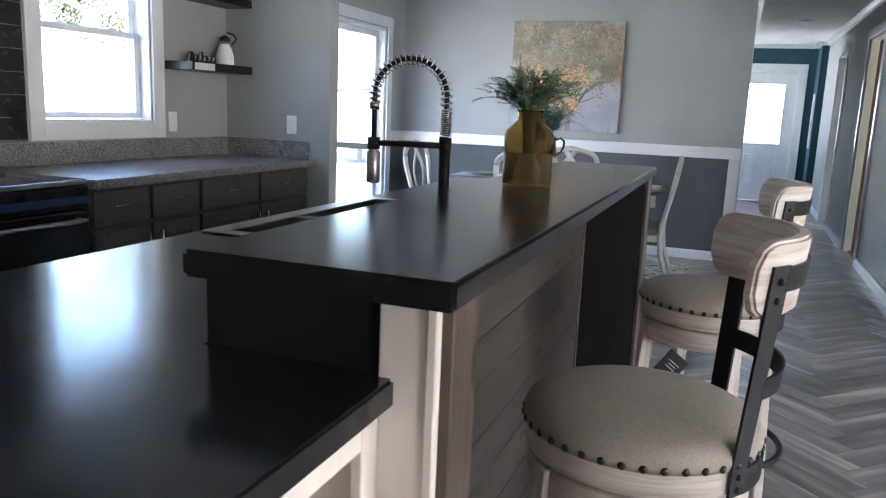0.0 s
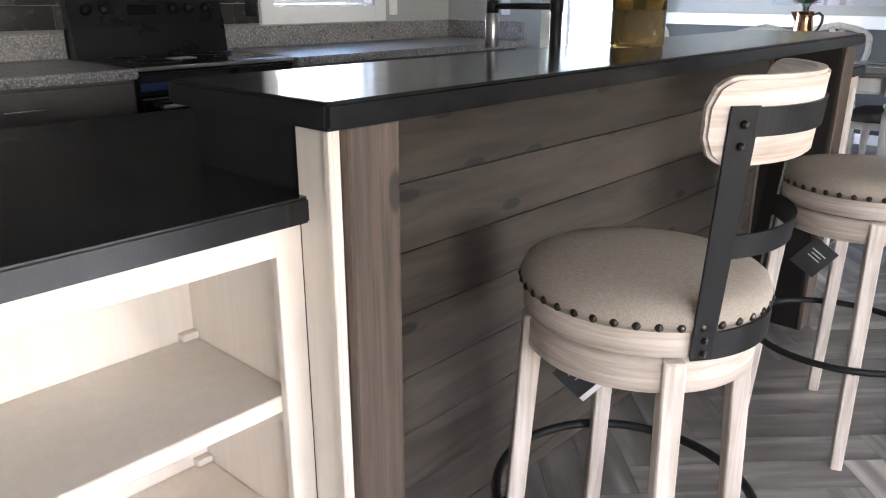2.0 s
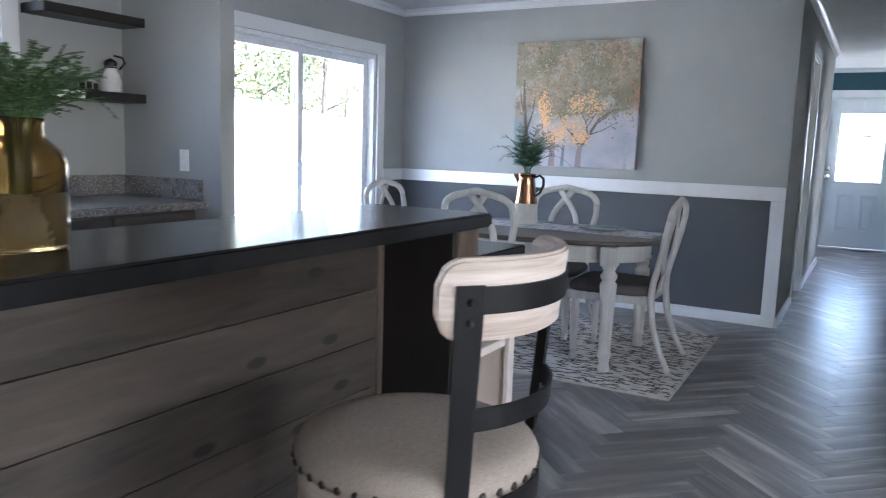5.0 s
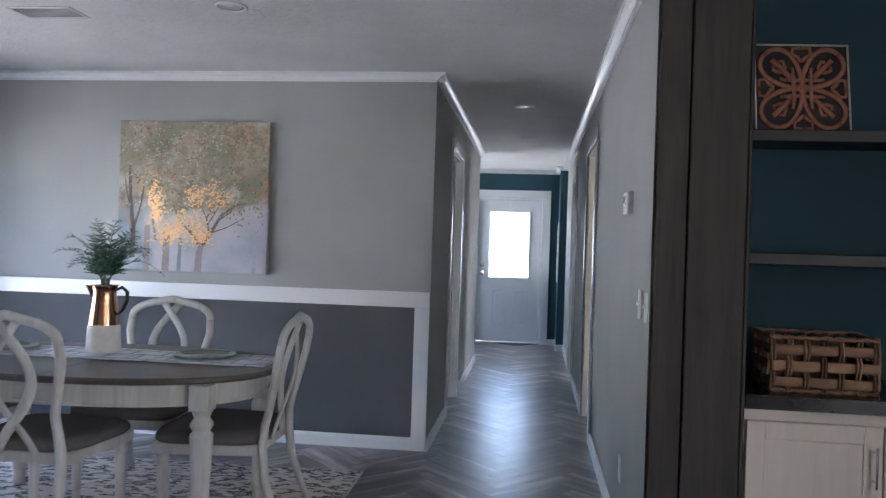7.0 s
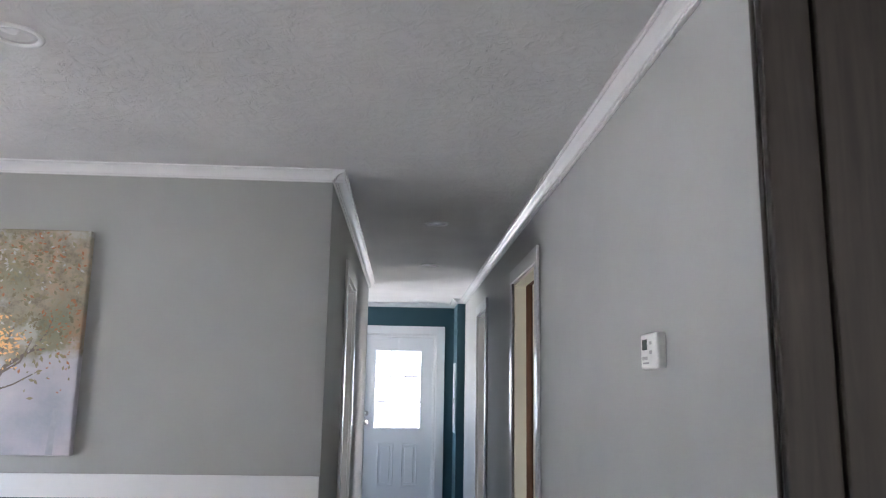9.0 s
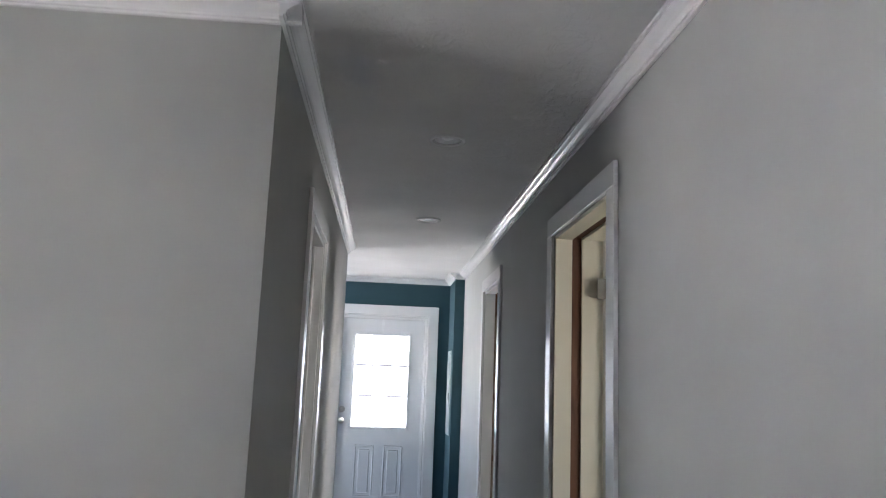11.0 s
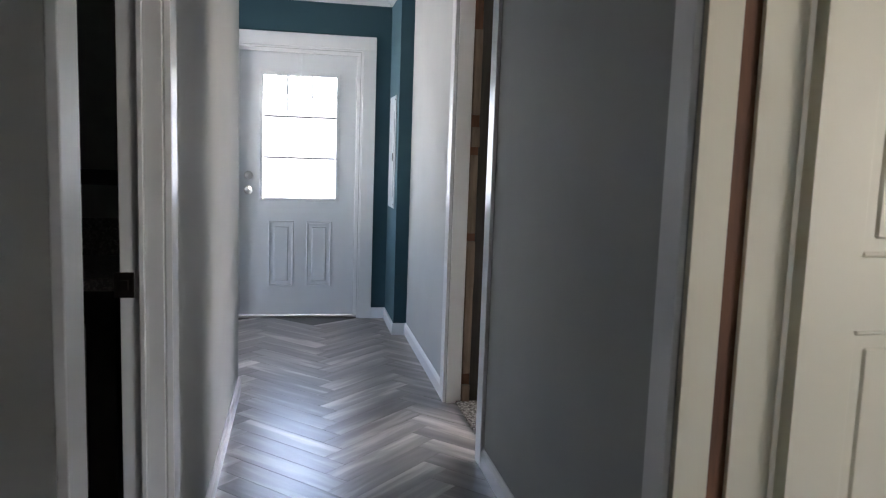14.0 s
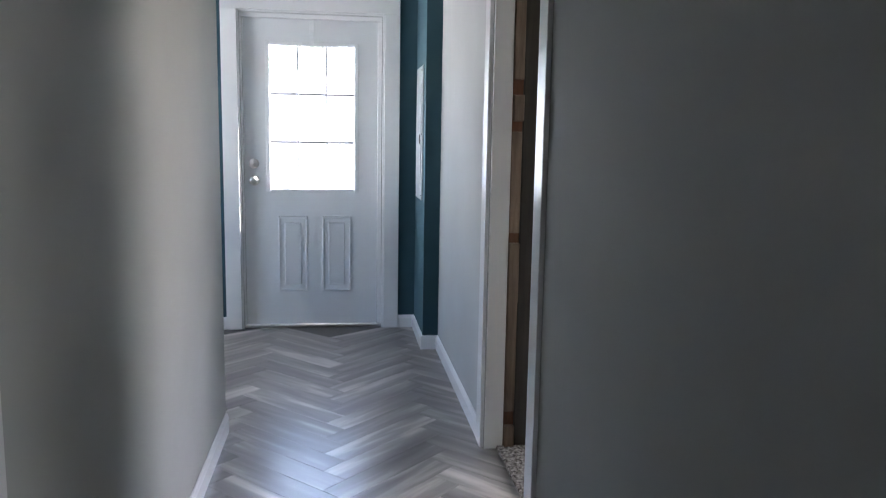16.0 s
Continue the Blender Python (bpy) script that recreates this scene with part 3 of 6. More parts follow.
strike = tagged(new("strike_plate", mesh_of("strike_plate", boxes((-0.022, 0.022, -0.002, 0.002, -0.03, 0.03), (-0.009, 0.009, -0.004, 0.0, -0.012, 0.012), bevel=0.001), NAIL)), "dark bronze strike plate on a door jamb", "strike plate")
strike.matrix_basis = pose(HL - 0.088, LDOOR[1] - 0.0205, 0.965)

# ---- kitchen window ----
win = thing("window_1", "white vinyl double-hung kitchen window", "window")
tagged(win, kind="structure")
WY0, WY1, WZ0, WZ1 = WIN
part("jamb", boxes((XK - 0.11, XK, WY0, WY0 + 0.012, WZ0 + 0.012, WZ1), (XK - 0.11, XK, WY1 - 0.012, WY1, WZ0 + 0.012, WZ1), (XK - 0.11, XK + 0.0, WY0, WY1, WZ0, WZ0 + 0.012), (XK - 0.11, XK, WY0, WY1, WZ1 - 0.012, WZ1), bevel=0.001), TRIM, win)
ZM = 1.60


def sash(x, z0, z1, name):
    s = part(name, frame_bars_y(bmesh.new(), WY0 + 0.014, WY1 - 0.014, z0, z1, 0.034, x - 0.014, x + 0.014), VINYL, win)
    g = part("pane", boxes((x - 0.003, x + 0.001, WY0 + 0.046, WY1 - 0.046, z0 + 0.032, z1 - 0.032)), GLASS, s)
    g.visible_shadow = False
    return s


def frame_bars_y(bm, y0, y1, z0, z1, w, x0, x1, bevel=0.003):
    for r in ((x0, x1, y0, y0 + w, z0, z1), (x0, x1, y1 - w, y1, z0, z1), (x0, x1, y0 + w, y1 - w, z0, z0 + w), (x0, x1, y0 + w, y1 - w, z1 - w, z1)):
        box(bm, *r, bevel)
    return bm


sash(XK - 0.085, WZ0 + 0.014, ZM + 0.015, "lower_sash")
sash(XK - 0.118, ZM - 0.018, WZ1 - 0.014, "upper_sash")
for y in (WY0 + 0.2, WY1 - 0.2):
    part("latch", boxes((XK - 0.10, XK - 0.072, y - 0.025, y + 0.025, ZM + 0.015, ZM + 0.027), bevel=0.004), VINYL, win)

# ---- sliding door ----
sl = thing("door_4", "white vinyl sliding glass patio door, closed", "door")
tagged(sl, kind="structure")
SY0, SY1, SZ0, SZ1 = SLIDE
part("frame", frame_bars_y(bmesh.new(), SY0, SY1, SZ0, SZ1, 0.035, XD - 0.13, XD - 0.01), VINYL, sl)
SM = (SY0 + SY1) / 2
for y0, y1, x in ((SY0 + 0.036, SM + 0.03, XD - 0.055), (SM - 0.03, SY1 - 0.036, XD - 0.095)):
    leaf = part("leaf", frame_bars_y(bmesh.new(), y0, y1, SZ0 + 0.036, SZ1 - 0.036, 0.058, x - 0.017, x + 0.017), VINYL, sl)
    g = part("pane", boxes((x - 0.003, x + 0.002, y0 + 0.055, y1 - 0.055, SZ0 + 0.09, SZ1 - 0.09)), GLASS, leaf)
    g.visible_shadow = False
bm = tube(bmesh.new(), [(XD - 0.036, SM - 0.005, 0.9), (XD - 0.012, SM - 0.005, 0.92), (XD - 0.012, SM - 0.005, 1.08), (XD - 0.036, SM - 0.005, 1.1)], 0.008, 8)
part("handle", bm, VINYL, sl)

for nm, hole in (("window_2", LWIN), ("window_3", LWIN2)):
    lw = thing(nm, "wide white vinyl living room window", "window")
    tagged(lw, kind="structure")
    part("frame", frame_bars_y(bmesh.new(), *hole, 0.05, XR + 0.04, XR + 0.09), VINYL, lw)

# ---- outside ----
gr = Mat("pale_gravel", 0.95)
gr.colour(gr.mix(gr.ramp(gr.noise(60, 6), [(0.3, (0.34, 0.32, 0.29)), (0.7, (0.52, 0.50, 0.46))]), (0.10, 0.14, 0.05), gr.ramp(gr.noise(0.25, 4), [(0.58, (0, 0, 0)), (0.68, (0.8,) * 3)])))
GRAVEL = gr.bump(gr.noise(90, 4), 0.6, 0.01).m
bm = bmesh.new()
bmesh.ops.create_grid(bm, x_segments=40, y_segments=40, size=600)
for v in bm.verts:
    v.co.z = -0.95 + 0.05 * noise.noise(v.co * 0.05)
structure("ground", bm, GRAVEL, "pale gravel yard with patches of grass", "ground")
siding = Mat("white_lap_siding", 0.5)
sw = siding.node("ShaderNodeTexWave", Scale=1.0)
siding.link(siding.mapped((0, 0, 3.6)), sw.inputs["Vector"])
sw.bands_direction, sw.wave_profile = "Z", "SAW"
siding.colour(siding.ramp(siding.noise(2, 4), [(0.3, (0.74, 0.75, 0.76)), (0.7, (0.8, 0.81, 0.82))])).bump(sw.outputs["Fac"], 0.5, 0.01)
SIDING = siding.m
ROOF = plain("grey_shingle_roof", (0.12, 0.12, 0.13), 0.85, 0.3, 0.3, 20, 0.4)
house = thing("neighbour_house", "white manufactured house on blocks across the yard", "house", pose(-10, 4.0, 0))
bm = extrude_outline(bmesh.new(), [(-13.0, -0.3), (13.5, -0.3), (13.5, 1.50), (0.0, 2.6), (-13.0, 1.54)], -9.0, "x", 0.0)
part("wall", bm, SIDING, house)
bm = bmesh.new()
extrude_outline(bm, [(-13.3, 1.49), (0.0, 2.63), (13.8, 1.45), (13.8, 1.53), (0.0, 2.72), (-13.3, 1.57)], -9.3, "x", 0.15)
part("roof", bm, ROOF, house)
part("chassis", boxes((-0.6, -0.35, -12.8, 13.2, -0.55, -0.31)), BLACK_METAL, house, "dark steel chassis beam under the house")
for y in range(-12, 14, 3):
    part("pier", boxes((-0.7, -0.25, y - 0.2, y + 0.2, -0.96, -0.55), bevel=0.01), plain("concrete_block", (0.32, 0.31, 0.29), 0.9, 0.3, 0.15), house, "concrete block pier")
for y in (10.6, 5.2, -3.0):
    for z in (0.62, 1.02):
        w = part("window", boxes((-0.02, 0.02, y - 0.16, y + 0.16, z - 0.17, z + 0.17), bevel=0.01), VINYL, house)
        part("pane", boxes((0.021, 0.026, y - 0.13, y + 0.13, z - 0.14, z + 0.14)), plain("far_glass", (0.06, 0.07, 0.08), 0.1), w)

lf = Mat("autumn_leaves", 0.6)
isl = lf.node("ShaderNodeNewGeometry").outputs["Random Per Island"]
lf.colour(lf.ramp(isl, [(0.0, (0.06, 0.085, 0.04)), (0.45, (0.10, 0.125, 0.06)), (0.8, (0.155, 0.165, 0.08)), (1.0, (0.21, 0.17, 0.08))]))
LEAVES = lf.m
BARK = wood("grey_bark", (0.06, 0.05, 0.04), (0.16, 0.14, 0.12), "z", 0.9, 5, False, 0.8)


def tree(m, h, seed):
    rng = random.Random(seed)
    t = thing("tree", "leafy green and yellow broadleaf tree behind the yard", "tree", m, "trees behind the yard")
    bm = tube(bmesh.new(), [(0, 0, 0), (0.1, 0.05, h * 0.3), (0.0, 0.15, h * 0.6), (0.1, 0.1, h * 0.92)], [0.22, 0.17, 0.11, 0.03], 10)
    tips = []
    for i in range(16):
        z = h * rng.uniform(0.28, 0.85)
        a, l = rng.uniform(0, 6.28), h * rng.uniform(0.16, 0.33) * (1.15 - z / h)
        p1 = Vector((math.cos(a) * l * 0.5, math.sin(a) * l * 0.5, z + l * 0.25))
        p2 = Vector((math.cos(a) * l * 1.2, math.sin(a) * l * 1.2, z + l * 0.6))
        tube(bm, [(0.05, 0.1, z), p1, p2], [0.07, 0.045, 0.012], 6)
        tips += [p1, (p1 + p2) / 2, p2, p2 + Vector((0, 0, l * 0.3))]
    part("trunk", bm, BARK, t)
    verts, faces = [], []
    for p in tips:
        for _ in range(52):
            c = p + Vector([rng.gauss(0, 0.36) for _ in range(3)]) * (h / 9)
            u = Vector([rng.gauss(0, 1) for _ in range(3)]).normalized() * rng.uniform(0.07, 0.15)
            w = u.orthogonal() * 0.6
            n = len(verts)
            verts += [c - u, c + w, c + u, c - w]
            faces.append((n, n + 1, n + 2, n + 3))
    me = bpy.data.meshes.new("crown")
    me.from_pydata(verts, [], faces)
    me.materials.append(LEAVES)
    ob = new("crown", me)
    ob.parent = t
    return t


rng = random.Random(5)
first = tree(pose(-23, 10, -0.95), 10.5, 1)
second = tree(pose(-25, 16, -0.95), 12.0, 2)
for i in range(26):
    y = -16 + i * 2.3 + rng.uniform(-0.8, 0.8)
    copy_thing((first, second)[i % 2], pose(-27 - rng.uniform(0, 9), y * 1.25, -0.95, 0, 0, rng.uniform(0, 360)) @ Matrix.Scale(rng.uniform(0.75, 1.2), 4))
copy_thing(house, pose(-1.5, 25.5, 0.15, 0, 0, -90))
for i in range(9):
    copy_thing((first, second)[i % 2], pose(-14 + i * 3.6 + rng.uniform(-1, 1), 41 + rng.uniform(0, 7), -0.95, 0, 0, rng.uniform(0, 360)) @ Matrix.Scale(rng.uniform(0.7, 1.0), 4))
structure("entry_step", boxes((-0.5, 1.5, YE + 0.13, YE + 1.4, -0.95, -0.12), bevel=0.01), plain("concrete", (0.42, 0.41, 0.39), 0.9, 0.3, 0.12), "concrete landing outside the entry door", "step")

# ---- island and bar ----
def counter(name, outlines, z0, z1, mat, label, bevel=0.006):
    """One slab over several rectangles (x0, x1, y0, y1), with its outer edges rounded."""
    xs = sorted({v for r in outlines for v in r[:2]})
    ys = sorted({v for r in outlines for v in r[2:]})
    bm = bmesh.new()
    vs = {}
    for x0, x1 in zip(xs, xs[1:]):
        for y0, y1 in zip(ys, ys[1:]):
            cx, cy = (x0 + x1) / 2, (y0 + y1) / 2
            if any(r[0] < cx < r[1] and r[2] < cy < r[3] for r in outlines):
                q = []
                for p in ((x0, y0), (x1, y0), (x1, y1), (x0, y1)):
                    if p not in vs:
                        vs[p] = bm.verts.new((*p, z0))
                    q.append(vs[p])
                bm.faces.new(q)
    ext = bmesh.ops.extrude_face_region(bm, geom=list(bm.faces))
    for v in ext["geom"]:
        if isinstance(v, bmesh.types.BMVert):
            v.co.z = z1
    bmesh.ops.recalc_face_normals(bm, faces=bm.faces)
    bmesh.ops.bevel(bm, geom=[e for e in bm.edges if len(e.link_faces) == 2 and e.calc_face_angle(0) > 0.8], offset=bevel, segments=2, affect="EDGES")
    return solid(name, bm, mat, label, "countertop")


CB = 0.893
counter("bar_countertop", [(-0.56, -0.165, 0.588, 2.985)], 1.037, 1.075, LAM_BLACK, "matt black stone-look raised bar top")
SKX0, SKX1, SKY0, SKY1 = -1.10, -0.70, 1.40, 2.28
counter("island_countertop", [(-1.17, -0.256, -1.30, 0.629), (-1.17, -0.552, 0.629, SKY0), (-1.17, SKX0, SKY0, SKY1), (SKX1, -0.552, SKY0, SKY1), (-1.17, -0.552, SKY1, 2.925), (-1.17, -0.262, 2.925, 3.445)],
        CB, 0.932, LAM_BLACK, "matt black stone-look island worktop", 0.004)
island = thing("kitchen_island", "wood-clad kitchen island with a raised bar", "island")
part("riser", boxes((-0.551, -0.44, 0.631, 2.92, 0.0, 1.036), (-0.44, -0.279, 0.631, 0.648, 0.0, 1.036)), LAM_BLACK, island, "black laminate riser under the bar")
part("end_board", boxes((-0.278, -0.197, 0.622, 0.636, 0.0, 1.036), bevel=0.002), CABINET_WHITE, island, "whitewashed end board")
part("end_bead", boxes((-0.210, -0.196, 0.615, 0.6215, 0.0, 1.036), bevel=0.002), CABINET_WHITE, island)
part("near_post", boxes((-0.44, -0.181, 0.637, 0.732, 0.0, 1.036), bevel=0.003), POST_WOOD, island, "brown pine post with open grain")
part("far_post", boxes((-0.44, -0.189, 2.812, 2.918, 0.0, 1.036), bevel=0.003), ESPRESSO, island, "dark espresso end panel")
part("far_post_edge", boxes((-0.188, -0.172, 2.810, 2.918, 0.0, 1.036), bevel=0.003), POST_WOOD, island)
part("corner_strip", boxes((-0.424, -0.404, 2.785, 2.811, 0.0, 1.034), bevel=0.003), POST_WOOD, island)
part("top_rail", boxes((-0.424, -0.409, 0.733, 2.784, 0.995, 1.035), bevel=0.002), PLANK_WOOD, island)
# shiplap courses, one long board each
rng = random.Random(11)
z = 0.992
for row, hgt in enumerate((0.128, 0.138, 0.134, 0.140, 0.132, 0.138, 0.136, 0.046)):
    L = 2.784 - 0.733
    me = mesh_of("shiplap_board", boxes((-0.008, 0.006, -L / 2, L / 2, -hgt / 2 + 0.0008, hgt / 2 - 0.0008), bevel=0.0014), PLANK_WOOD)
    piece("shiplap_board", me, island, pose(-0.424 + 0.008 + rng.uniform(0, 0.0015), 0.733 + L / 2, z - hgt / 2))
    z -= hgt

# open shelves at both ends of the island
def open_shelf(name, y0, y1, label):
    """White bookcase facing +x, face frame at x = -0.275."""
    s = thing(name, label, "bookcase")
    xb, xf = -0.60, -0.276
    part("side_panel", boxes((xb, xf - 0.016, y0, y0 + 0.018, 0.09, CB - 0.002)), CABINET_WHITE, s)
    part("side_panel", boxes((xb, xf - 0.016, y1 - 0.018, y1, 0.09, CB - 0.002)), CABINET_WHITE, s)
    part("back_panel", boxes((xb, xb + 0.012, y0 + 0.019, y1 - 0.019, 0.09, CB - 0.002)), CABINET_WHITE, s)
    part("bottom_panel", boxes((xb + 0.013, xf - 0.02, y0 + 0.019, y1 - 0.019, 0.09, 0.115)), CABINET_WHITE, s)
    part("plinth", boxes((xb, xf - 0.06, y0, y1, 0.0, 0.089)), ESPRESSO, s)
    for z in (0.345, 0.603):
        part("shelf", boxes((xb + 0.013, xf - 0.017, y0 + 0.019, y1 - 0.019, z - 0.013, z + 0.015), bevel=0.002), CABINET_WHITE, s)
        part("cleat", boxes((xb + 0.012, xb + 0.03, y1 - 0.05, y1 - 0.019, z + 0.016, z + 0.03), bevel=0.001), CABINET_WHITE, s)
    part("face_frame", boxes((xf - 0.016, xf, y0, y0 + 0.045, 0.09, CB - 0.001), (xf - 0.016, xf, y1 - 0.045, y1, 0.09, CB - 0.001), (xf - 0.016, xf, y0 + 0.045, y1 - 0.045, 0.848, CB - 0.001), (xf - 0.016, xf, y0 + 0.045, y1 - 0.045, 0.09, 0.125), bevel=0.0015), CABINET_WHITE, s)
    return s


open_shelf("bookcase", -0.42, 0.6215, "whitewashed open bookcase under the worktop")
open_shelf("bookcase", -1.28, -0.425, "whitewashed open bookcase under the worktop")
open_shelf("bookcase", 2.93, 3.42, "small whitewashed open bookcase at the island's end")
base = thing("island_cabinet", "dark wood base cabinets under the island sink", "cabinet")
part("body", boxes((-1.14, -0.605, -1.28, SKY0 - 0.08, 0.1, CB - 0.002), (-1.14, -0.605, SKY1 + 0.06, 3.42, 0.1, CB - 0.002), (-1.14, -1.12, SKY0 - 0.08, SKY1 + 0.06, 0.1, CB - 0.002), (-0.62, -0.605, SKY0 - 0.08, SKY1 + 0.06, 0.1, CB - 0.002)), KITCHEN_CAB, base)
part("plinth", boxes((-1.08, -0.62, -1.26, 3.40, 0.0, 0.099)), ESPRESSO, base)

# sink and faucet
sink = thing("sink", "stainless double-bowl sink in a black worktop", "sink")
mid = (SKY0 + SKY1) / 2 - 0.10
rim = boxes((SKX0 - 0.05, SKX0 + 0.012, SKY0 - 0.03, SKY1 + 0.03, 0.9335, 0.938), (SKX1 - 0.012, SKX1 + 0.05, SKY0 - 0.03, SKY1 + 0.03, 0.9335, 0.938), (SKX0 + 0.012, SKX1 - 0.012, SKY0 - 0.03, SKY0 + 0.012, 0.9335, 0.938),
            (SKX0 + 0.012, SKX1 - 0.012, SKY1 - 0.012, SKY1 + 0.03, 0.9335, 0.938), (SKX0 + 0.012, SKX1 - 0.012, mid - 0.015, mid + 0.015, 0.930, 0.937), bevel=0.0015)
part("rim", rim, STEEL, sink)
for y0, y1 in ((SKY0 + 0.004, mid - 0.016), (mid + 0.016, SKY1 - 0.004)):
    x0, x1, zb = SKX0 + 0.004, SKX1 - 0.004, 0.745
    part("bowl", boxes((x0, x0 + 0.003, y0, y1, zb, 0.932), (x1 - 0.003, x1, y0, y1, zb, 0.932), (x0, x1, y0, y0 + 0.003, zb, 0.932), (x0, x1, y1 - 0.003, y1, zb, 0.932), (x0, x1, y0, y1, zb - 0.003, zb)), STEEL, sink)
    part("drain", lathe(bmesh.new(), [(0.001, 0.004), (0.02, 0.002), (0.042, 0.004), (0.045, 0.0)], 20, ((x0 + x1) / 2, (y0 + y1) / 2, zb)), CHROME, sink)

fau = thing("kitchen_faucet", "black spring-coil faucet with a steel spray head", "faucet", pose(-0.636, 1.777, 0.932))
part("base", lathe(bmesh.new(), [(0.001, 0.0), (0.03, 0.0), (0.03, 0.012), (0.021, 0.02), (0.021, 0.09), (0.016, 0.10), (0.016, 0.225), (0.018, 0.228), (0.018, 0.262), (0.001, 0.262)], 20), BLACK_METAL, fau)
part("lever", tube(bmesh.new(), [(0.0, 0.015, 0.07), (0.0, 0.05, 0.078), (0.0, 0.10, 0.11)], [0.009, 0.006, 0.005], 8), BLACK_METAL, fau)
hose = []
for i in range(41):
    a = math.pi * i / 40
    hose.append((-0.111 + 0.111 * math.cos(a), 0, 0.372 + 0.111 * math.sin(a) * 0.93))
hose = [(0, 0, 0.262), (0, 0, 0.32)] + hose + [(-0.222, 0, 0.34), (-0.222, 0, 0.245)]
part("hose", tube(bmesh.new(), hose, 0.0075, 10), BLACK_METAL, fau)
# the coil round the hose: close on the riser, open over the arch
path = [Vector(p) for p in hose]
seg = [0.0]
for a, b in zip(path, path[1:]):
    seg.append(seg[-1] + (b - a).length)


def along_path(s):
    for i in range(len(seg) - 1):
        if s <= seg[i + 1]:
            f = (s - seg[i]) / (seg[i + 1] - seg[i])
            return path[i].lerp(path[i + 1], f), (path[i + 1] - path[i]).normalized()
    return path[-1], (path[-1] - path[-2]).normalized()


s, ang, coil = 0.0, 0.0, []
while s < seg[-1] - 0.10:
    p, d = along_path(s)
    n1 = Vector((0, 1, 0))
    n2 = d.cross(n1)
    coil.append(p + 0.0155 * (math.cos(ang) * n1 + math.sin(ang) * n2))
    pitch = 0.006 if s < 0.075 else 0.0165
    ang += math.pi / 6
    s += pitch / 12
part("spring", tube(bmesh.new(), coil, 0.0023, 5), CHROME, fau, "chrome spring coil")
part("holder_arm", tube(bmesh.new(), [(0, 0, 0.238), (-0.222, 0, 0.236)], 0.0085, 10), BLACK_METAL, fau)
part("holder_clip", lathe(bmesh.new(), [(0.012, 0.0), (0.018, 0.0), (0.018, 0.034), (0.012, 0.034)], 16, (-0.222, 0, 0.218)), BLACK_METAL, fau)
part("collar", lathe(bmesh.new(), [(0.009, 0.0), (0.014, 0.002), (0.014, 0.022), (0.009, 0.024)], 16, (-0.222, 0, 0.33)), CHROME, fau)
part("spray_head", lathe(bmesh.new(), [(0.001, 0.0), (0.019, 0.0), (0.0205, 0.004), (0.0205, 0.088), (0.012, 0.098), (0.010, 0.125), (0.001, 0.125)], 20, (-0.222, 0, 0.12)), STEEL, fau, "brushed steel spray head")

# amber vase with greenery on the bar
amber = bpy.data.materials.new("amber_glass")
amber.use_nodes = True
ab = amber.node_tree.nodes["Principled BSDF"]
for k, v in (("Base Color", (0.53, 0.405, 0.205, 1)), ("Roughness", 0.03), ("Transmission Weight", 0.97), ("IOR", 1.2)):
    ab.inputs[k].default_value = v
vase = thing("vase", "amber glass bottle vase with an embossed base", "vase", pose(-0.402, 1.80, 1.0755))
part("bottle", lathe(bmesh.new(), [(0.0634, 0.0905), (0.0676, 0.0905), (0.0676, 0.135), (0.062, 0.15), (0.045, 0.166), (0.035, 0.176), (0.034, 0.195), (0.037, 0.199), (0.037, 0.203), (0.033, 0.203), (0.031, 0.195), (0.031, 0.176), (0.042, 0.163), (0.058, 0.148), (0.0634, 0.134), (0.0634, 0.0905)], 40), amber, vase)
frm = Mat("embossed_amber_glass", 0.07)
for k, v in (("Transmission Weight", 0.9), ("IOR", 1.25)):
    frm.b.inputs[k].default_value = v
fvo = frm.node("ShaderNodeTexVoronoi", Scale=120.0)
frm.link(frm.co, fvo.inputs["Vector"])
frm.colour(frm.ramp(frm.noise(9, 3), [(0.3, (0.45, 0.34, 0.175)), (0.7, (0.52, 0.40, 0.21))])).bump(fvo.outputs["Distance"], 0.35, 0.002)
part("embossed_base", lathe(bmesh.new(), [(0.001, 0.0), (0.062, 0.0), (0.067, 0.005), (0.0676, 0.0895), (0.0634, 0.0895), (0.0634, 0.008), (0.001, 0.006)], 40), frm.m, vase, "embossed amber lower half")


def leaf_mat(name, a, b):
    m = Mat(name, 0.5)
    i = m.node("ShaderNodeNewGeometry").outputs["Random Per Island"]
    return m.colour(m.ramp(i, [(0.0, a), (1.0, b)])).m


SPRIG = leaf_mat("box_sprig_green", (0.028, 0.06, 0.02), (0.10, 0.17, 0.07))
FERN = leaf_mat("fern_green", (0.018, 0.05, 0.03), (0.06, 0.13, 0.07))


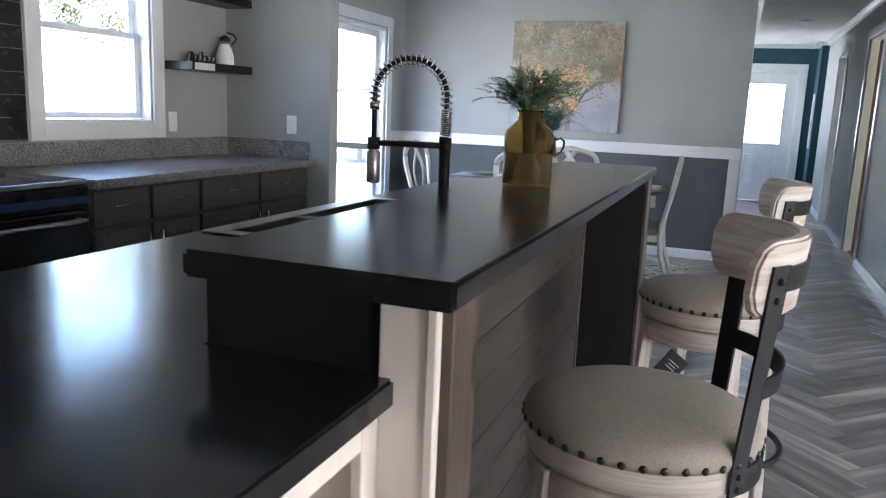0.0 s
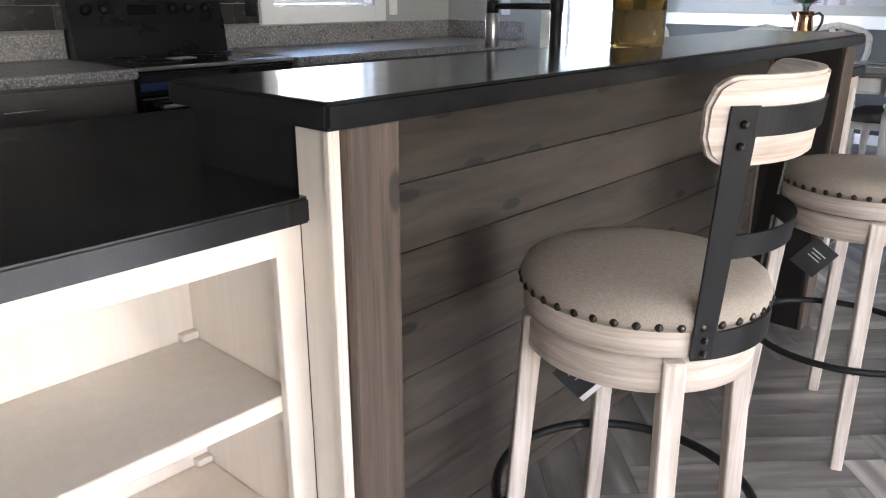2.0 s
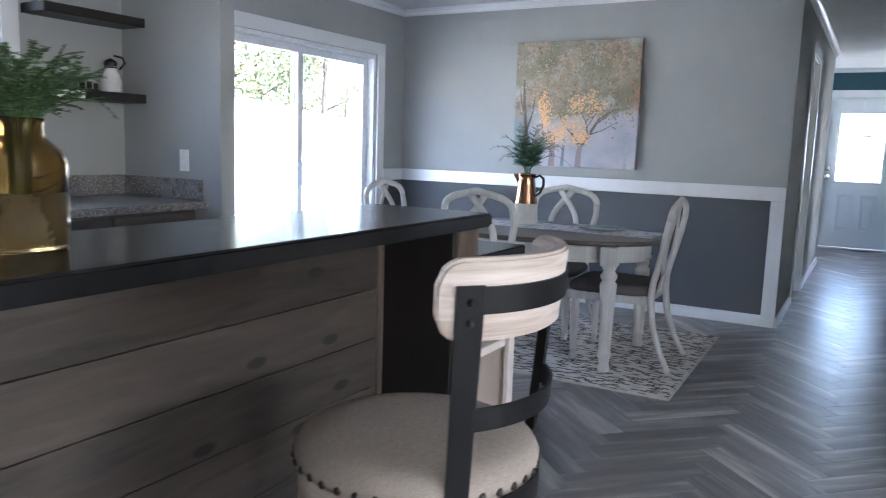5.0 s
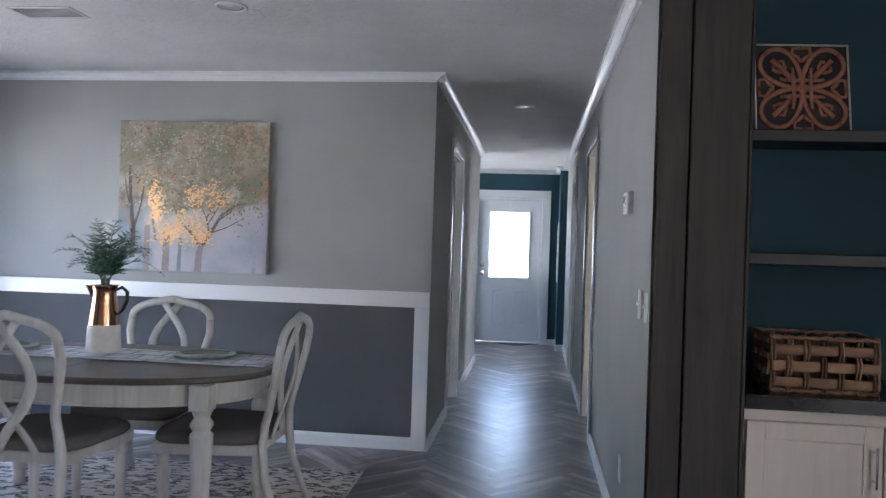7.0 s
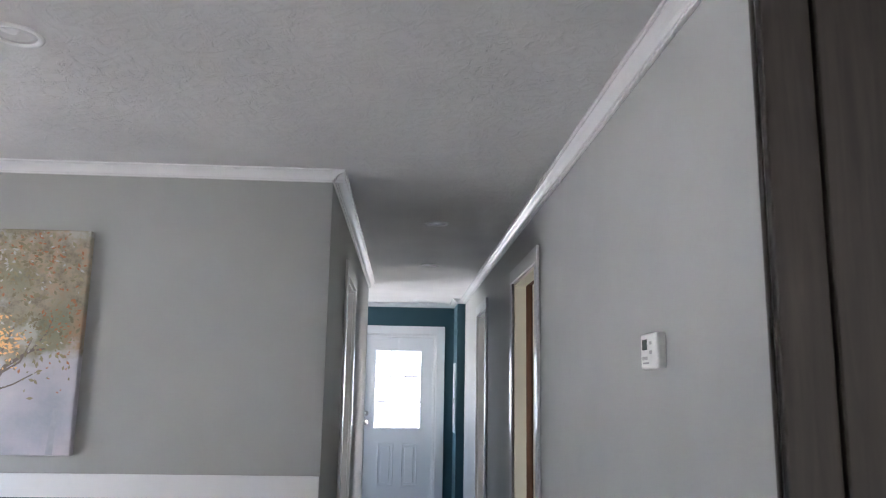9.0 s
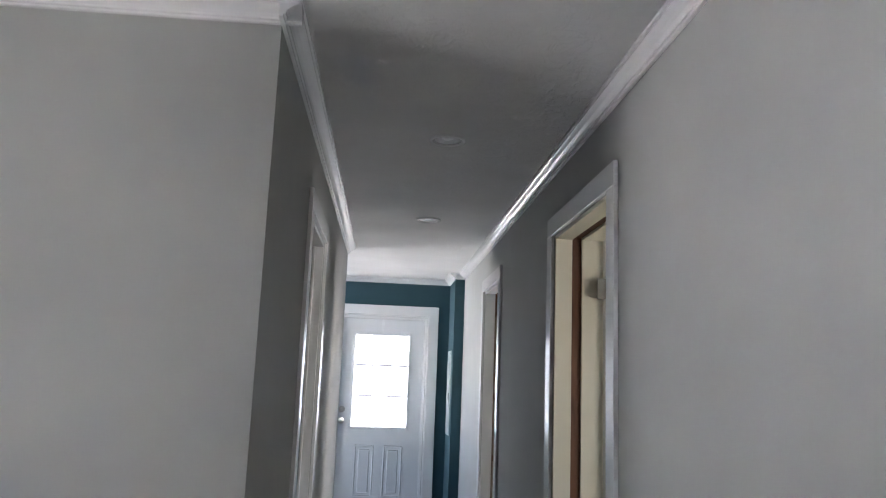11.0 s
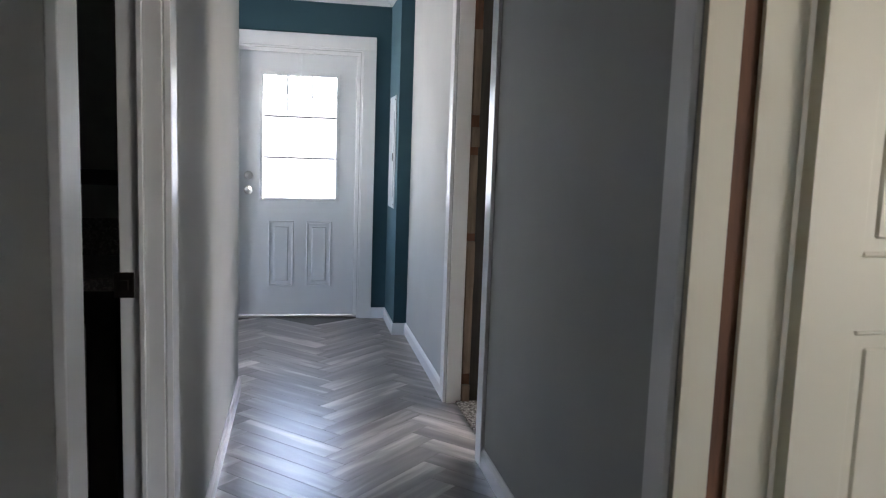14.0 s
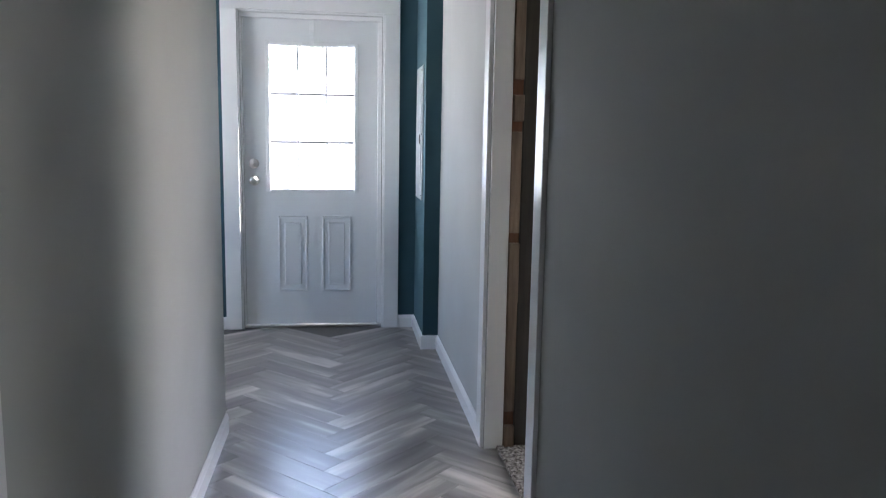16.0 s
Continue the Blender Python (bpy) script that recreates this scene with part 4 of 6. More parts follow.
def sprigs(name, m, label, n, reach, rise, leaf, mat, seed, droop=0.0, fern=False):
    """A bunch of stems with small paired leaves."""
    rng = random.Random(seed)
    t = thing(name, label, "plant", m)
    verts, faces = [], []
    sb = bmesh.new()
    for i in range(n):
        a = 2 * math.pi * i / n + rng.uniform(-0.3, 0.3)
        out, up = reach * rng.uniform(0.25, 1.0), rise * rng.uniform(0.6, 1.0)
        p0, p1 = Vector((0.012 * math.cos(a), 0.012 * math.sin(a), -0.09)), Vector((0.02 * math.cos(a), 0.02 * math.sin(a), 0.03))
        p2 = Vector((out * 0.55 * math.cos(a), out * 0.55 * math.sin(a), up * 0.8))
        p3 = Vector((out * math.cos(a + 0.2), out * math.sin(a + 0.2), up - droop * out * rng.uniform(0.6, 1.3)))
        line = [p0.lerp(p1, 0.0)] + [((1 - u) ** 2) * p1 + 2 * u * (1 - u) * p2 + u * u * p3 for u in [k / 12 for k in range(13)]]
        tube(sb, line, [0.0016] * 8 + [0.001] * (len(line) - 8), 5)
        runs = [line]
        if not fern:
            for k in range(4, len(line), 2):
                tip = Vector((rng.gauss(0, 1) + 1.2 * math.cos(a), rng.gauss(0, 1) + 1.2 * math.sin(a), rng.gauss(0.5, 0.6))).normalized() * rng.uniform(0.025, 0.05)
                runs.append([line[k] + tip * (j / 5) + Vector((0, 0, -0.006 * (j / 5) ** 2)) for j in range(6)])
                tube(sb, runs[-1], 0.0007, 4)
        for line, k in [(l_, k_) for l_ in runs for k_ in range(2 if (fern or l_ is runs[0]) else 0, len(l_) - 1)]:
            d = (line[k + 1] - line[k]).normalized()
            side = d.cross(Vector((0, 0, 1))).normalized()
            for sgn in (-1, 1):
                for extra in range(1):
                    l = leaf * rng.uniform(0.7, 1.15) * ((1.25 - k / len(line)) if fern else 1.0)
                    u = (side * sgn * rng.uniform(0.8, 1.0) + d * rng.uniform(0.1, 0.6) + Vector((0, 0, rng.uniform(-0.25, 0.45)))).normalized()
                    c = line[k].lerp(line[k + 1], 0.5 * extra)
                    if fern:
                        q = 5
                        for j in range(q):
                            cc = c + u * l * (j + 0.5) / q
                            w = d * (l * 0.16) * (1.1 - j / q)
                            nn = len(verts)
                            verts += [cc - u * l * 0.05, cc + w + u * l * 0.04, cc + u * l * 0.14, cc - w + u * l * 0.04]
                            faces.append((nn, nn + 1, nn + 2, nn + 3))
                        continue
                    w = u.cross(d).normalized().cross(u) * l * 0.32
                    up_ = Vector((0, 0, l * 0.08))
                    nn = len(verts)
                    verts += [c, c + u * l * 0.5 + w + up_, c + u * l, c + u * l * 0.5 - w + up_]
                    faces.append((nn, nn + 1, nn + 2, nn + 3))
    part("stem", sb, mat, t)
    me = bpy.data.meshes.new("leaves")
    me.from_pydata(verts, [], faces)
    me.materials.append(mat)
    ob = new("leaves", me)
    ob.parent = t
    tagged(ob, kind="stuff")
    return t


sprigs("greenery", pose(-0.402, 1.80, 1.238), "bunch of small-leaved green sprigs in a vase", 58, 0.150, 0.165, 0.0088, SPRIG, 3, 0.25)

# ---- bar stools ----
def bar_stool(m, turn):
    s = thing("bar_stool", "round whitewashed bar stool, linen seat and black iron back", "bar stool", m, "bar stools at the island")
    for k in range(4):
        a = math.pi / 4 + k * math.pi / 2
        t, b = Vector((0.186 * math.cos(a), 0.186 * math.sin(a), 0.674)), Vector((0.226 * math.cos(a), 0.222 * math.sin(a), 0.0))
        bm = bmesh.new()
        d = Vector((math.cos(a), math.sin(a), 0))
        e = Vector((-math.sin(a), math.cos(a), 0))
        q = [(d + e).normalized() * 0.0255, (d - e).normalized() * 0.0255]
        rings = []
        for p, w in ((b, 0.82), (b.lerp(t, 0.5), 0.92), (t, 1.0)):
            rings.append([bm.verts.new(p + w * v) for v in (q[0], q[1], -q[0], -q[1])])
        for r0, r1 in zip(rings, rings[1:]):
            for i in range(4):
                bm.faces.new((r0[i], r0[(i + 1) % 4], r1[(i + 1) % 4], r1[i]))
        bm.faces.new(rings[0][::-1])
        bm.faces.new(rings[-1])
        bmesh.ops.bevel(bm, geom=list(bm.edges), offset=0.003, segments=1, affect="EDGES")
        bmesh.ops.recalc_face_normals(bm, faces=bm.faces)
        leg = part("leg", bm, STOOL_WOOD, s)
        p = b.lerp(t, 0.42) + d * 0.019
        c = part("bolt", bmesh.ops.create_uvsphere(bm2 := bmesh.new(), u_segments=8, v_segments=6, radius=0.005, matrix=Matrix.Translation(p)) and bm2, BLACK_METAL, leg)
    part("apron", lathe(bmesh.new(), [(0.150, 0.618), (0.192, 0.618), (0.196, 0.622), (0.196, 0.669), (0.192, 0.673), (0.150, 0.673)], 48), RING_WOOD, s)
    part("swivel", lathe(bmesh.new(), [(0.12, 0.673), (0.17, 0.673), (0.17, 0.681), (0.12, 0.681)], 32), BLACK_METAL, s)
    part("seat_ring", lathe(bmesh.new(), [(0.10, 0.681), (0.196, 0.681), (0.203, 0.685), (0.204, 0.728), (0.201, 0.732), (0.10, 0.732)], 48), RING_WOOD, s)
    part("seat", lathe(bmesh.new(), [(0.1, 0.728), (0.2065, 0.728), (0.210, 0.738), (0.210, 0.747), (0.203, 0.762), (0.186, 0.772), (0.15, 0.779), (0.09, 0.782), (0.001, 0.783)], 56), LINEN, s, "oatmeal linen cushion")
    nail = bmesh.new()
    bmesh.ops.create_uvsphere(nail, u_segments=8, v_segments=5, radius=0.0073, matrix=Matrix.Diagonal((0.75, 1, 1, 1)))
    nme = mesh_of("nail_head", nail, NAIL)
    for p in nme.polygons:
        p.use_smooth = True
    for k in range(40):
        piece("nail_head", nme, s, pose(0.2090 * math.cos(2 * math.pi * k / 40), 0.2090 * math.sin(2 * math.pi * k / 40), 0.736, 0, 0, 360 * k / 40))
    ringpts = [(0.243 * math.cos(2 * math.pi * k / 48), 0.243 * math.sin(2 * math.pi * k / 48), 0.297) for k in range(49)]
    part("foot_ring", tube(bmesh.new(), ringpts, 0.0095, 8, False), BLACK_METAL, s, "black iron foot ring")
    # back: centred on the direction turn (degrees), leaning outwards
    def at(a, r, z):
        a = radians(turn + a)
        return Vector((r * math.cos(a), r * math.sin(a), z))
    def rad_at(z):
        return 0.206 + max(0.0, z - 0.72) * 0.095
    def band(z0, z1, a0, a1, r_in, r_out, n=24, round_=0.0):
        bm = bmesh.new()
        loops = []
        for i in range(n + 1):
            a = a0 + (a1 - a0) * i / n
            c = 0.0
            if round_:
                e = min(i, n - i) / n * abs(a1 - a0) * math.pi / 180 * r_out
                c = round_ - math.sqrt(max(0, round_ ** 2 - max(0.0, round_ - e) ** 2)) if e < round_ else 0.0
            q0, q1 = z0 + c, z1 - c
            loops.append([bm.verts.new(at(a, r_in + rad_at(q0) - 0.206, q0)), bm.verts.new(at(a, r_out + rad_at(q0) - 0.206, q0)), bm.verts.new(at(a, r_out + rad_at(q1) - 0.206, q1)), bm.verts.new(at(a, r_in + rad_at(q1) - 0.206, q1))])
        for l0, l1 in zip(loops, loops[1:]):
            for i in range(4):
                bm.faces.new((l0[i], l0[(i + 1) % 4], l1[(i + 1) % 4], l1[i])).smooth = False
        bm.faces.new(loops[0][::-1])
        bm.faces.new(loops[-1])
        bmesh.ops.recalc_face_normals(bm, faces=bm.faces)
        return bm
    bm = band(0.982, 1.104, -56, 58, 0.182, 0.2055, 44, 0.04)
    bmesh.ops.bevel(bm, geom=[e for e in bm.edges if len(e.link_faces) == 2 and e.calc_face_angle(0) > 0.8], offset=0.005, segments=2, affect="EDGES")
    part("backrest", bm, RING_WOOD, s, "curved whitewashed wooden backrest")
    for a in (-44, 44):
        bm = bmesh.new()
        rings = []
        for z in (0.682, 0.73, 0.85, 0.98, 1.066):
            rings.append([bm.verts.new(at(a + da, rad_at(z) + dr - (0.0 if z < 1 else 0.0), z)) for da, dr in ((-5, 0.0), (5, 0.0), (5, 0.005), (-5, 0.005))])
        for r0, r1 in zip(rings, rings[1:]):
            for i in range(4):
                bm.faces.new((r0[i], r0[(i + 1) % 4], r1[(i + 1) % 4], r1[i]))
        bm.faces.new(rings[0][::-1])
        bm.faces.new(rings[-1])
        bmesh.ops.recalc_face_normals(bm, faces=bm.faces)
        st = part("strap", bm, BLACK_METAL, s, "black iron strap")
        for z in (0.693, 0.715, 1.012, 1.042):
            bb = bmesh.new()
            bmesh.ops.create_uvsphere(bb, u_segments=8, v_segments=5, radius=0.006, matrix=Matrix.Translation(at(a, rad_at(z) + 0.0055, z)))
            part("bolt", bb, NAIL, st)
    for z0, z1 in ((0.682, 0.726), (0.846, 0.882), (1.024, 1.064)):
        part("cross_band", band(z0, z1, -40, 40, 0.2062, 0.2112), BLACK_METAL, s)
    return s


stool1 = bar_stool(pose(0.010, 1.127, 0, 0, 0, -1), 9)
stool2 = bar_stool(pose(0.100, 2.178, 0, 0, 0, -21), 23)


def hang_tag(m, label, slip=0.021):
    t = thing("hang_tag", label, "tag", m)
    part("card", boxes((-0.045, 0.045, -0.0012, 0.0012, -0.095, 0.0), bevel=0.0008), plain("black_card", (0.015, 0.015, 0.016), 0.35), t)
    part("inner_leaf", boxes((-0.043, 0.043 + slip, 0.002, 0.0035, -0.091 - slip, -0.004), bevel=0.0008), plain("white_card", (0.7, 0.69, 0.67), 0.5), t, "white inner leaf")
    bm = bmesh.new()
    for i, (w, z) in enumerate(((0.05, -0.03), (0.034, -0.04), (0.042, -0.05))):
        box(bm, -w / 2, w / 2, -0.0022, -0.0012, z - 0.0015, z + 0.0015)
    part("print", bm, plain("pale_ink", (0.5, 0.5, 0.48), 0.5), t)
    part("string", tube(bmesh.new(), [(0, 0, 0), (0.004, 0, 0.04), (0, 0.0, 0.085)], 0.0008, 5), WHITE_PLASTIC, t)
    return t


hang_tag(pose(-0.092, 1.070, 0.565, 8, -42, 48) @ Matrix.Scale(0.9, 4), "black folded card tag hanging from a stool")
hang_tag(pose(0.03, 2.18, 0.54, 10, 38, 40), "black folded card tag hanging from a stool", 0.004)

# ---- kitchen wall ----
XF = -2.36
counter("kitchen_countertop", [(XK + 0.002, -2.335, 2.192, YP - 0.002)], 0.882, 0.92, LAM_GREY, "grey granite-look laminate worktop beside the range")
counter("kitchen_countertop", [(XK + 0.002, -2.335, -1.5, 1.418)], 0.882, 0.92, LAM_GREY, "grey granite-look laminate worktop beside the range")
solid("backsplash", boxes((XK + 0.001, XK + 0.02, 2.192, YP - 0.022, 0.921, 1.033), (XK + 0.001, -2.375, YP - 0.021, YP - 0.001, 0.921, 1.033), (XK + 0.001, XK + 0.02, -1.5, 1.418, 0.921, 1.033), bevel=0.003), LAM_GREY, "low grey granite-look laminate backsplash", "backsplash", "structure")


def base_cabinet(y0, y1, drawers, label):
    c = thing("base_cabinet", label, "cabinet", None, "kitchen base cabinets")
    part("body", boxes((XK + 0.002, XF - 0.021, y0 + 0.001, y1 - 0.001, 0.1, 0.881)), KITCHEN_CAB, c)
    part("plinth", boxes((XK + 0.002, XF - 0.08, y0 + 0.001, y1 - 0.001, 0.0, 0.099)), ESPRESSO, c)
    w = (y1 - y0) / drawers
    for i in range(drawers):
        a, b = y0 + i * w + 0.012, y0 + (i + 1) * w - 0.012
        d = part("drawer", boxes((XF - 0.02, XF, a, b, 0.715, 0.868), bevel=0.003), KITCHEN_CAB, c)
        m = (a + b) / 2
        bm = tube(bmesh.new(), [(XF + 0.026, m - 0.075, 0.80), (XF + 0.026, m + 0.075, 0.80)], 0.005, 8)
        for yy in (m - 0.05, m + 0.05):
            tube(bm, [(XF, yy, 0.80), (XF + 0.026, yy, 0.80)], 0.004, 6)
        part("handle", bm, CHROME, d, "brushed bar handle")
        bm = frame_bars_y(bmesh.new(), a, b, 0.115, 0.695, 0.06, XF - 0.02, XF, 0.002)
        box(bm, XF - 0.02, XF - 0.008, a + 0.055, b - 0.055, 0.17, 0.64)
        d = part("door", bm, KITCHEN_CAB, c)
        hy = b - 0.03 if i % 2 == 0 else a + 0.03
        bm = tube(bmesh.new(), [(XF + 0.026, hy, 0.53), (XF + 0.026, hy, 0.66)], 0.005, 8)
        for zz in (0.55, 0.64):
            tube(bm, [(XF, hy, zz), (XF + 0.026, hy, zz)], 0.004, 6)
        part("handle", bm, CHROME, d, "brushed bar handle")


base_cabinet(2.192, 2.89, 2, "dark taupe base cabinet with drawers and doors")
base_cabinet(2.89, YP - 0.06, 2, "dark taupe base cabinet with drawers and doors")
base_cabinet(0.55, 1.416, 1, "dark taupe base cabinet with a wide drawer")
base_cabinet(-1.5, 0.55, 3, "dark taupe base cabinet with drawers and doors")

bl = plain("blue_tape", (0.009, 0.022, 0.075), 0.35)
rg = thing("kitchen_range", "black electric range with a glass top and knobs", "range", pose(0, 1.805, 0))
part("body", boxes((XK + 0.03, -2.40, -0.378, 0.378, 0.03, 0.90), bevel=0.004), BLACK_PLASTIC, rg)
part("cooktop", boxes((XK + 0.09, -2.372, -0.383, 0.383, 0.902, 0.925), bevel=0.006, seg=2), BLACK_GLASS, rg, "black glass cooktop")
for x, y, r in ((-2.58, -0.19, 0.11), (-2.58, 0.2, 0.085), (-2.83, -0.19, 0.08), (-2.83, 0.2, 0.11)):
    part("burner_ring", lathe(bmesh.new(), [(r - 0.003, 0.9253), (r, 0.9256), (r + 0.003, 0.9253)], 40, (x, y, 0)), plain("burner_grey", (0.05, 0.05, 0.05), 0.3), rg)
bp = part("backguard", extrude_outline(bmesh.new(), [(XK + 0.005, 0.92), (XK + 0.10, 0.92), (XK + 0.085, 1.06), (XK + 0.055, 1.205), (XK + 0.04, 1.215), (XK + 0.005, 1.215)], 0.76, "y", -0.38), BLACK_PLASTIC, rg, "black control panel")
for y in (-0.30, -0.22, 0.12, 0.20, 0.29):
    k = part("knob", lathe(bmesh.new(), [(0.001, 0.0), (0.027, 0.0), (0.024, 0.012), (0.021, 0.026), (0.001, 0.028)], 20), BLACK_PLASTIC, bp)
    k.matrix_basis = pose(XK + 0.067, y, 1.13, 0, 79, 0)
    k.parent = bp
part("display", boxes((XK + 0.068, XK + 0.076, -0.11, 0.03, 1.10, 1.15), bevel=0.001), BLACK_GLASS, bp)
dr = part("oven_door", boxes((-2.40, -2.355, -0.372, 0.372, 0.23, 0.80), bevel=0.006), BLACK_GLASS, rg, "black glass oven door")
part("handle", tube(bmesh.new(), [(-2.355, -0.30, 0.765), (-2.315, -0.31, 0.765), (-2.315, 0.31, 0.765), (-2.355, 0.30, 0.765)], 0.011, 8), STEEL, dr, "brushed steel handle")
part("cooktop_trim", boxes((-2.3725, -2.3665, -0.383, 0.383, 0.905, 0.921), bevel=0.002), STEEL, rg, "thin steel trim along the cooktop edge")
part("film_strip", boxes((-2.3598, -2.3585, -0.374, 0.374, 0.828, 0.858)), bl, rg, "strip of blue protective film")
part("front_rail", boxes((-2.40, -2.36, -0.375, 0.375, 0.81, 0.895), bevel=0.005), BLACK_PLASTIC, rg, "black front rail")
part("drawer", boxes((-2.40, -2.362, -0.372, 0.372, 0.05, 0.22), bevel=0.006), BLACK_PLASTIC, rg)
solid("tape_tab", boxes((-2.74, -2.70, 2.04, 2.075, 0.926, 0.936), bevel=0.003), bl, "scrap of blue protective film on the cooktop", "film")
solid("instruction_card", boxes((-2.68, -2.60, 1.72, 1.83, 0.926, 0.928)), WHITE_PLASTIC, "small pale card lying on the cooktop", "card")

# dark subway tile behind the range
tile_m = Mat("charcoal_glazed_tile", 0.22, 0.0, 0.3)
tile_m.colour(tile_m.mix((0.015, 0.0145, 0.0145), (0.036, 0.034, 0.033), tile_m.random())).roughness(tile_m.noise(25, 3), 0.16, 0.34).bump(tile_m.noise(16, 3), 0.12, 0.002)
splash = structure("tile_field", boxes((XK, XK + 0.006, -1.5, 2.452, 1.034, H - 0.08), (XK, XK + 0.006, 1.419, 2.191, 0.9, 1.034)), plain("grey_grout", (0.16, 0.155, 0.15), 0.9), "grey grout bed of the tiled wall", "wall")
TW, TH = 0.302, 0.1
rows = 14
for j in range(rows):
    z = 1.048 + j * (TH + 0.004)
    y = 2.450 - (0.0 if j % 2 else TW / 2)
    first_w = TW if j % 2 else TW / 2
    y1 = 2.450
    while y1 > 0.2:
        w = first_w if y1 == 2.450 else TW
        me = bpy.data.meshes.get("tile_full" if w == TW else "tile_half")
        if me is None:
            me = mesh_of("tile_full" if w == TW else "tile_half", boxes((-0.004, 0.004, -w / 2 + 0.002, w / 2 - 0.002, -TH / 2, TH / 2), bevel=0.0018), tile_m.m)
        piece("tile", me, splash, pose(XK + 0.0095, y1 - w / 2, z + TH / 2))
        y1 -= w


def outlet(name, m, mat, kind, label):
    o = thing(name, label, "outlet" if kind == "outlet" else "switch", m)
    part("plate", boxes((-0.036, 0.036, -0.006, -0.0005, -0.058, 0.058), bevel=0.003), mat, o)
    if kind == "switch":
        part("toggle", boxes((-0.005, 0.005, -0.016, -0.004, -0.004, 0.012), bevel=0.002), mat, o)
    elif kind == "outlet":
        for z in (-0.02, 0.02):
            part("socket", boxes((-0.016, 0.016, -0.0085, -0.005, z - 0.014, z + 0.014), bevel=0.004), mat, o)
    return o


outlet("wall_outlet", pose(XK, 3.457, 1.13, 0, 0, 90), WHITE_PLASTIC, "outlet", "white outlet plate on the grey kitchen wall")
outlet("wall_outlet", pose(-2.517, YP, 1.13), WHITE_PLASTIC, "outlet", "white outlet plate on the short grey wall")
outlet("wall_outlet", pose(XK + 0.0135, 2.40, 1.14, 0, 0, 90), BLACK_PLASTIC, "outlet", "black outlet plate on dark tile")
outlet("light_switch", pose(HR, 5.22, 1.125, 0, 0, -90), WHITE_PLASTIC, "switch", "white toggle light switch by the dark casing")
outlet("light_switch", pose(HR, 5.05, 1.125, 0, 0, -90), WHITE_PLASTIC, "switch", "white toggle light switch by the dark casing")
outlet("wall_outlet", pose(HR, 5.70, 0.34, 0, 0, -90), WHITE_PLASTIC, "outlet", "white outlet plate low on the hall wall")

# corner shelves with their things
for z, label in ((1.432, "dark wooden floating shelf in the kitchen corner"), (1.84, "dark wooden floating shelf in the kitchen corner")):
    s = solid("floating_shelf", boxes((XK + 0.001, XK + 0.20, 3.40, YP - 0.002, z, z + 0.048), bevel=0.003), ESPRESSO, label, "shelf", "", "kitchen corner shelves")
solid("shelf_front_strip", boxes((XK + 0.2005, XK + 0.2015, 3.42, 3.60, 1.435, 1.475)), WHITE_PLASTIC, "pale strip along part of the shelf edge", "label")
pit = thing("jug", "white stoneware jug with a dark metal clasp", "jug", pose(-2.91, 3.83, 1.481))
part("body", lathe(bmesh.new(), [(0.001, 0.0), (0.05, 0.0), (0.056, 0.008), (0.054, 0.06), (0.04, 0.105), (0.03, 0.118), (0.03, 0.135), (0.034, 0.14), (0.028, 0.14), (0.001, 0.13)], 28), WHITE_PLASTIC, pit)
part("handle", tube(bmesh.new(), [(0.03, 0.03, 0.125), (0.05, 0.05, 0.16), (0.03, 0.05, 0.19), (0.0, 0.02, 0.2)], 0.006, 8), NAIL, pit)
part("stopper", lathe(bmesh.new(), [(0.001, 0.13), (0.032, 0.13), (0.034, 0.165), (0.015, 0.178), (0.001, 0.185)], 16), NAIL, pit)
bm = boxes((-0.01, 0.01, -0.13, 0.13, 0.0, 0.012), bevel=0.002)
for y, w, h in ((-0.105, 0.045, 0.062), (-0.055, 0.036, 0.048), (-0.012, 0.032, 0.066), (0.03, 0.034, 0.046), (0.072, 0.03, 0.05), (0.11, 0.026, 0.046)):
    box(bm, -0.008, 0.008, y - w / 2, y + w / 2, 0.012, h, 0.006)
ws = solid("word_sign", bm, NAIL, "small cut-out metal word sign on the shelf", "sign")
ws.matrix_basis = pose(-2.93, 3.64, 1.481)

# ---- dining corner ----
CHAIR_WHITE = wood("antique_white_paint", (0.42, 0.40, 0.37), (0.60, 0.58, 0.55), "z", 0.45, 12, False, 0.12)
TABLE_TOP = wood("grey_brown_table_top", (0.055, 0.043, 0.036), (0.125, 0.102, 0.088), "x", 0.32, 12, False, 0.12)
SEAT_GREY = plain("taupe_grey_upholstery", (0.125, 0.113, 0.106), 0.85, 0.2, 0.18, 220, 0.4)


def turned_leg(bm, x, y, z0, z1, r):
    h = z1 - z0
    prof = [(0.62, 0.0), (0.75, 0.02), (0.62, 0.06), (0.6, 0.10), (0.82, 0.12), (0.86, 0.14), (0.72, 0.16), (0.80, 0.40), (1.0, 0.70), (1.0, 0.72), (0.72, 0.74), (0.98, 0.77), (0.98, 0.79), (0.66, 0.82), (0.9, 0.86), (0.95, 0.88)]
    return lathe(bm, [(0.001, z0)] + [(r * a, z0 + h * b) for a, b in prof] + [(0.001, z0 + h * 0.88)], 12, (x, y, 0))


table = thing("dining_table", "oval dining table, grey-brown top on antique white legs", "table", pose(-1.16, 5.53, 0.012))
TA, TB = 0.86, 0.505


def oval(a, b, n=64, p=2.25):
    out = []
    for k in range(n):
        t = 2 * math.pi * k / n
        c, s = math.cos(t), math.sin(t)
        out.append((a * math.copysign(abs(c) ** (2 / p), c), b * math.copysign(abs(s) ** (2 / p), s)))
    return out


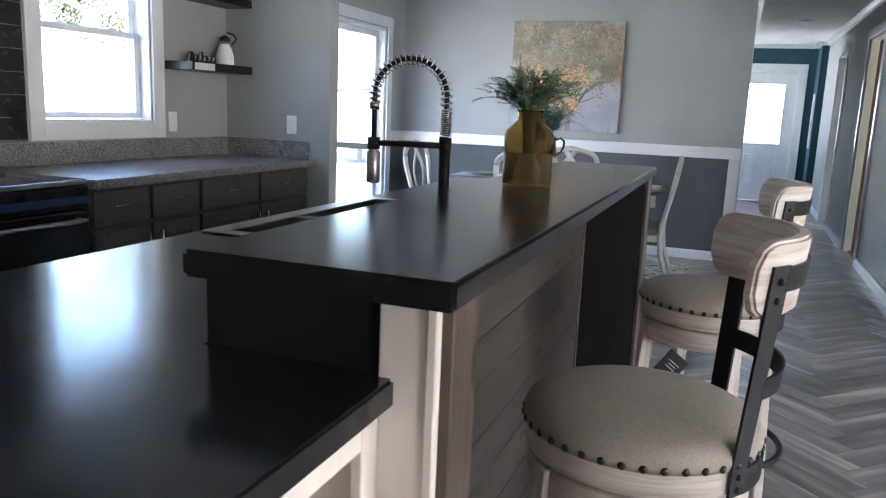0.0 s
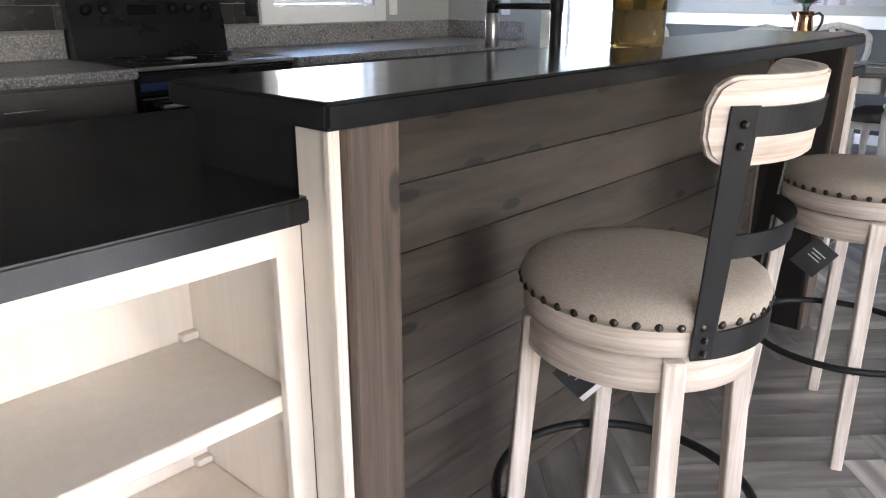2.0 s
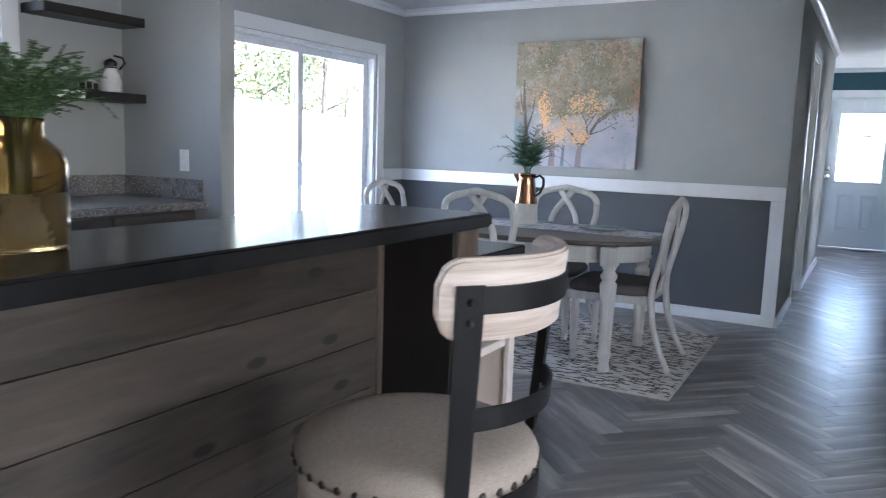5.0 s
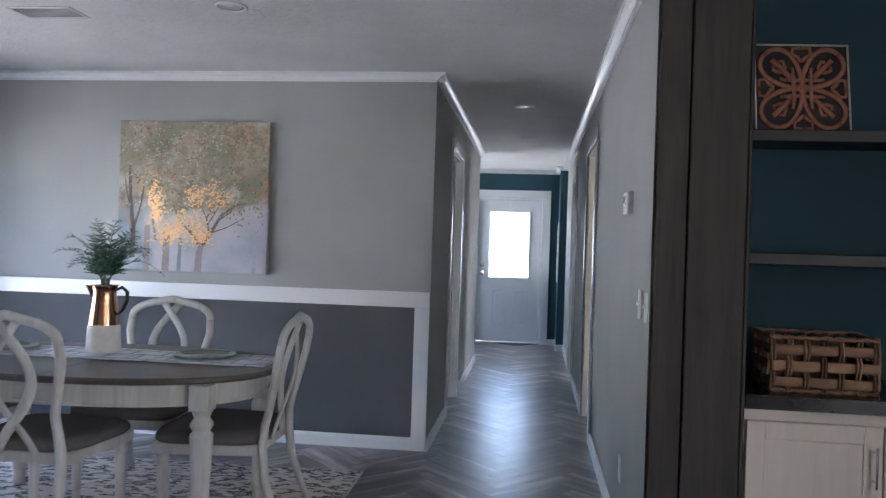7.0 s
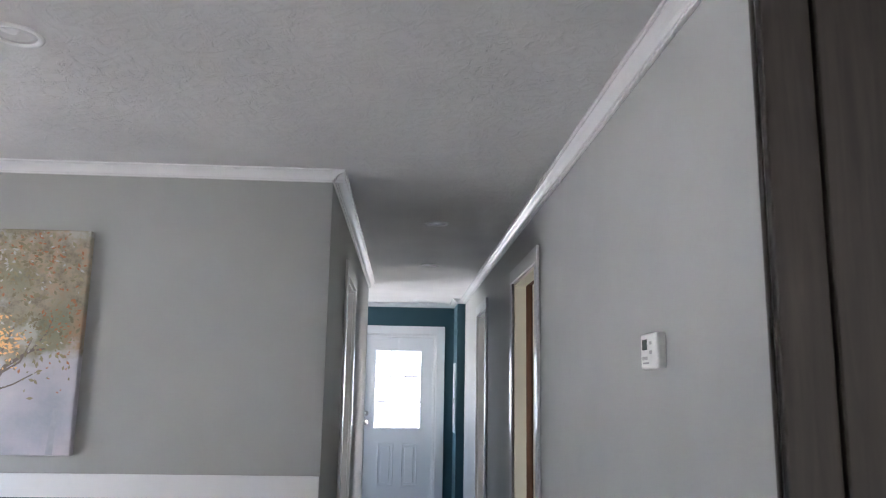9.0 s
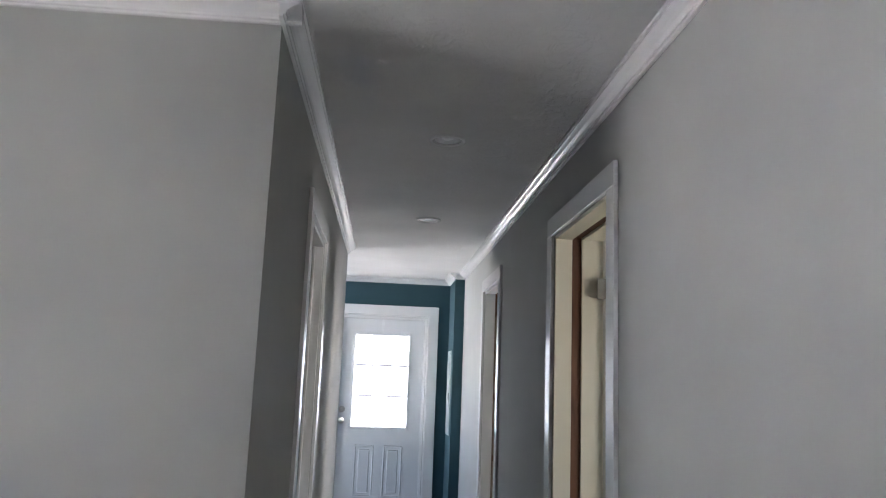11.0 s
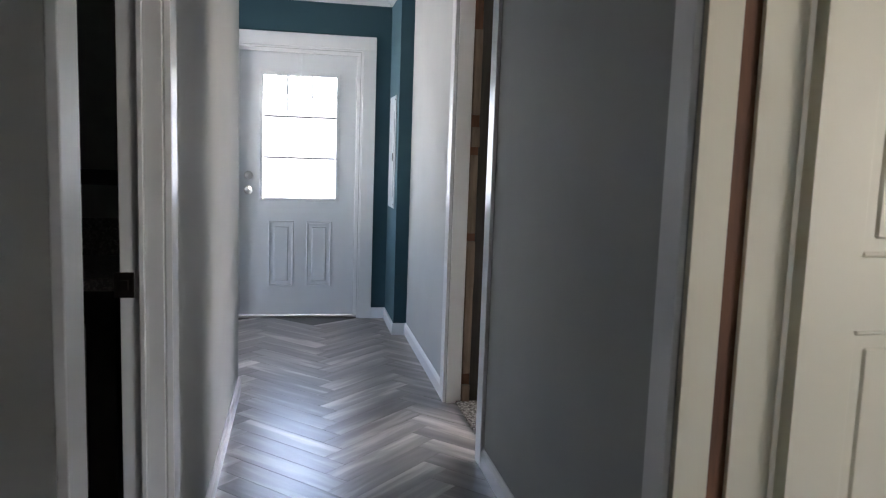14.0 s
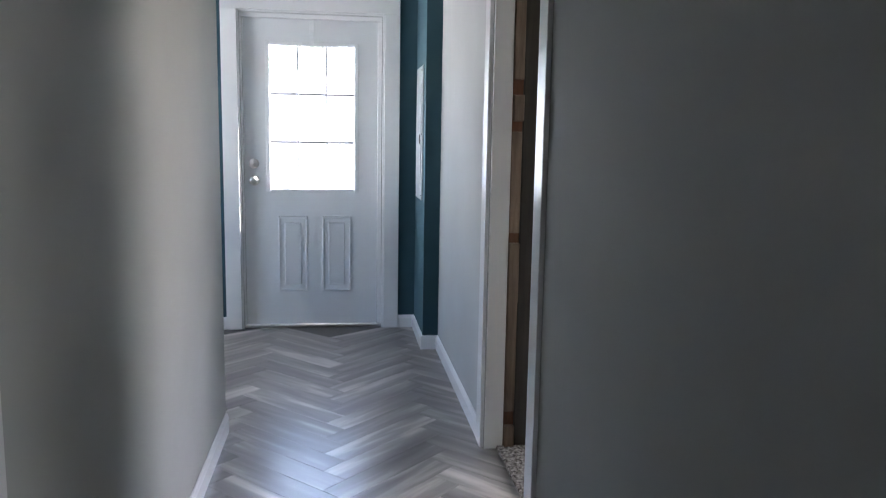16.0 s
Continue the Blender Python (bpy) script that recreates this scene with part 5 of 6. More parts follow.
bm = bmesh.new()
loops = []
for k, z in ((0.985, 0.712), (1.0, 0.718), (1.0, 0.732), (0.992, 0.739), (0.98, 0.741)):
    loops.append([bm.verts.new((x * k, y * k, z)) for x, y in oval(TA, TB)])
for l0, l1 in zip(loops, loops[1:]):
    for i in range(64):
        bm.faces.new((l0[i], l0[(i + 1) % 64], l1[(i + 1) % 64], l1[i])).smooth = True
bm.faces.new(loops[0][::-1])
bm.faces.new(loops[-1])
part("tabletop", bm, TABLE_TOP, table)
part("leaf_joint", boxes((-0.0012, 0.0012, -TB * 0.97, TB * 0.97, 0.7405, 0.7416)), ESPRESSO, table)
bm = bmesh.new()
for k, zz in ((0.93, 0.712), (0.93, 0.705), (0.905, 0.70), (0.905, 0.625), (0.915, 0.622), (0.915, 0.612), (0.87, 0.612), (0.87, 0.712)):
    loops.append([bm.verts.new((x * k, y * (k - 0.03), zz)) for x, y in oval(TA, TB)])
for l0, l1 in zip(loops[5:], loops[6:]):
    for i in range(64):
        bm.faces.new((l0[i], l0[(i + 1) % 64], l1[(i + 1) % 64], l1[i])).smooth = False
part("apron", bm, CHAIR_WHITE, table)
for x in (-0.655, 0.655):
    for y in (-0.345, 0.345):
        leg = part("leg", turned_leg(bmesh.new(), x, y, 0.0, 0.70, 0.048), CHAIR_WHITE, table)
        bm = boxes((x - 0.043, x + 0.043, y - 0.043, y + 0.043, 0.605, 0.711), bevel=0.003)
        part("leg_block", bm, CHAIR_WHITE, leg)


def dining_chair(m):
    c = thing("dining_chair", "antique white dining chair with a ribbon back and taupe seat", "dining chair", m, "chairs round the dining table")
    # seat and frame, facing +y
    def trap(k, z):
        return [(-0.205 * k, -0.20, z), (0.205 * k, -0.20, z), (0.245 * k, 0.235, z), (-0.245 * k, 0.235, z)]
    bm = bmesh.new()
    lo, hi = [bm.verts.new(p) for p in trap(1, 0.385)], [bm.verts.new(p) for p in trap(1, 0.435)]
    for i in range(4):
        bm.faces.new((lo[i], lo[(i + 1) % 4], hi[(i + 1) % 4], hi[i]))
    bm.faces.new(lo[::-1])
    bm.faces.new(hi)
    bmesh.ops.bevel(bm, geom=list(bm.edges), offset=0.006, segments=2, affect="EDGES")
    part("seat_frame", bm, CHAIR_WHITE, c)
    bm = bmesh.new()
    rows_ = []
    for k, z in ((0.99, 0.436), (1.03, 0.447), (1.03, 0.468), (0.97, 0.486), (0.8, 0.494), (0.4, 0.498)):
        ring = []
        for x, y in oval(0.237 * k, 0.222 * k, 40, 5.0):
            ring.append(bm.verts.new((x * (0.92 + 0.16 * (y / 0.222 + 1) / 2), y + 0.02, z)))
        rows_.append(ring)
    for l0, l1 in zip(rows_, rows_[1:]):
        for i in range(40):
            bm.faces.new((l0[i], l0[(i + 1) % 40], l1[(i + 1) % 40], l1[i])).smooth = True
    bm.faces.new(rows_[0][::-1])
    bm.faces.new(rows_[-1])
    part("seat", bm, SEAT_GREY, c, "taupe grey upholstered seat")
    for sx in (-1, 1):
        part("front_leg", turned_leg(bmesh.new(), sx * 0.205, 0.195, 0.0, 0.45, 0.027), CHAIR_WHITE, c)
        pts = [(sx * 0.215, -0.33, 0.0), (sx * 0.203, -0.275, 0.12), (sx * 0.195, -0.225, 0.28), (sx * 0.190, -0.21, 0.42), (sx * 0.176, -0.215, 0.52), (sx * 0.172, -0.232, 0.60), (sx * 0.196, -0.255, 0.72),
               (sx * 0.216, -0.272, 0.82), (sx * 0.212, -0.285, 0.90)]
        part("back_leg", tube(bmesh.new(), pts, [0.017, 0.019, 0.022, 0.024, 0.021, 0.020, 0.0205, 0.0205, 0.0205], 10, True, (1.0, 0.82)), CHAIR_WHITE, c)
        rib = []
        for k in range(17):
            z = 0.985 - (0.985 - 0.43) * k / 16
            x = -sx * 0.088 * math.sin(math.pi * (z - 0.56) / 0.37)
            y = -0.215 - (z - 0.45) * 0.145 + 0.0025 * sx
            rib.append((x, y, z))
        part("splat_ribbon", tube(bmesh.new(), rib, 0.021, 8, True, (1.0, 0.4)), CHAIR_WHITE, c)
    arch = [(-0.212, -0.285, 0.895)]
    for k in range(1, 20):
        t = math.pi * (1 - k / 20)
        arch.append((0.212 * math.cos(t), -0.285 - 0.012 * math.sin(t), 0.895 + 0.105 * math.sin(t) ** 0.8 + 0.012 * math.exp(-(math.cos(t) * 5) ** 2)))
    arch.append((0.212, -0.285, 0.895))
    part("crest_rail", tube(bmesh.new(), arch, 0.0215, 10, True, (1.0, 0.75)), CHAIR_WHITE, c)
    return c


CS = Matrix.Diagonal((1.04, 1.04, 0.98, 1))
near_chair = dining_chair(pose(-1.222, 5.25, 0.012, 0, 0, 0) @ CS)
copy_thing(near_chair, pose(-0.55, 5.585, 0.012, 0, 0, 92) @ CS)
copy_thing(near_chair, pose(-1.175, 5.935, 0.012, 0, 0, 181) @ CS)
copy_thing(near_chair, pose(-2.07, 5.70, 0.012, 0, 0, -91) @ CS)

rug_m = Mat("woven_rug", 0.95, 0.0, 0.1)
br = rug_m.node("ShaderNodeTexBrick", Scale=1.0)
br.inputs["Brick Width"].default_value, br.inputs["Row Height"].default_value, br.inputs["Mortar Size"].default_value = 0.050, 0.021, 0.0035
br.inputs["Color1"].default_value, br.inputs["Color2"].default_value, br.inputs["Mortar"].default_value = (0, 0, 0, 1), (1, 1, 1, 1), (0.62, 0.60, 0.57, 1)
br.offset, br.squash = 0.37, 1.0
wob = rug_m.node("ShaderNodeTexNoise", Scale=9.0, Detail=3.0)
rug_m.link(rug_m.co, wob.inputs["Vector"])
wadd = rug_m.node("ShaderNodeVectorMath")
wadd.operation = "MULTIPLY_ADD"
wadd.inputs[1].default_value = (0.022, 0.006, 0.0)
rug_m.link(wob.outputs["Color"], wadd.inputs[0])
rug_m.link(rug_m.co, wadd.inputs[2])
rug_m.link(wadd.outputs[0], br.inputs["Vector"])
tone = rug_m.ramp(br.outputs["Color"], [(0.0, (0.014, 0.013, 0.013)), (0.38, (0.045, 0.042, 0.04)), (0.46, (0.26, 0.24, 0.22)), (0.56, (0.60, 0.57, 0.53)), (1.0, (0.74, 0.71, 0.67))])
tone = rug_m.mix(tone, (0.55, 0.53, 0.50), rug_m.ramp(rug_m.noise(6, 4), [(0.58, (0, 0, 0)), (0.72, (0.35,) * 3)]))
rug_m.colour(tone).bump(rug_m.noise(170, 4), 0.9, 0.004)
rug = thing("area_rug", "woven rug flecked black, grey and cream under the table", "rug", pose(-1.19, 5.672, 0, 0, 0, 1.2))
bm = bmesh.new()
bmesh.ops.create_grid(bm, x_segments=60, y_segments=44, size=0.5, matrix=Matrix.Diagonal((2.19, 1.56, 1, 1)))
bmesh.ops.solidify(bm, geom=list(bm.faces), thickness=0.009)
for v in bm.verts:
    v.co.z += 0.0015 + (0.0095 if v.co.z > -0.001 else 0.009)
part("weave", bm, rug_m.m, rug)
part("binding", boxes((-1.105, -1.095, -0.787, 0.787, 0.0005, 0.0095), (1.095, 1.105, -0.787, 0.787, 0.0005, 0.0095), (-1.095, 1.095, -0.787, -0.78, 0.0005, 0.0095), (-1.095, 1.095, 0.78, 0.787, 0.0005, 0.0095), bevel=0.002), plain("cream_binding", (0.50, 0.47, 0.42), 0.9, 0.2, 0.12, 120, 0.3), rug, "cream edge binding")

# runner, plates and the copper pitcher on the table
ZT = 0.012 + 0.7415
run_m = Mat("printed_runner", 0.9, 0.0, 0.15)
rk = run_m.node("ShaderNodeTexBrick", Scale=1.0)
rk.inputs["Brick Width"].default_value, rk.inputs["Row Height"].default_value, rk.inputs["Mortar Size"].default_value = 0.16, 0.12, 0.008
rk.inputs["Color1"].default_value, rk.inputs["Color2"].default_value, rk.inputs["Mortar"].default_value = (0.80, 0.80, 0.82, 1), (0.70, 0.70, 0.74, 1), (0.40, 0.41, 0.46, 1)
run_m.link(run_m.co, rk.inputs["Vector"])
run_m.colour(run_m.mix(rk.outputs["Color"], (0.36, 0.37, 0.42), run_m.ramp(run_m.noise(11, 4), [(0.5, (0, 0, 0)), (0.62, (0.4,) * 3)]))).bump(run_m.noise(300, 2), 0.3, 0.001)
bm = bmesh.new()
bmesh.ops.create_grid(bm, x_segments=70, y_segments=14, size=0.5, matrix=Matrix.Diagonal((1.62, 0.34, 1, 1)))
for v in bm.verts:
    v.co.z = 0.0045 + 0.004 * max(0.0, noise.noise(Vector((v.co.x * 5, v.co.y * 9, 0))))
bmesh.ops.solidify(bm, geom=list(bm.faces), thickness=0.0016)
runner = solid("table_runner", bm, run_m.m, "pale grey printed cloth runner on the table", "table runner")
runner.matrix_basis = pose(-1.17, 5.64, ZT, 0, 0, 1)
PLATE = plain("sage_green_glaze", (0.15, 0.20, 0.165), 0.15, 0.6, 0.1, 8)
for x, y in ((-0.71, 5.66), (-1.72, 5.62)):
    p = solid("dinner_plate", lathe(bmesh.new(), [(0.001, 0.004), (0.09, 0.004), (0.10, 0.006), (0.142, 0.014), (0.146, 0.014), (0.145, 0.011), (0.105, 0.002), (0.08, 0.0), (0.001, 0.0)], 48), PLATE, "sage green glazed plate on the runner", "plate", "", "plates on the table")
    p.matrix_basis = pose(x, y, ZT + 0.0105)
COPPER = metal("aged_copper", (0.50, 0.28, 0.165), 0.16)
pot = thing("pitcher", "tall pitcher, copper above a white glazed base", "pitcher", pose(-1.235, 5.66, ZT + 0.0105) @ Matrix.Scale(1.18, 4))
part("base", lathe(bmesh.new(), [(0.001, 0.0), (0.066, 0.0), (0.069, 0.006), (0.0645, 0.10), (0.061, 0.112)], 36), plain("cream_stoneware", (0.62, 0.60, 0.56), 0.4), pot, "white stoneware base")
part("neck", lathe(bmesh.new(), [(0.061, 0.112), (0.055, 0.16), (0.048, 0.215), (0.045, 0.245), (0.049, 0.27), (0.053, 0.275), (0.048, 0.272), (0.042, 0.245), (0.044, 0.215), (0.05, 0.15)], 36), COPPER, pot, "polished copper neck")
part("spout", extrude_outline(bmesh.new(), [(-0.045, 0.215), (-0.078, 0.272), (-0.045, 0.272)], 0.028, "y", -0.014), COPPER, pot)
hp = [(0.047, 0, 0.255), (0.075, 0, 0.268), (0.098, 0, 0.25), (0.098, 0, 0.215), (0.08, 0, 0.175), (0.056, 0, 0.155)]
part("handle", tube(bmesh.new(), hp, [0.006, 0.007, 0.008, 0.008, 0.007, 0.006], 8), NAIL, pot, "dark twisted handle")
sprigs("fern", pose(-1.235, 5.66, ZT + 0.33), "green fern fronds standing in a copper pitcher", 28, 0.31, 0.40, 0.075, FERN, 8, 0.62, True)

# painting on the dining wall
art = thing("painting", "square canvas painting of autumn trees with gold leaf", "painting", pose(-1.432, YD - 0.001, 1.612) @ Matrix.Diagonal((1.04, 1, 1.0, 1)))
AS = 0.505
cm = Mat("painted_canvas", 0.65)
sep = cm.node("ShaderNodeSeparateXYZ")
cm.link(cm.co, sep.inputs[0])
hgt = cm.math("ADD", sep.outputs["Z"], cm.math("MULTIPLY", cm.math("SUBTRACT", cm.noise(5, 5), 0.5), 0.55))
skyc = cm.ramp(cm.noise(3.5, 4), [(0.3, (0.30, 0.34, 0.40)), (0.5, (0.42, 0.42, 0.48)), (0.7, (0.50, 0.49, 0.52))])
teal = cm.ramp(cm.math("ADD", sep.outputs["X"], cm.math("MULTIPLY", cm.noise(6, 4), 0.3)), [(0.0, (1, 1, 1)), (0.02, (0, 0, 0))])
tl = cm.ramp(cm.math("ADD", cm.math("ADD", sep.outputs["X"], 0.42), cm.math("MULTIPLY", cm.noise(7, 4), 0.35)), [(0.05, (0.8,) * 3), (0.35, (0, 0, 0))])
low = cm.mix(skyc, (0.14, 0.23, 0.23), tl)
fol = cm.ramp(cm.noise(16, 7, 0.7), [(0.30, (0.14, 0.135, 0.10)), (0.42, (0.26, 0.23, 0.17)), (0.53, (0.36, 0.315, 0.235)), (0.63, (0.42, 0.29, 0.20)), (0.72, (0.52, 0.53, 0.52))])
fol2 = cm.mix(fol, (0.19, 0.22, 0.15), cm.ramp(cm.noise(4, 4), [(0.48, (0, 0, 0)), (0.62, (0.75,) * 3)]))
mask = cm.ramp(cm.math("ADD", hgt, 0.12), [(0.0, (0, 0, 0)), (0.07, (1, 1, 1))])
fol2 = cm.mix(fol2, (0.46, 0.46, 0.44), cm.ramp(cm.noise(5.5, 5, 0.65), [(0.56, (0, 0, 0)), (0.66, (0.7,) * 3)]))
fol2 = cm.mix(fol2, (0.40, 0.20, 0.11), cm.ramp(cm.noise(3.1, 5, 0.6), [(0.60, (0, 0, 0)), (0.70, (0.55,) * 3)]))
cm.colour(cm.mix(low, fol2, mask)).bump(cm.noise(70, 6), 0.5, 0.002)
part("canvas", boxes((-AS, AS, -0.04, 0.0, -AS, AS), bevel=0.004), cm.m, art)
BRUSH = plain("umber_brushwork", (0.16, 0.13, 0.12), 0.6)
PALE_TRUNK = plain("mauve_brushwork", (0.30, 0.26, 0.26), 0.6)


def stroke(pts, w0, w1, mat, name="trunk_stroke"):
    n = len(pts)
    bm = bmesh.new()
    va = []
    for i, (x, z) in enumerate(pts):
        a, b = Vector(pts[max(i - 1, 0)]), Vector(pts[min(i + 1, n - 1)])
        d = (b - a).normalized()
        w = (w0 + (w1 - w0) * i / (n - 1)) / 2
        va.append([bm.verts.new((x - d.y * w, -0.0440, z + d.x * w)), bm.verts.new((x + d.y * w, -0.0440, z - d.x * w))])
    for p, q in zip(va, va[1:]):
        bm.faces.new((p[0], p[1], q[1], q[0]))
    for f in bm.faces:
        f.normal_update()
        if f.normal.y > 0:
            f.normal_flip()
    part(name, bm, mat, art)


stroke([(0.05, -0.50), (0.055, -0.38), (0.07, -0.32)], 0.05, 0.035, PALE_TRUNK)
stroke([(0.07, -0.33), (0.13, -0.24), (0.20, -0.12), (0.30, -0.05), (0.36, -0.04)], 0.03, 0.006, BRUSH)
stroke([(0.06, -0.33), (0.0, -0.25), (-0.03, -0.17)], 0.022, 0.006, BRUSH)
stroke([(0.12, -0.25), (0.10, -0.14), (0.16, -0.03)], 0.016, 0.005, BRUSH)
stroke([(0.17, -0.16), (0.26, -0.10), (0.30, -0.0)], 0.012, 0.004, BRUSH)
stroke([(0.1, -0.2), (0.17, -0.08), (0.22, 0.06)], 0.010, 0.004, BRUSH)
stroke([(-0.40, -0.42), (-0.395, -0.24), (-0.42, 0.0), (-0.43, 0.2)], 0.04, 0.014, BRUSH)
stroke([(-0.395, -0.22), (-0.35, -0.08), (-0.33, 0.06)], 0.022, 0.006, BRUSH)
stroke([(-0.41, -0.12), (-0.45, 0.04), (-0.46, 0.12)], 0.014, 0.005, BRUSH)
stroke([(-0.24, -0.30), (-0.27, -0.12), (-0.25, 0.04), (-0.20, 0.14)], 0.018, 0.006, PALE_TRUNK)
stroke([(0.13, -0.24), (0.24, -0.20), (0.34, -0.14)], 0.010, 0.004, BRUSH)
stroke([(0.0, -0.25), (-0.08, -0.16), (-0.13, -0.05)], 0.010, 0.004, BRUSH)
stroke([(0.10, -0.14), (0.05, -0.04), (0.06, 0.06)], 0.008, 0.003, BRUSH)
stroke([(0.30, -0.05), (0.36, 0.03), (0.38, 0.10)], 0.007, 0.003, BRUSH)
stroke([(-0.40, -0.24), (-0.46, -0.1), (-0.50, -0.02)], 0.03, 0.012, PALE_TRUNK)
stroke([(-0.30, -0.50), (-0.30, -0.2)], 0.045, 0.035, PALE_TRUNK)
stroke([(-0.17, -0.50), (-0.165, -0.24)], 0.05, 0.04, PALE_TRUNK)
stroke([(-0.08, -0.50), (-0.07, -0.26)], 0.028, 0.02, plain("slate_brushwork", (0.22, 0.26, 0.33), 0.6))
stroke([(0.42, -0.50), (0.43, -0.3)], 0.03, 0.02, plain("slate_brushwork", (0.36, 0.38, 0.43), 0.6))


def dabs(name, spots, size, mat, seed, n):
    rng = random.Random(seed)
    verts, faces = [], []
    for _ in range(n):
        cx, cz, sx, sz = rng.choice(spots)
        x, z = rng.gauss(cx, sx), rng.gauss(cz, sz)
        if abs(x) > AS - 0.01 or abs(z) > AS - 0.01:
            continue
        a, l = rng.uniform(0, 3.14), size * rng.uniform(0.5, 1.3)
        u, w = Vector((math.cos(a) * l, 0, math.sin(a) * l)), Vector((-math.sin(a) * l * 0.55, 0, math.cos(a) * l * 0.55))
        c = Vector((x, -0.0448 - rng.uniform(0, 0.0012), z))
        k = len(verts)
        verts += [c - u, c - w * 0.8, c + u, c + w]
        faces.append((k, k + 1, k + 2, k + 3))
    me = bpy.data.meshes.new(name)
    me.from_pydata(verts, [], faces)
    me.materials.append(mat)
    ob = new(name, me)
    ob.parent = art
    tagged(ob, kind="stuff")


dabs("gold_leaf", [(-0.25, 0.0, 0.03, 0.06), (-0.24, -0.1, 0.035, 0.06), (-0.17, -0.26, 0.05, 0.04), (-0.08, -0.2, 0.05, 0.06), (0.04, -0.18, 0.05, 0.05), (0.03, 0.0, 0.035, 0.05), (0.18, -0.01, 0.045, 0.05), (0.06, -0.27, 0.05, 0.03)], 0.011, metal("gold_leaf", (0.86, 0.54, 0.27), 0.4), 21, 820)
dabs("foliage", [(0.0, 0.3, 0.3, 0.12), (-0.3, 0.2, 0.15, 0.15), (0.35, 0.05, 0.1, 0.12), (0.2, 0.38, 0.2, 0.08)], 0.013, plain("olive_dabs", (0.26, 0.235, 0.15), 0.6, 0.4, 0.35, 12), 22, 700)
dabs("pale_paint", [(0.1, 0.35, 0.25, 0.1), (-0.25, 0.35, 0.2, 0.08), (0.0, 0.0, 0.25, 0.1)], 0.010, plain("pale_grey_dabs", (0.45, 0.45, 0.44), 0.6), 23, 260)
dabs("rust_paint", [(0.3, 0.4, 0.1, 0.05), (0.1, 0.2, 0.3, 0.12), (-0.2, 0.3, 0.1, 0.1), (0.42, 0.1, 0.06, 0.15)], 0.010, plain("rust_paint", (0.36, 0.16, 0.08), 0.6), 24, 220)

# ---- ceiling fixtures ----
def downlight(x, y, r=0.078):
    d = thing("recessed_light", "round white recessed ceiling light, switched off", "ceiling light", pose(x, y, H), "recessed ceiling lights")
    part("trim_ring", lathe(bmesh.new(), [(r * 0.74, -0.0005), (r * 0.76, -0.008), (r * 0.92, -0.012), (r, -0.008), (r, -0.0005)], 40), TRIM, d)
    part("lens", lathe(bmesh.new(), [(0.001, -0.006), (r * 0.5, -0.0055), (r * 0.755, -0.004), (r * 0.755, -0.0008), (0.001, -0.0008)], 40), plain("frosted_lens", (0.58, 0.59, 0.62), 0.25), d, "frosted lens")


for x, y in ((0.738, 8.13), (0.757, 9.80), (-0.63, 5.65), (-2.11, 5.71)):
    downlight(x, y)
vent = thing("ceiling_vent", "white louvred air vent in the ceiling", "vent", pose(-1.62, 5.72, H))
part("frame", boxes((-0.17, 0.17, -0.09, -0.07, -0.008, -0.0005), (-0.17, 0.17, 0.07, 0.09, -0.008, -0.0005), (-0.17, -0.15, -0.07, 0.07, -0.008, -0.0005), (0.15, 0.17, -0.07, 0.07, -0.008, -0.0005), bevel=0.002), TRIM, vent)
part("backing", boxes((-0.15, 0.15, -0.07, 0.07, -0.0015, -0.0005)), BLACK_PLASTIC, vent)
for i in range(9):
    s = part("slat", boxes((-0.149, 0.149, -0.008, 0.008, -0.0006, 0.0006)), TRIM, vent)
    s.matrix_basis = pose(0, -0.062 + i * 0.0155, -0.0055, 35, 0, 0)

# ---- hall wall things ----
th = thing("thermostat", "white wall thermostat with a small grey display", "thermostat", pose(HR, 5.60, 1.545, 0, 0, -90))
part("case", boxes((-0.072, 0.072, -0.028, -0.001, -0.05, 0.05), bevel=0.007, seg=2), WHITE_PLASTIC, th)
part("display", boxes((-0.055, -0.012, -0.0292, -0.027, 0.004, 0.034), bevel=0.001), plain("lcd_grey", (0.10, 0.12, 0.11), 0.2), th, "grey display")
for x, z in ((0.02, 0.022), (0.02, -0.004), (-0.045, -0.02), (-0.02, -0.02)):
    part("button", boxes((x - 0.009, x + 0.009, -0.0305, -0.027, z - 0.005, z + 0.005), bevel=0.002), plain("button_grey", (0.45, 0.45, 0.44), 0.4), th)
part("print_bar", boxes((-0.05, 0.0, -0.0288, -0.0275, -0.036, -0.031)), plain("button_grey", (0.35, 0.35, 0.35), 0.4), th)
ep = thing("electrical_panel", "grey metal breaker panel door on a teal wall", "breaker panel", pose(1.172, 12.59, 0, 0, 0, -90))
PANEL_GREY = plain("grey_enamel", (0.36, 0.39, 0.41), 0.3)
part("cover", boxes((-0.17, 0.17, -0.009, -0.001, 0.90, 1.71), bevel=0.003), PANEL_GREY, ep)
part("door", boxes((-0.13, 0.13, -0.014, -0.009, 0.98, 1.60), bevel=0.003), PANEL_GREY, ep)
part("latch", boxes((0.09, 0.115, -0.019, -0.014, 1.24, 1.30), bevel=0.002), BLACK_PLASTIC, ep)
for x in (-0.15, 0.15):
    for z in (0.93, 1.3, 1.68):
        bb = bmesh.new()
        bmesh.ops.create_uvsphere(bb, u_segments=8, v_segments=5, radius=0.006, matrix=pose(x, -0.009, z))
        part("screw", bb, CHROME, ep)

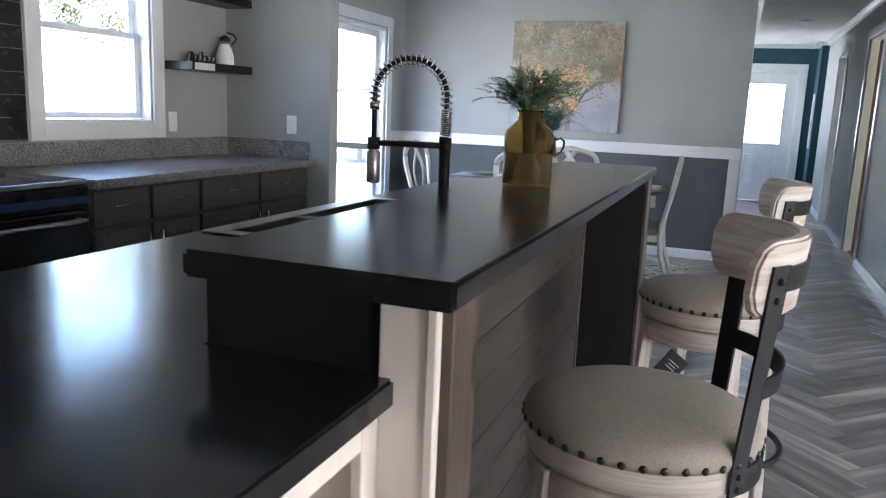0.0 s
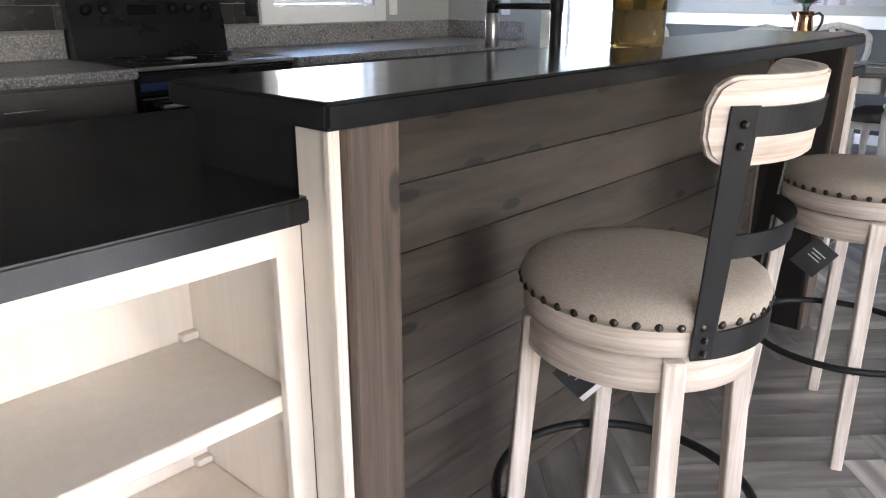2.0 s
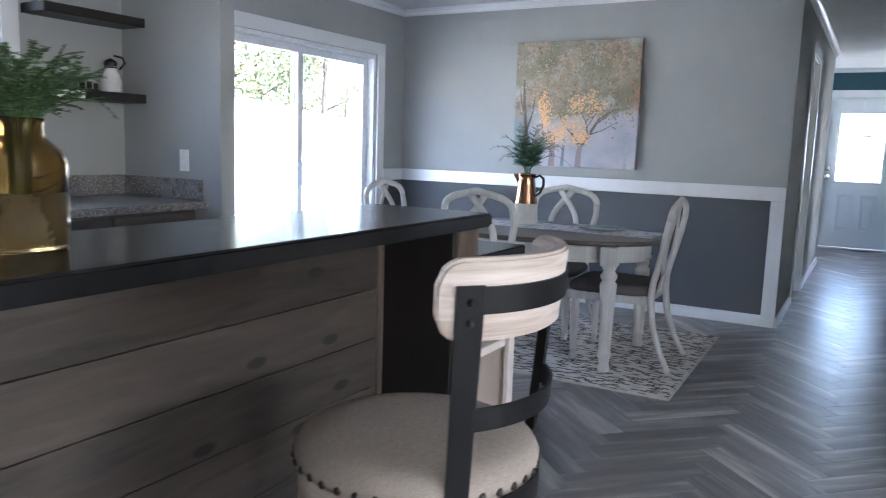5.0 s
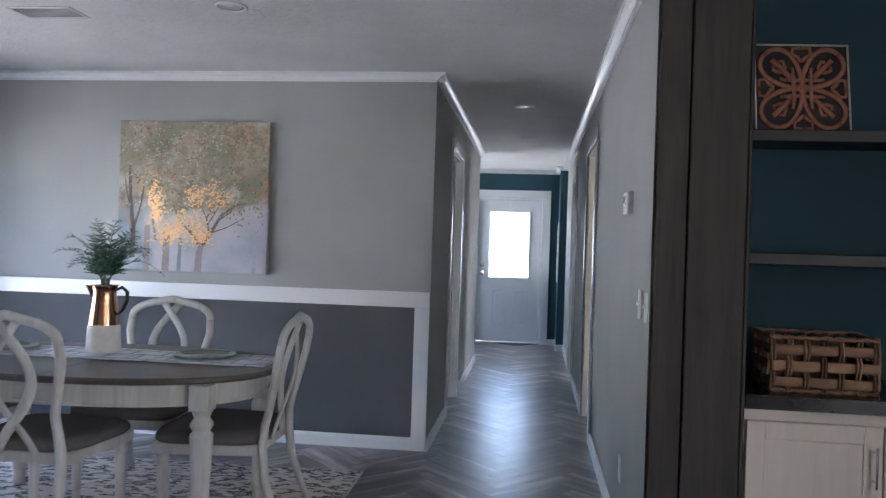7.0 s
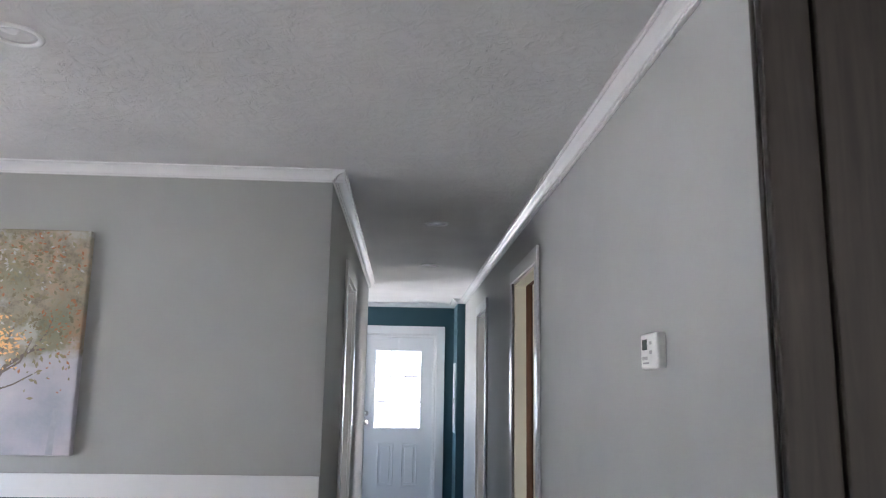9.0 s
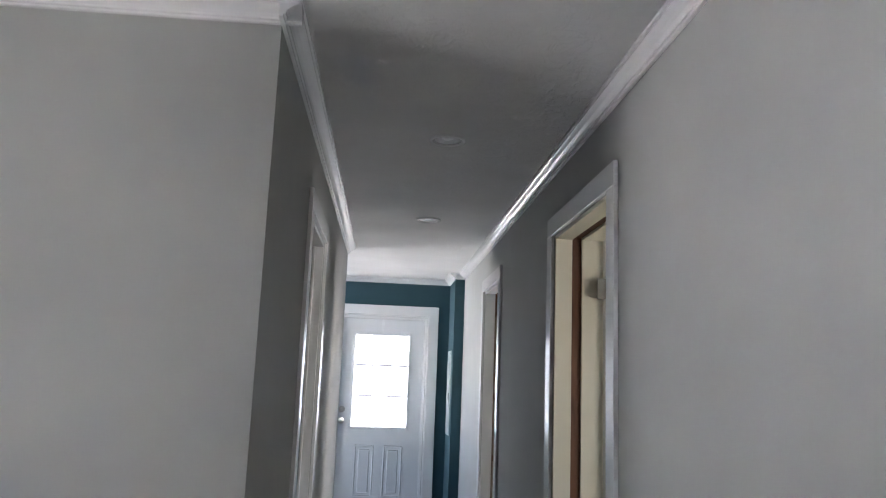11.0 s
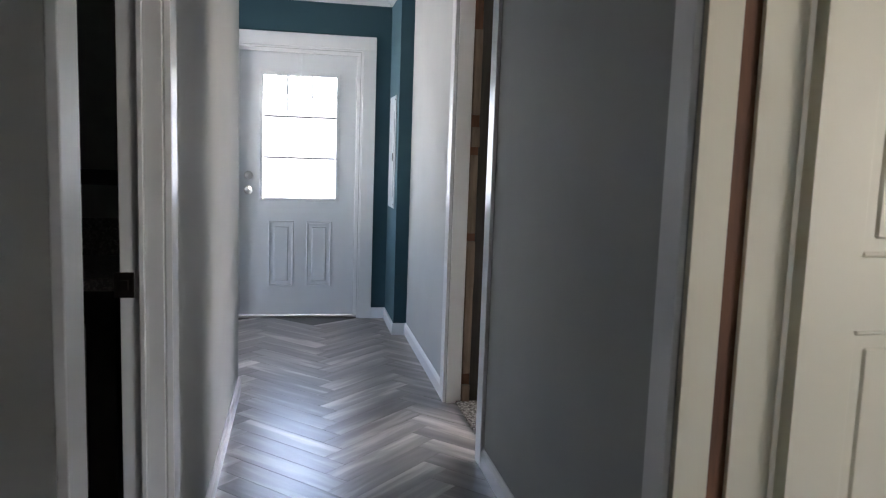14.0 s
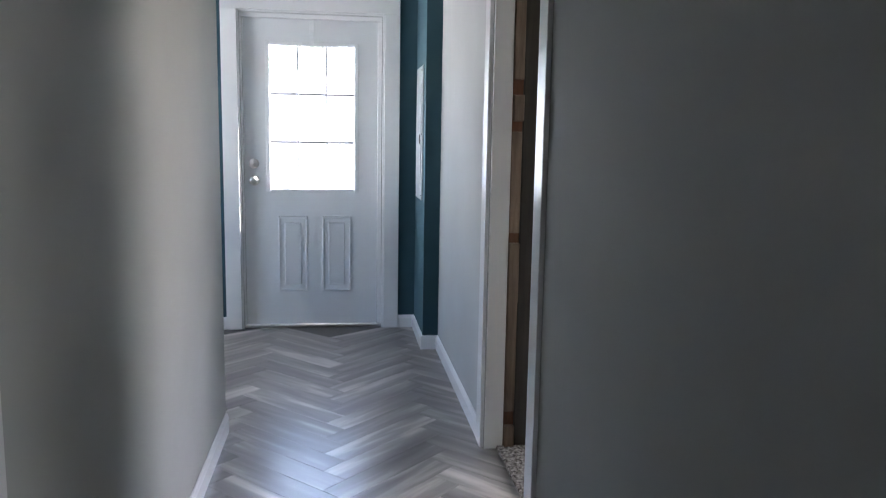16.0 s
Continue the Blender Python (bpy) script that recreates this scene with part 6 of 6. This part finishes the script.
# side room on the left: dark vanity with a granite-look top
van = thing("vanity_cabinet", "dark vanity cabinet in the unlit side room", "cabinet", pose(-0.75, 9.62, 0))
part("body", boxes((-0.9, 0.65, 0.0, 0.55, 0.0, 0.81)), ESPRESSO, van)
part("top", boxes((-0.92, 0.67, -0.03, 0.57, 0.812, 0.852), bevel=0.004), LAM_GREY, van, "grey granite-look top")
part("splash", boxes((-0.92, 0.67, 0.55, 0.57, 0.853, 1.0)), LAM_GREY, van)
for x in (-0.6, -0.1, 0.36):
    bm = frame_bars(bmesh.new(), x - 0.2, x + 0.2, 0.12, 0.70, 0.055, -0.02, -0.001)
    box(bm, x - 0.15, x + 0.15, -0.012, -0.001, 0.17, 0.65)
    dd = part("door", bm, ESPRESSO, van)
    part("handle", tube(bmesh.new(), [(x - 0.06, -0.04, 0.62), (x + 0.06, -0.04, 0.62)], 0.004, 8), CHROME, dd)
structure("wall_vanity", boxes((-2.3, HL - 0.1, 10.2, 10.3, 0, H)), GREY_WALL, "wall behind the vanity", "wall")
mir = thing("wall_mirror", "dark framed mirror over the vanity", "mirror", pose(-0.75, 10.2, 0))
part("frame", frame_bars(bmesh.new(), -0.8, 0.6, 1.13, 2.0, 0.06, -0.03, -0.001), ESPRESSO, mir)
part("glass", boxes((-0.75, 0.55, -0.012, -0.004, 1.18, 1.95)), metal("mirror_silver", (0.8, 0.8, 0.8), 0.03), mir)

# carpet past the right doors
cp = Mat("speckled_carpet", 1.0, 0.0, 0.1)
cp.colour(cp.ramp(cp.noise(90, 5, 0.7), [(0.36, (0.10, 0.085, 0.075)), (0.5, (0.30, 0.27, 0.25)), (0.64, (0.55, 0.52, 0.49))])).bump(cp.noise(130, 4), 1.0, 0.008)
structure("carpet", boxes((HR + 0.115, 4.2, YT + 0.1, 9.2, -0.004, 0.012), (HR + 0.115, 4.2, 9.3, YE, -0.004, 0.012)), cp.m, "speckled grey-brown bedroom carpet", "carpet")

# ---- dark casing and built-in niche ----
structure("post_narrow_board", boxes((HR - 0.003, HR + 0.103, YN - 0.004, YN + 0.019, 0, H - 0.001), (HR - 0.009, HR - 0.001, YN + 0.020, YN + 0.034, 0, H - 0.08), bevel=0.003), DARK_POST, "dark stained wooden casing board", "trim")
structure("post_wide_board", boxes((HR + 0.106, 1.564, YN - 0.016, YN + 0.019, 0, H - 0.001), bevel=0.004), DARK_POST, "wide dark stained wooden casing board", "trim")
structure("post_edge_strip", boxes((1.566, 1.580, YN - 0.010, YN + 0.06, 0, H - 0.001), bevel=0.003), DARK_POST, "narrow dark edge strip of the casing", "trim")
structure("wall_niche_side", boxes((1.486, 1.564, YN + 0.02, YT, 0, H)), TEAL_WALL, "teal side of the niche", "wall")
cab = thing("built_in_cabinet", "whitewashed shaker base cabinet in a teal niche", "cabinet", pose(0, 0, 0))
part("body", boxes((1.582, 3.4, YN + 0.05, YT - 0.002, 0.09, 0.795)), CABINET_WHITE, cab)
part("plinth", boxes((1.582, 3.4, YN + 0.11, YT - 0.002, 0.0, 0.089)), ESPRESSO, cab)
for x0, x1 in ((1.60, 2.05), (2.056, 2.476), (2.49, 2.91), (2.916, 3.336)):
    bm = frame_bars(bmesh.new(), x0, x1, 0.12, 0.755, 0.062, YN + 0.028, YN + 0.049, 0.002)
    box(bm, x0 + 0.06, x1 - 0.06, YN + 0.036, YN + 0.049, 0.18, 0.695)
    dd = part("door", bm, CABINET_WHITE, cab)
    hx = x1 - 0.03 if x0 < 1.8 or 2.48 < x0 < 2.6 else x0 + 0.03
    bm = tube(bmesh.new(), [(hx, YN + 0.0, 0.55), (hx, YN + 0.0, 0.69)], 0.005, 8)
    for zz in (0.57, 0.67):
        tube(bm, [(hx, YN + 0.028, zz), (hx, YN, zz)], 0.004, 6)
    part("handle", bm, CHROME, dd, "brushed bar handle")
counter("niche_countertop", [(1.582, 3.42, YN + 0.012, YT - 0.001)], 0.797, 0.846, LAM_BLACK, "black laminate top of the built-in cabinet")
for z in (1.298, 1.768):
    solid("niche_shelf", boxes((1.566, 3.4, YT - 0.235, YT - 0.001, z, z + 0.045), bevel=0.003), ESPRESSO, "dark wooden floating shelf in a teal niche", "shelf", "", "niche shelves")

# carved tile leaning on the upper shelf
ct = thing("carved_tile", "square terracotta tile with a carved scroll pattern", "wall art", pose(1.865, YT - 0.165, 1.8145, -9, 0, 3) @ Matrix.Scale(1.09, 4))
CLAY = plain("terracotta_relief", (0.36, 0.155, 0.095), 0.6, 0.4, 0.2, 40, 0.3)
part("backing", boxes((-0.162, 0.162, 0.0, 0.016, 0.0, 0.325), bevel=0.003), plain("charcoal_ground", (0.018, 0.016, 0.016), 0.6), ct)
part("edge", frame_bars(bmesh.new(), -0.167, 0.167, -0.004, 0.33, 0.007, -0.002, 0.018, 0.001), plain("pale_tile_edge", (0.55, 0.50, 0.46), 0.6), ct, "pale edge")


def ring2d(cx, cz, pts, w):
    bm = bmesh.new()
    tube(bm, [(cx + x, -0.002, cz + z) for x, z in pts], w, 6, True, (1.0, 1.0))
    for v in bm.verts:
        v.co.y = -0.002 + (v.co.y + 0.002) * 0.35
    return bm


CZ = 0.1625
for k in range(4):
    q = math.pi / 4 + k * math.pi / 2
    def turn2(x, z, q=q):
        return (x * math.cos(q) - z * math.sin(q), x * math.sin(q) + z * math.cos(q))
    petal = []
    for i in range(25):
        t = 2 * math.pi * i / 24
        r = 0.096 + 0.086 * math.cos(t)
        petal.append(turn2(r, 0.056 * math.sin(t) * (1.0 + 0.35 * math.cos(t))))
    part("petal_outline", ring2d(0, CZ, petal, 0.010), CLAY, ct)
    part("palmette", ring2d(0, CZ, [turn2(0.06, 0), turn2(0.10, 0), turn2(0.15, 0)], 0.011), CLAY, ct)
    for s in (-1, 1):
        part("scroll", ring2d(0, CZ, [turn2(0.085, 0), turn2(0.10, s * 0.016), turn2(0.118, s * 0.024), turn2(0.128, s * 0.012)], 0.008), CLAY, ct)
        part("scroll", ring2d(0, CZ, [turn2(0.055, 0), turn2(0.062, s * 0.02), turn2(0.08, s * 0.03)], 0.007), CLAY, ct)
    q2 = k * math.pi / 2
    ax = lambda r, o: (r * math.cos(q2) - o * math.sin(q2), r * math.sin(q2) + o * math.cos(q2))
    for s in (-1, 1):
        part("edge_scroll", ring2d(0, CZ, [ax(0.152, 0), ax(0.150, s * 0.03), ax(0.128, s * 0.032), ax(0.118, s * 0.014), ax(0.10, 0)], 0.008), CLAY, ct)
for o in (-0.03, 0.0, 0.03):
    part("lattice_bar", boxes((-0.05, 0.05, -0.005, 0.001, CZ + o - 0.007, CZ + o + 0.007), bevel=0.002), CLAY, ct)
    part("lattice_bar", boxes((o - 0.007, o + 0.007, -0.0055, 0.001, CZ - 0.05, CZ + 0.05), bevel=0.002), CLAY, ct)

# woven basket on the niche counter
WICKER = wood("brown_wicker", (0.10, 0.052, 0.03), (0.34, 0.20, 0.12), "x", 0.65, 10, True, 0.6)
bk = thing("wicker_basket", "rectangular brown woven wicker basket", "basket", pose(1.885, YN + 0.235, 0.847, 0, 0, -2))
BW, BD, BH = 0.36, 0.24, 0.195
for y in (-BD / 2, BD / 2):
    for r in range(3):
        z = 0.035 + r * 0.058
        pts = []
        for i in range(25):
            x = -BW / 2 + BW * i / 24
            pts.append((x, y + 0.007 * math.cos(math.pi * (i / 24 * 6 + r)), z))
        part("weaver", tube(bmesh.new(), pts, 0.019, 8, True, (1.0, 0.22)), WICKER, bk)
    for i in range(7):
        x = -BW / 2 + 0.006 + (BW - 0.012) * i / 6
        for dx in (-0.006, 0.006):
            pts = [(x + dx, y + 0.008 * math.cos(math.pi * (i + k * 0.5)) * (1 if k % 2 == 0 else 0.2), 0.004 + k * (BH - 0.008) / 8) for k in range(9)]
            part("stake", tube(bmesh.new(), pts, 0.0048, 6), WICKER, bk)
for x in (-BW / 2, BW / 2):
    for r in range(3):
        z = 0.035 + r * 0.058
        pts = [(x + 0.007 * math.cos(math.pi * (i / 16 * 4 + r)), -BD / 2 + BD * i / 16, z) for i in range(17)]
        part("weaver", tube(bmesh.new(), pts, 0.019, 8, True, (1.0, 0.22)), WICKER, bk)
    for i in range(5):
        y = -BD / 2 + 0.006 + (BD - 0.012) * i / 4
        part("stake", tube(bmesh.new(), [(x, y, 0.004), (x + 0.006, y, 0.1), (x, y, BH - 0.004)], 0.006, 6), WICKER, bk)
for z in (0.006, BH):
    n = 120
    per = []
    for i in range(n + 1):
        u = (i / n) * 2 * (BW + BD)
        if u <= BW:
            p = (-BW / 2 + u, -BD / 2)
        elif u <= BW + BD:
            p = (BW / 2, -BD / 2 + u - BW)
        elif u <= 2 * BW + BD:
            p = (BW / 2 - (u - BW - BD), BD / 2)
        else:
            p = (-BW / 2, BD / 2 - (u - 2 * BW - BD))
        per.append(p)
    for s in (0, math.pi):
        part("twisted_rim", tube(bmesh.new(), [(x + 0.004 * math.cos(i * 0.75 + s), y + 0.004 * math.cos(i * 0.75 + s), z + 0.004 * math.sin(i * 0.75 + s)) for i, (x, y) in enumerate(per)], 0.0055, 6), WICKER, bk)
part("bottom", boxes((-BW / 2 + 0.01, BW / 2 - 0.01, -BD / 2 + 0.01, BD / 2 - 0.01, 0.001, 0.008)), WICKER, bk)

# ---- herringbone floor ----
fm = Mat("grey_oak_vinyl_plank", 0.3, 0.0, 1.0)
fo = fm.node("ShaderNodeCombineXYZ")
fg = fm.node("ShaderNodeNewGeometry").outputs["Random Per Island"]
fr = fm.math("FRACT", fm.math("ADD", fm.random(), fg), 0)
for i_, k_ in enumerate((31.0, 57.0, 0.0)):
    fm.link(fm.math("MULTIPLY", fr, k_), fo.inputs[i_])
uvn = fm.node("ShaderNodeUVMap")
fmap = fm.node("ShaderNodeMapping")
fmap.inputs["Scale"].default_value = (1.0, 9.0, 1.0)
fm.link(uvn.outputs[0], fmap.inputs["Vector"])
fm.link(fo.outputs[0], fmap.inputs["Location"])
fgrain = fm.noise(2.6, 4, 0.5, fmap.outputs[0], 0.3)
fband = fm.noise(0.9, 2, 0.4, fmap.outputs[0], 0.5)
fall = fm.math("ADD", fm.math("MULTIPLY", fgrain, 0.42), fm.math("MULTIPLY", fband, 0.58))
fcol = fm.ramp(fall, [(0.34, (0.095, 0.087, 0.083)), (0.45, (0.15, 0.138, 0.131)), (0.53, (0.215, 0.198, 0.187)), (0.58, (0.33, 0.305, 0.287)), (0.67, (0.46, 0.43, 0.405))])
fh = fm.node("ShaderNodeHueSaturation")
fmr = fm.node("ShaderNodeMapRange", To_Min=0.72, To_Max=1.38)
fm.link(fr, fmr.inputs["Value"])
fm.link(fmr.outputs[0], fh.inputs["Value"])
fm.link(fcol, fh.inputs["Color"])
fm.colour(fh.outputs[0])
fm.roughness(fm.math("ADD", fm.math("MULTIPLY", fgrain, 0.5), fm.math("MULTIPLY", fm.noise(1.7, 4), 0.5)), 0.23, 0.37)
fm.bump(fgrain, 0.10, 0.0010)
FLOOR = fm.m
PL, PW, GAP = 0.590, 0.118, 0.0004
NP = 5
X0 = 0.8625 - 2 * PW / math.sqrt(2)


def plank_mesh():
    """A plank along local x, with a chamfered edge and grain coordinates."""
    L, W, c = PL / 2 - GAP, PW / 2 - GAP, 0.0008
    v = [(-L, -W, -0.006), (L, -W, -0.006), (L, W, -0.006), (-L, W, -0.006), (-L, -W, -c), (L, -W, -c), (L, W, -c), (-L, W, -c), (-L + c, -W + c, 0), (L - c, -W + c, 0), (L - c, W - c, 0), (-L + c, W - c, 0)]
    f = [(8, 9, 10, 11)] + [(4 + i, 4 + (i + 1) % 4, 8 + (i + 1) % 4, 8 + i) for i in range(4)] + [(i, (i + 1) % 4, 4 + (i + 1) % 4, 4 + i) for i in range(4)]
    return v, f


pv, pf = plank_mesh()
pme = bpy.data.meshes.new("floor_plank")
pme.from_pydata(pv, [], pf)
uv = pme.uv_layers.new()
for lp in pme.loops:
    p = pme.vertices[lp.vertex_index].co
    uv.data[lp.index].uv = (p.x, p.y)
pme.materials.append(FLOOR)
floor = structure("floor", boxes((XD - 0.1, XR + 0.1, YB - 0.1, YE + 0.1, -0.15, -0.0065)), plain("floor_bed", (0.10, 0.095, 0.092), 0.6), "grey wood-look herringbone plank floor", "floor")
A_, B_ = Vector((1, 1)) / math.sqrt(2), Vector((-1, 1)) / math.sqrt(2)
rest_v, rest_f, rest_uv, count = [], [], [], 0
for m_ in range(-14, 16):
    for k_ in range(-60, 130):
        a0, b0 = k_ + NP * m_, k_ - NP * m_
        for kind_ in (0, 1):
            if kind_ == 0:
                c = (A_ * (a0 + NP / 2) + B_ * (b0 + 0.5)) * PW
                ang = 45
            else:
                c = (A_ * (a0 + NP + 0.5) + B_ * (b0 - NP / 2 + 1)) * PW
                ang = 135
            c = c + Vector((X0, 0.02))
            if not (XD + 0.06 < c.x < XR and YB < c.y < YE - 0.02):
                continue
            if c.y > YD + 0.4 and not (-2.2 < c.x < HR + 0.30) or (c.x > HR + 0.3 and c.y > YT):
                continue
            if -0.72 < c.x < HR + 0.12 and 2.6 < c.y < 12.7 and not (c.x < HL - 0.12 and c.y > YD + 0.1) and not (c.x < -0.15 and 4.9 < c.y < 6.45) and count < 298:
                piece("plank", pme, floor, pose(c.x, c.y, 0, 0, 0, ang))
                count += 1
                continue
            n = len(rest_v)
            R = Matrix.Rotation(radians(ang), 3, "Z")
            for p in pv:
                w = R @ Vector(p)
                rest_v.append((min(max(w.x + c.x, XD - 0.1), XR + 0.1), min(w.y + c.y, YE + 0.05), w.z))
            for f in pf:
                rest_f.append(tuple(n + i for i in f))
                rest_uv += [(pv[i][0], pv[i][1]) for i in f]
rme = bpy.data.meshes.new("floor_planks")
rme.from_pydata(rest_v, [], rest_f)
uv = rme.uv_layers.new()
for i, q in enumerate(rest_uv):
    uv.data[i].uv = q
rme.materials.append(FLOOR)
rob = new("floor_planks", rme)
rob.parent = floor
tagged(rob, "grey wood-look planks", kind="stuff")
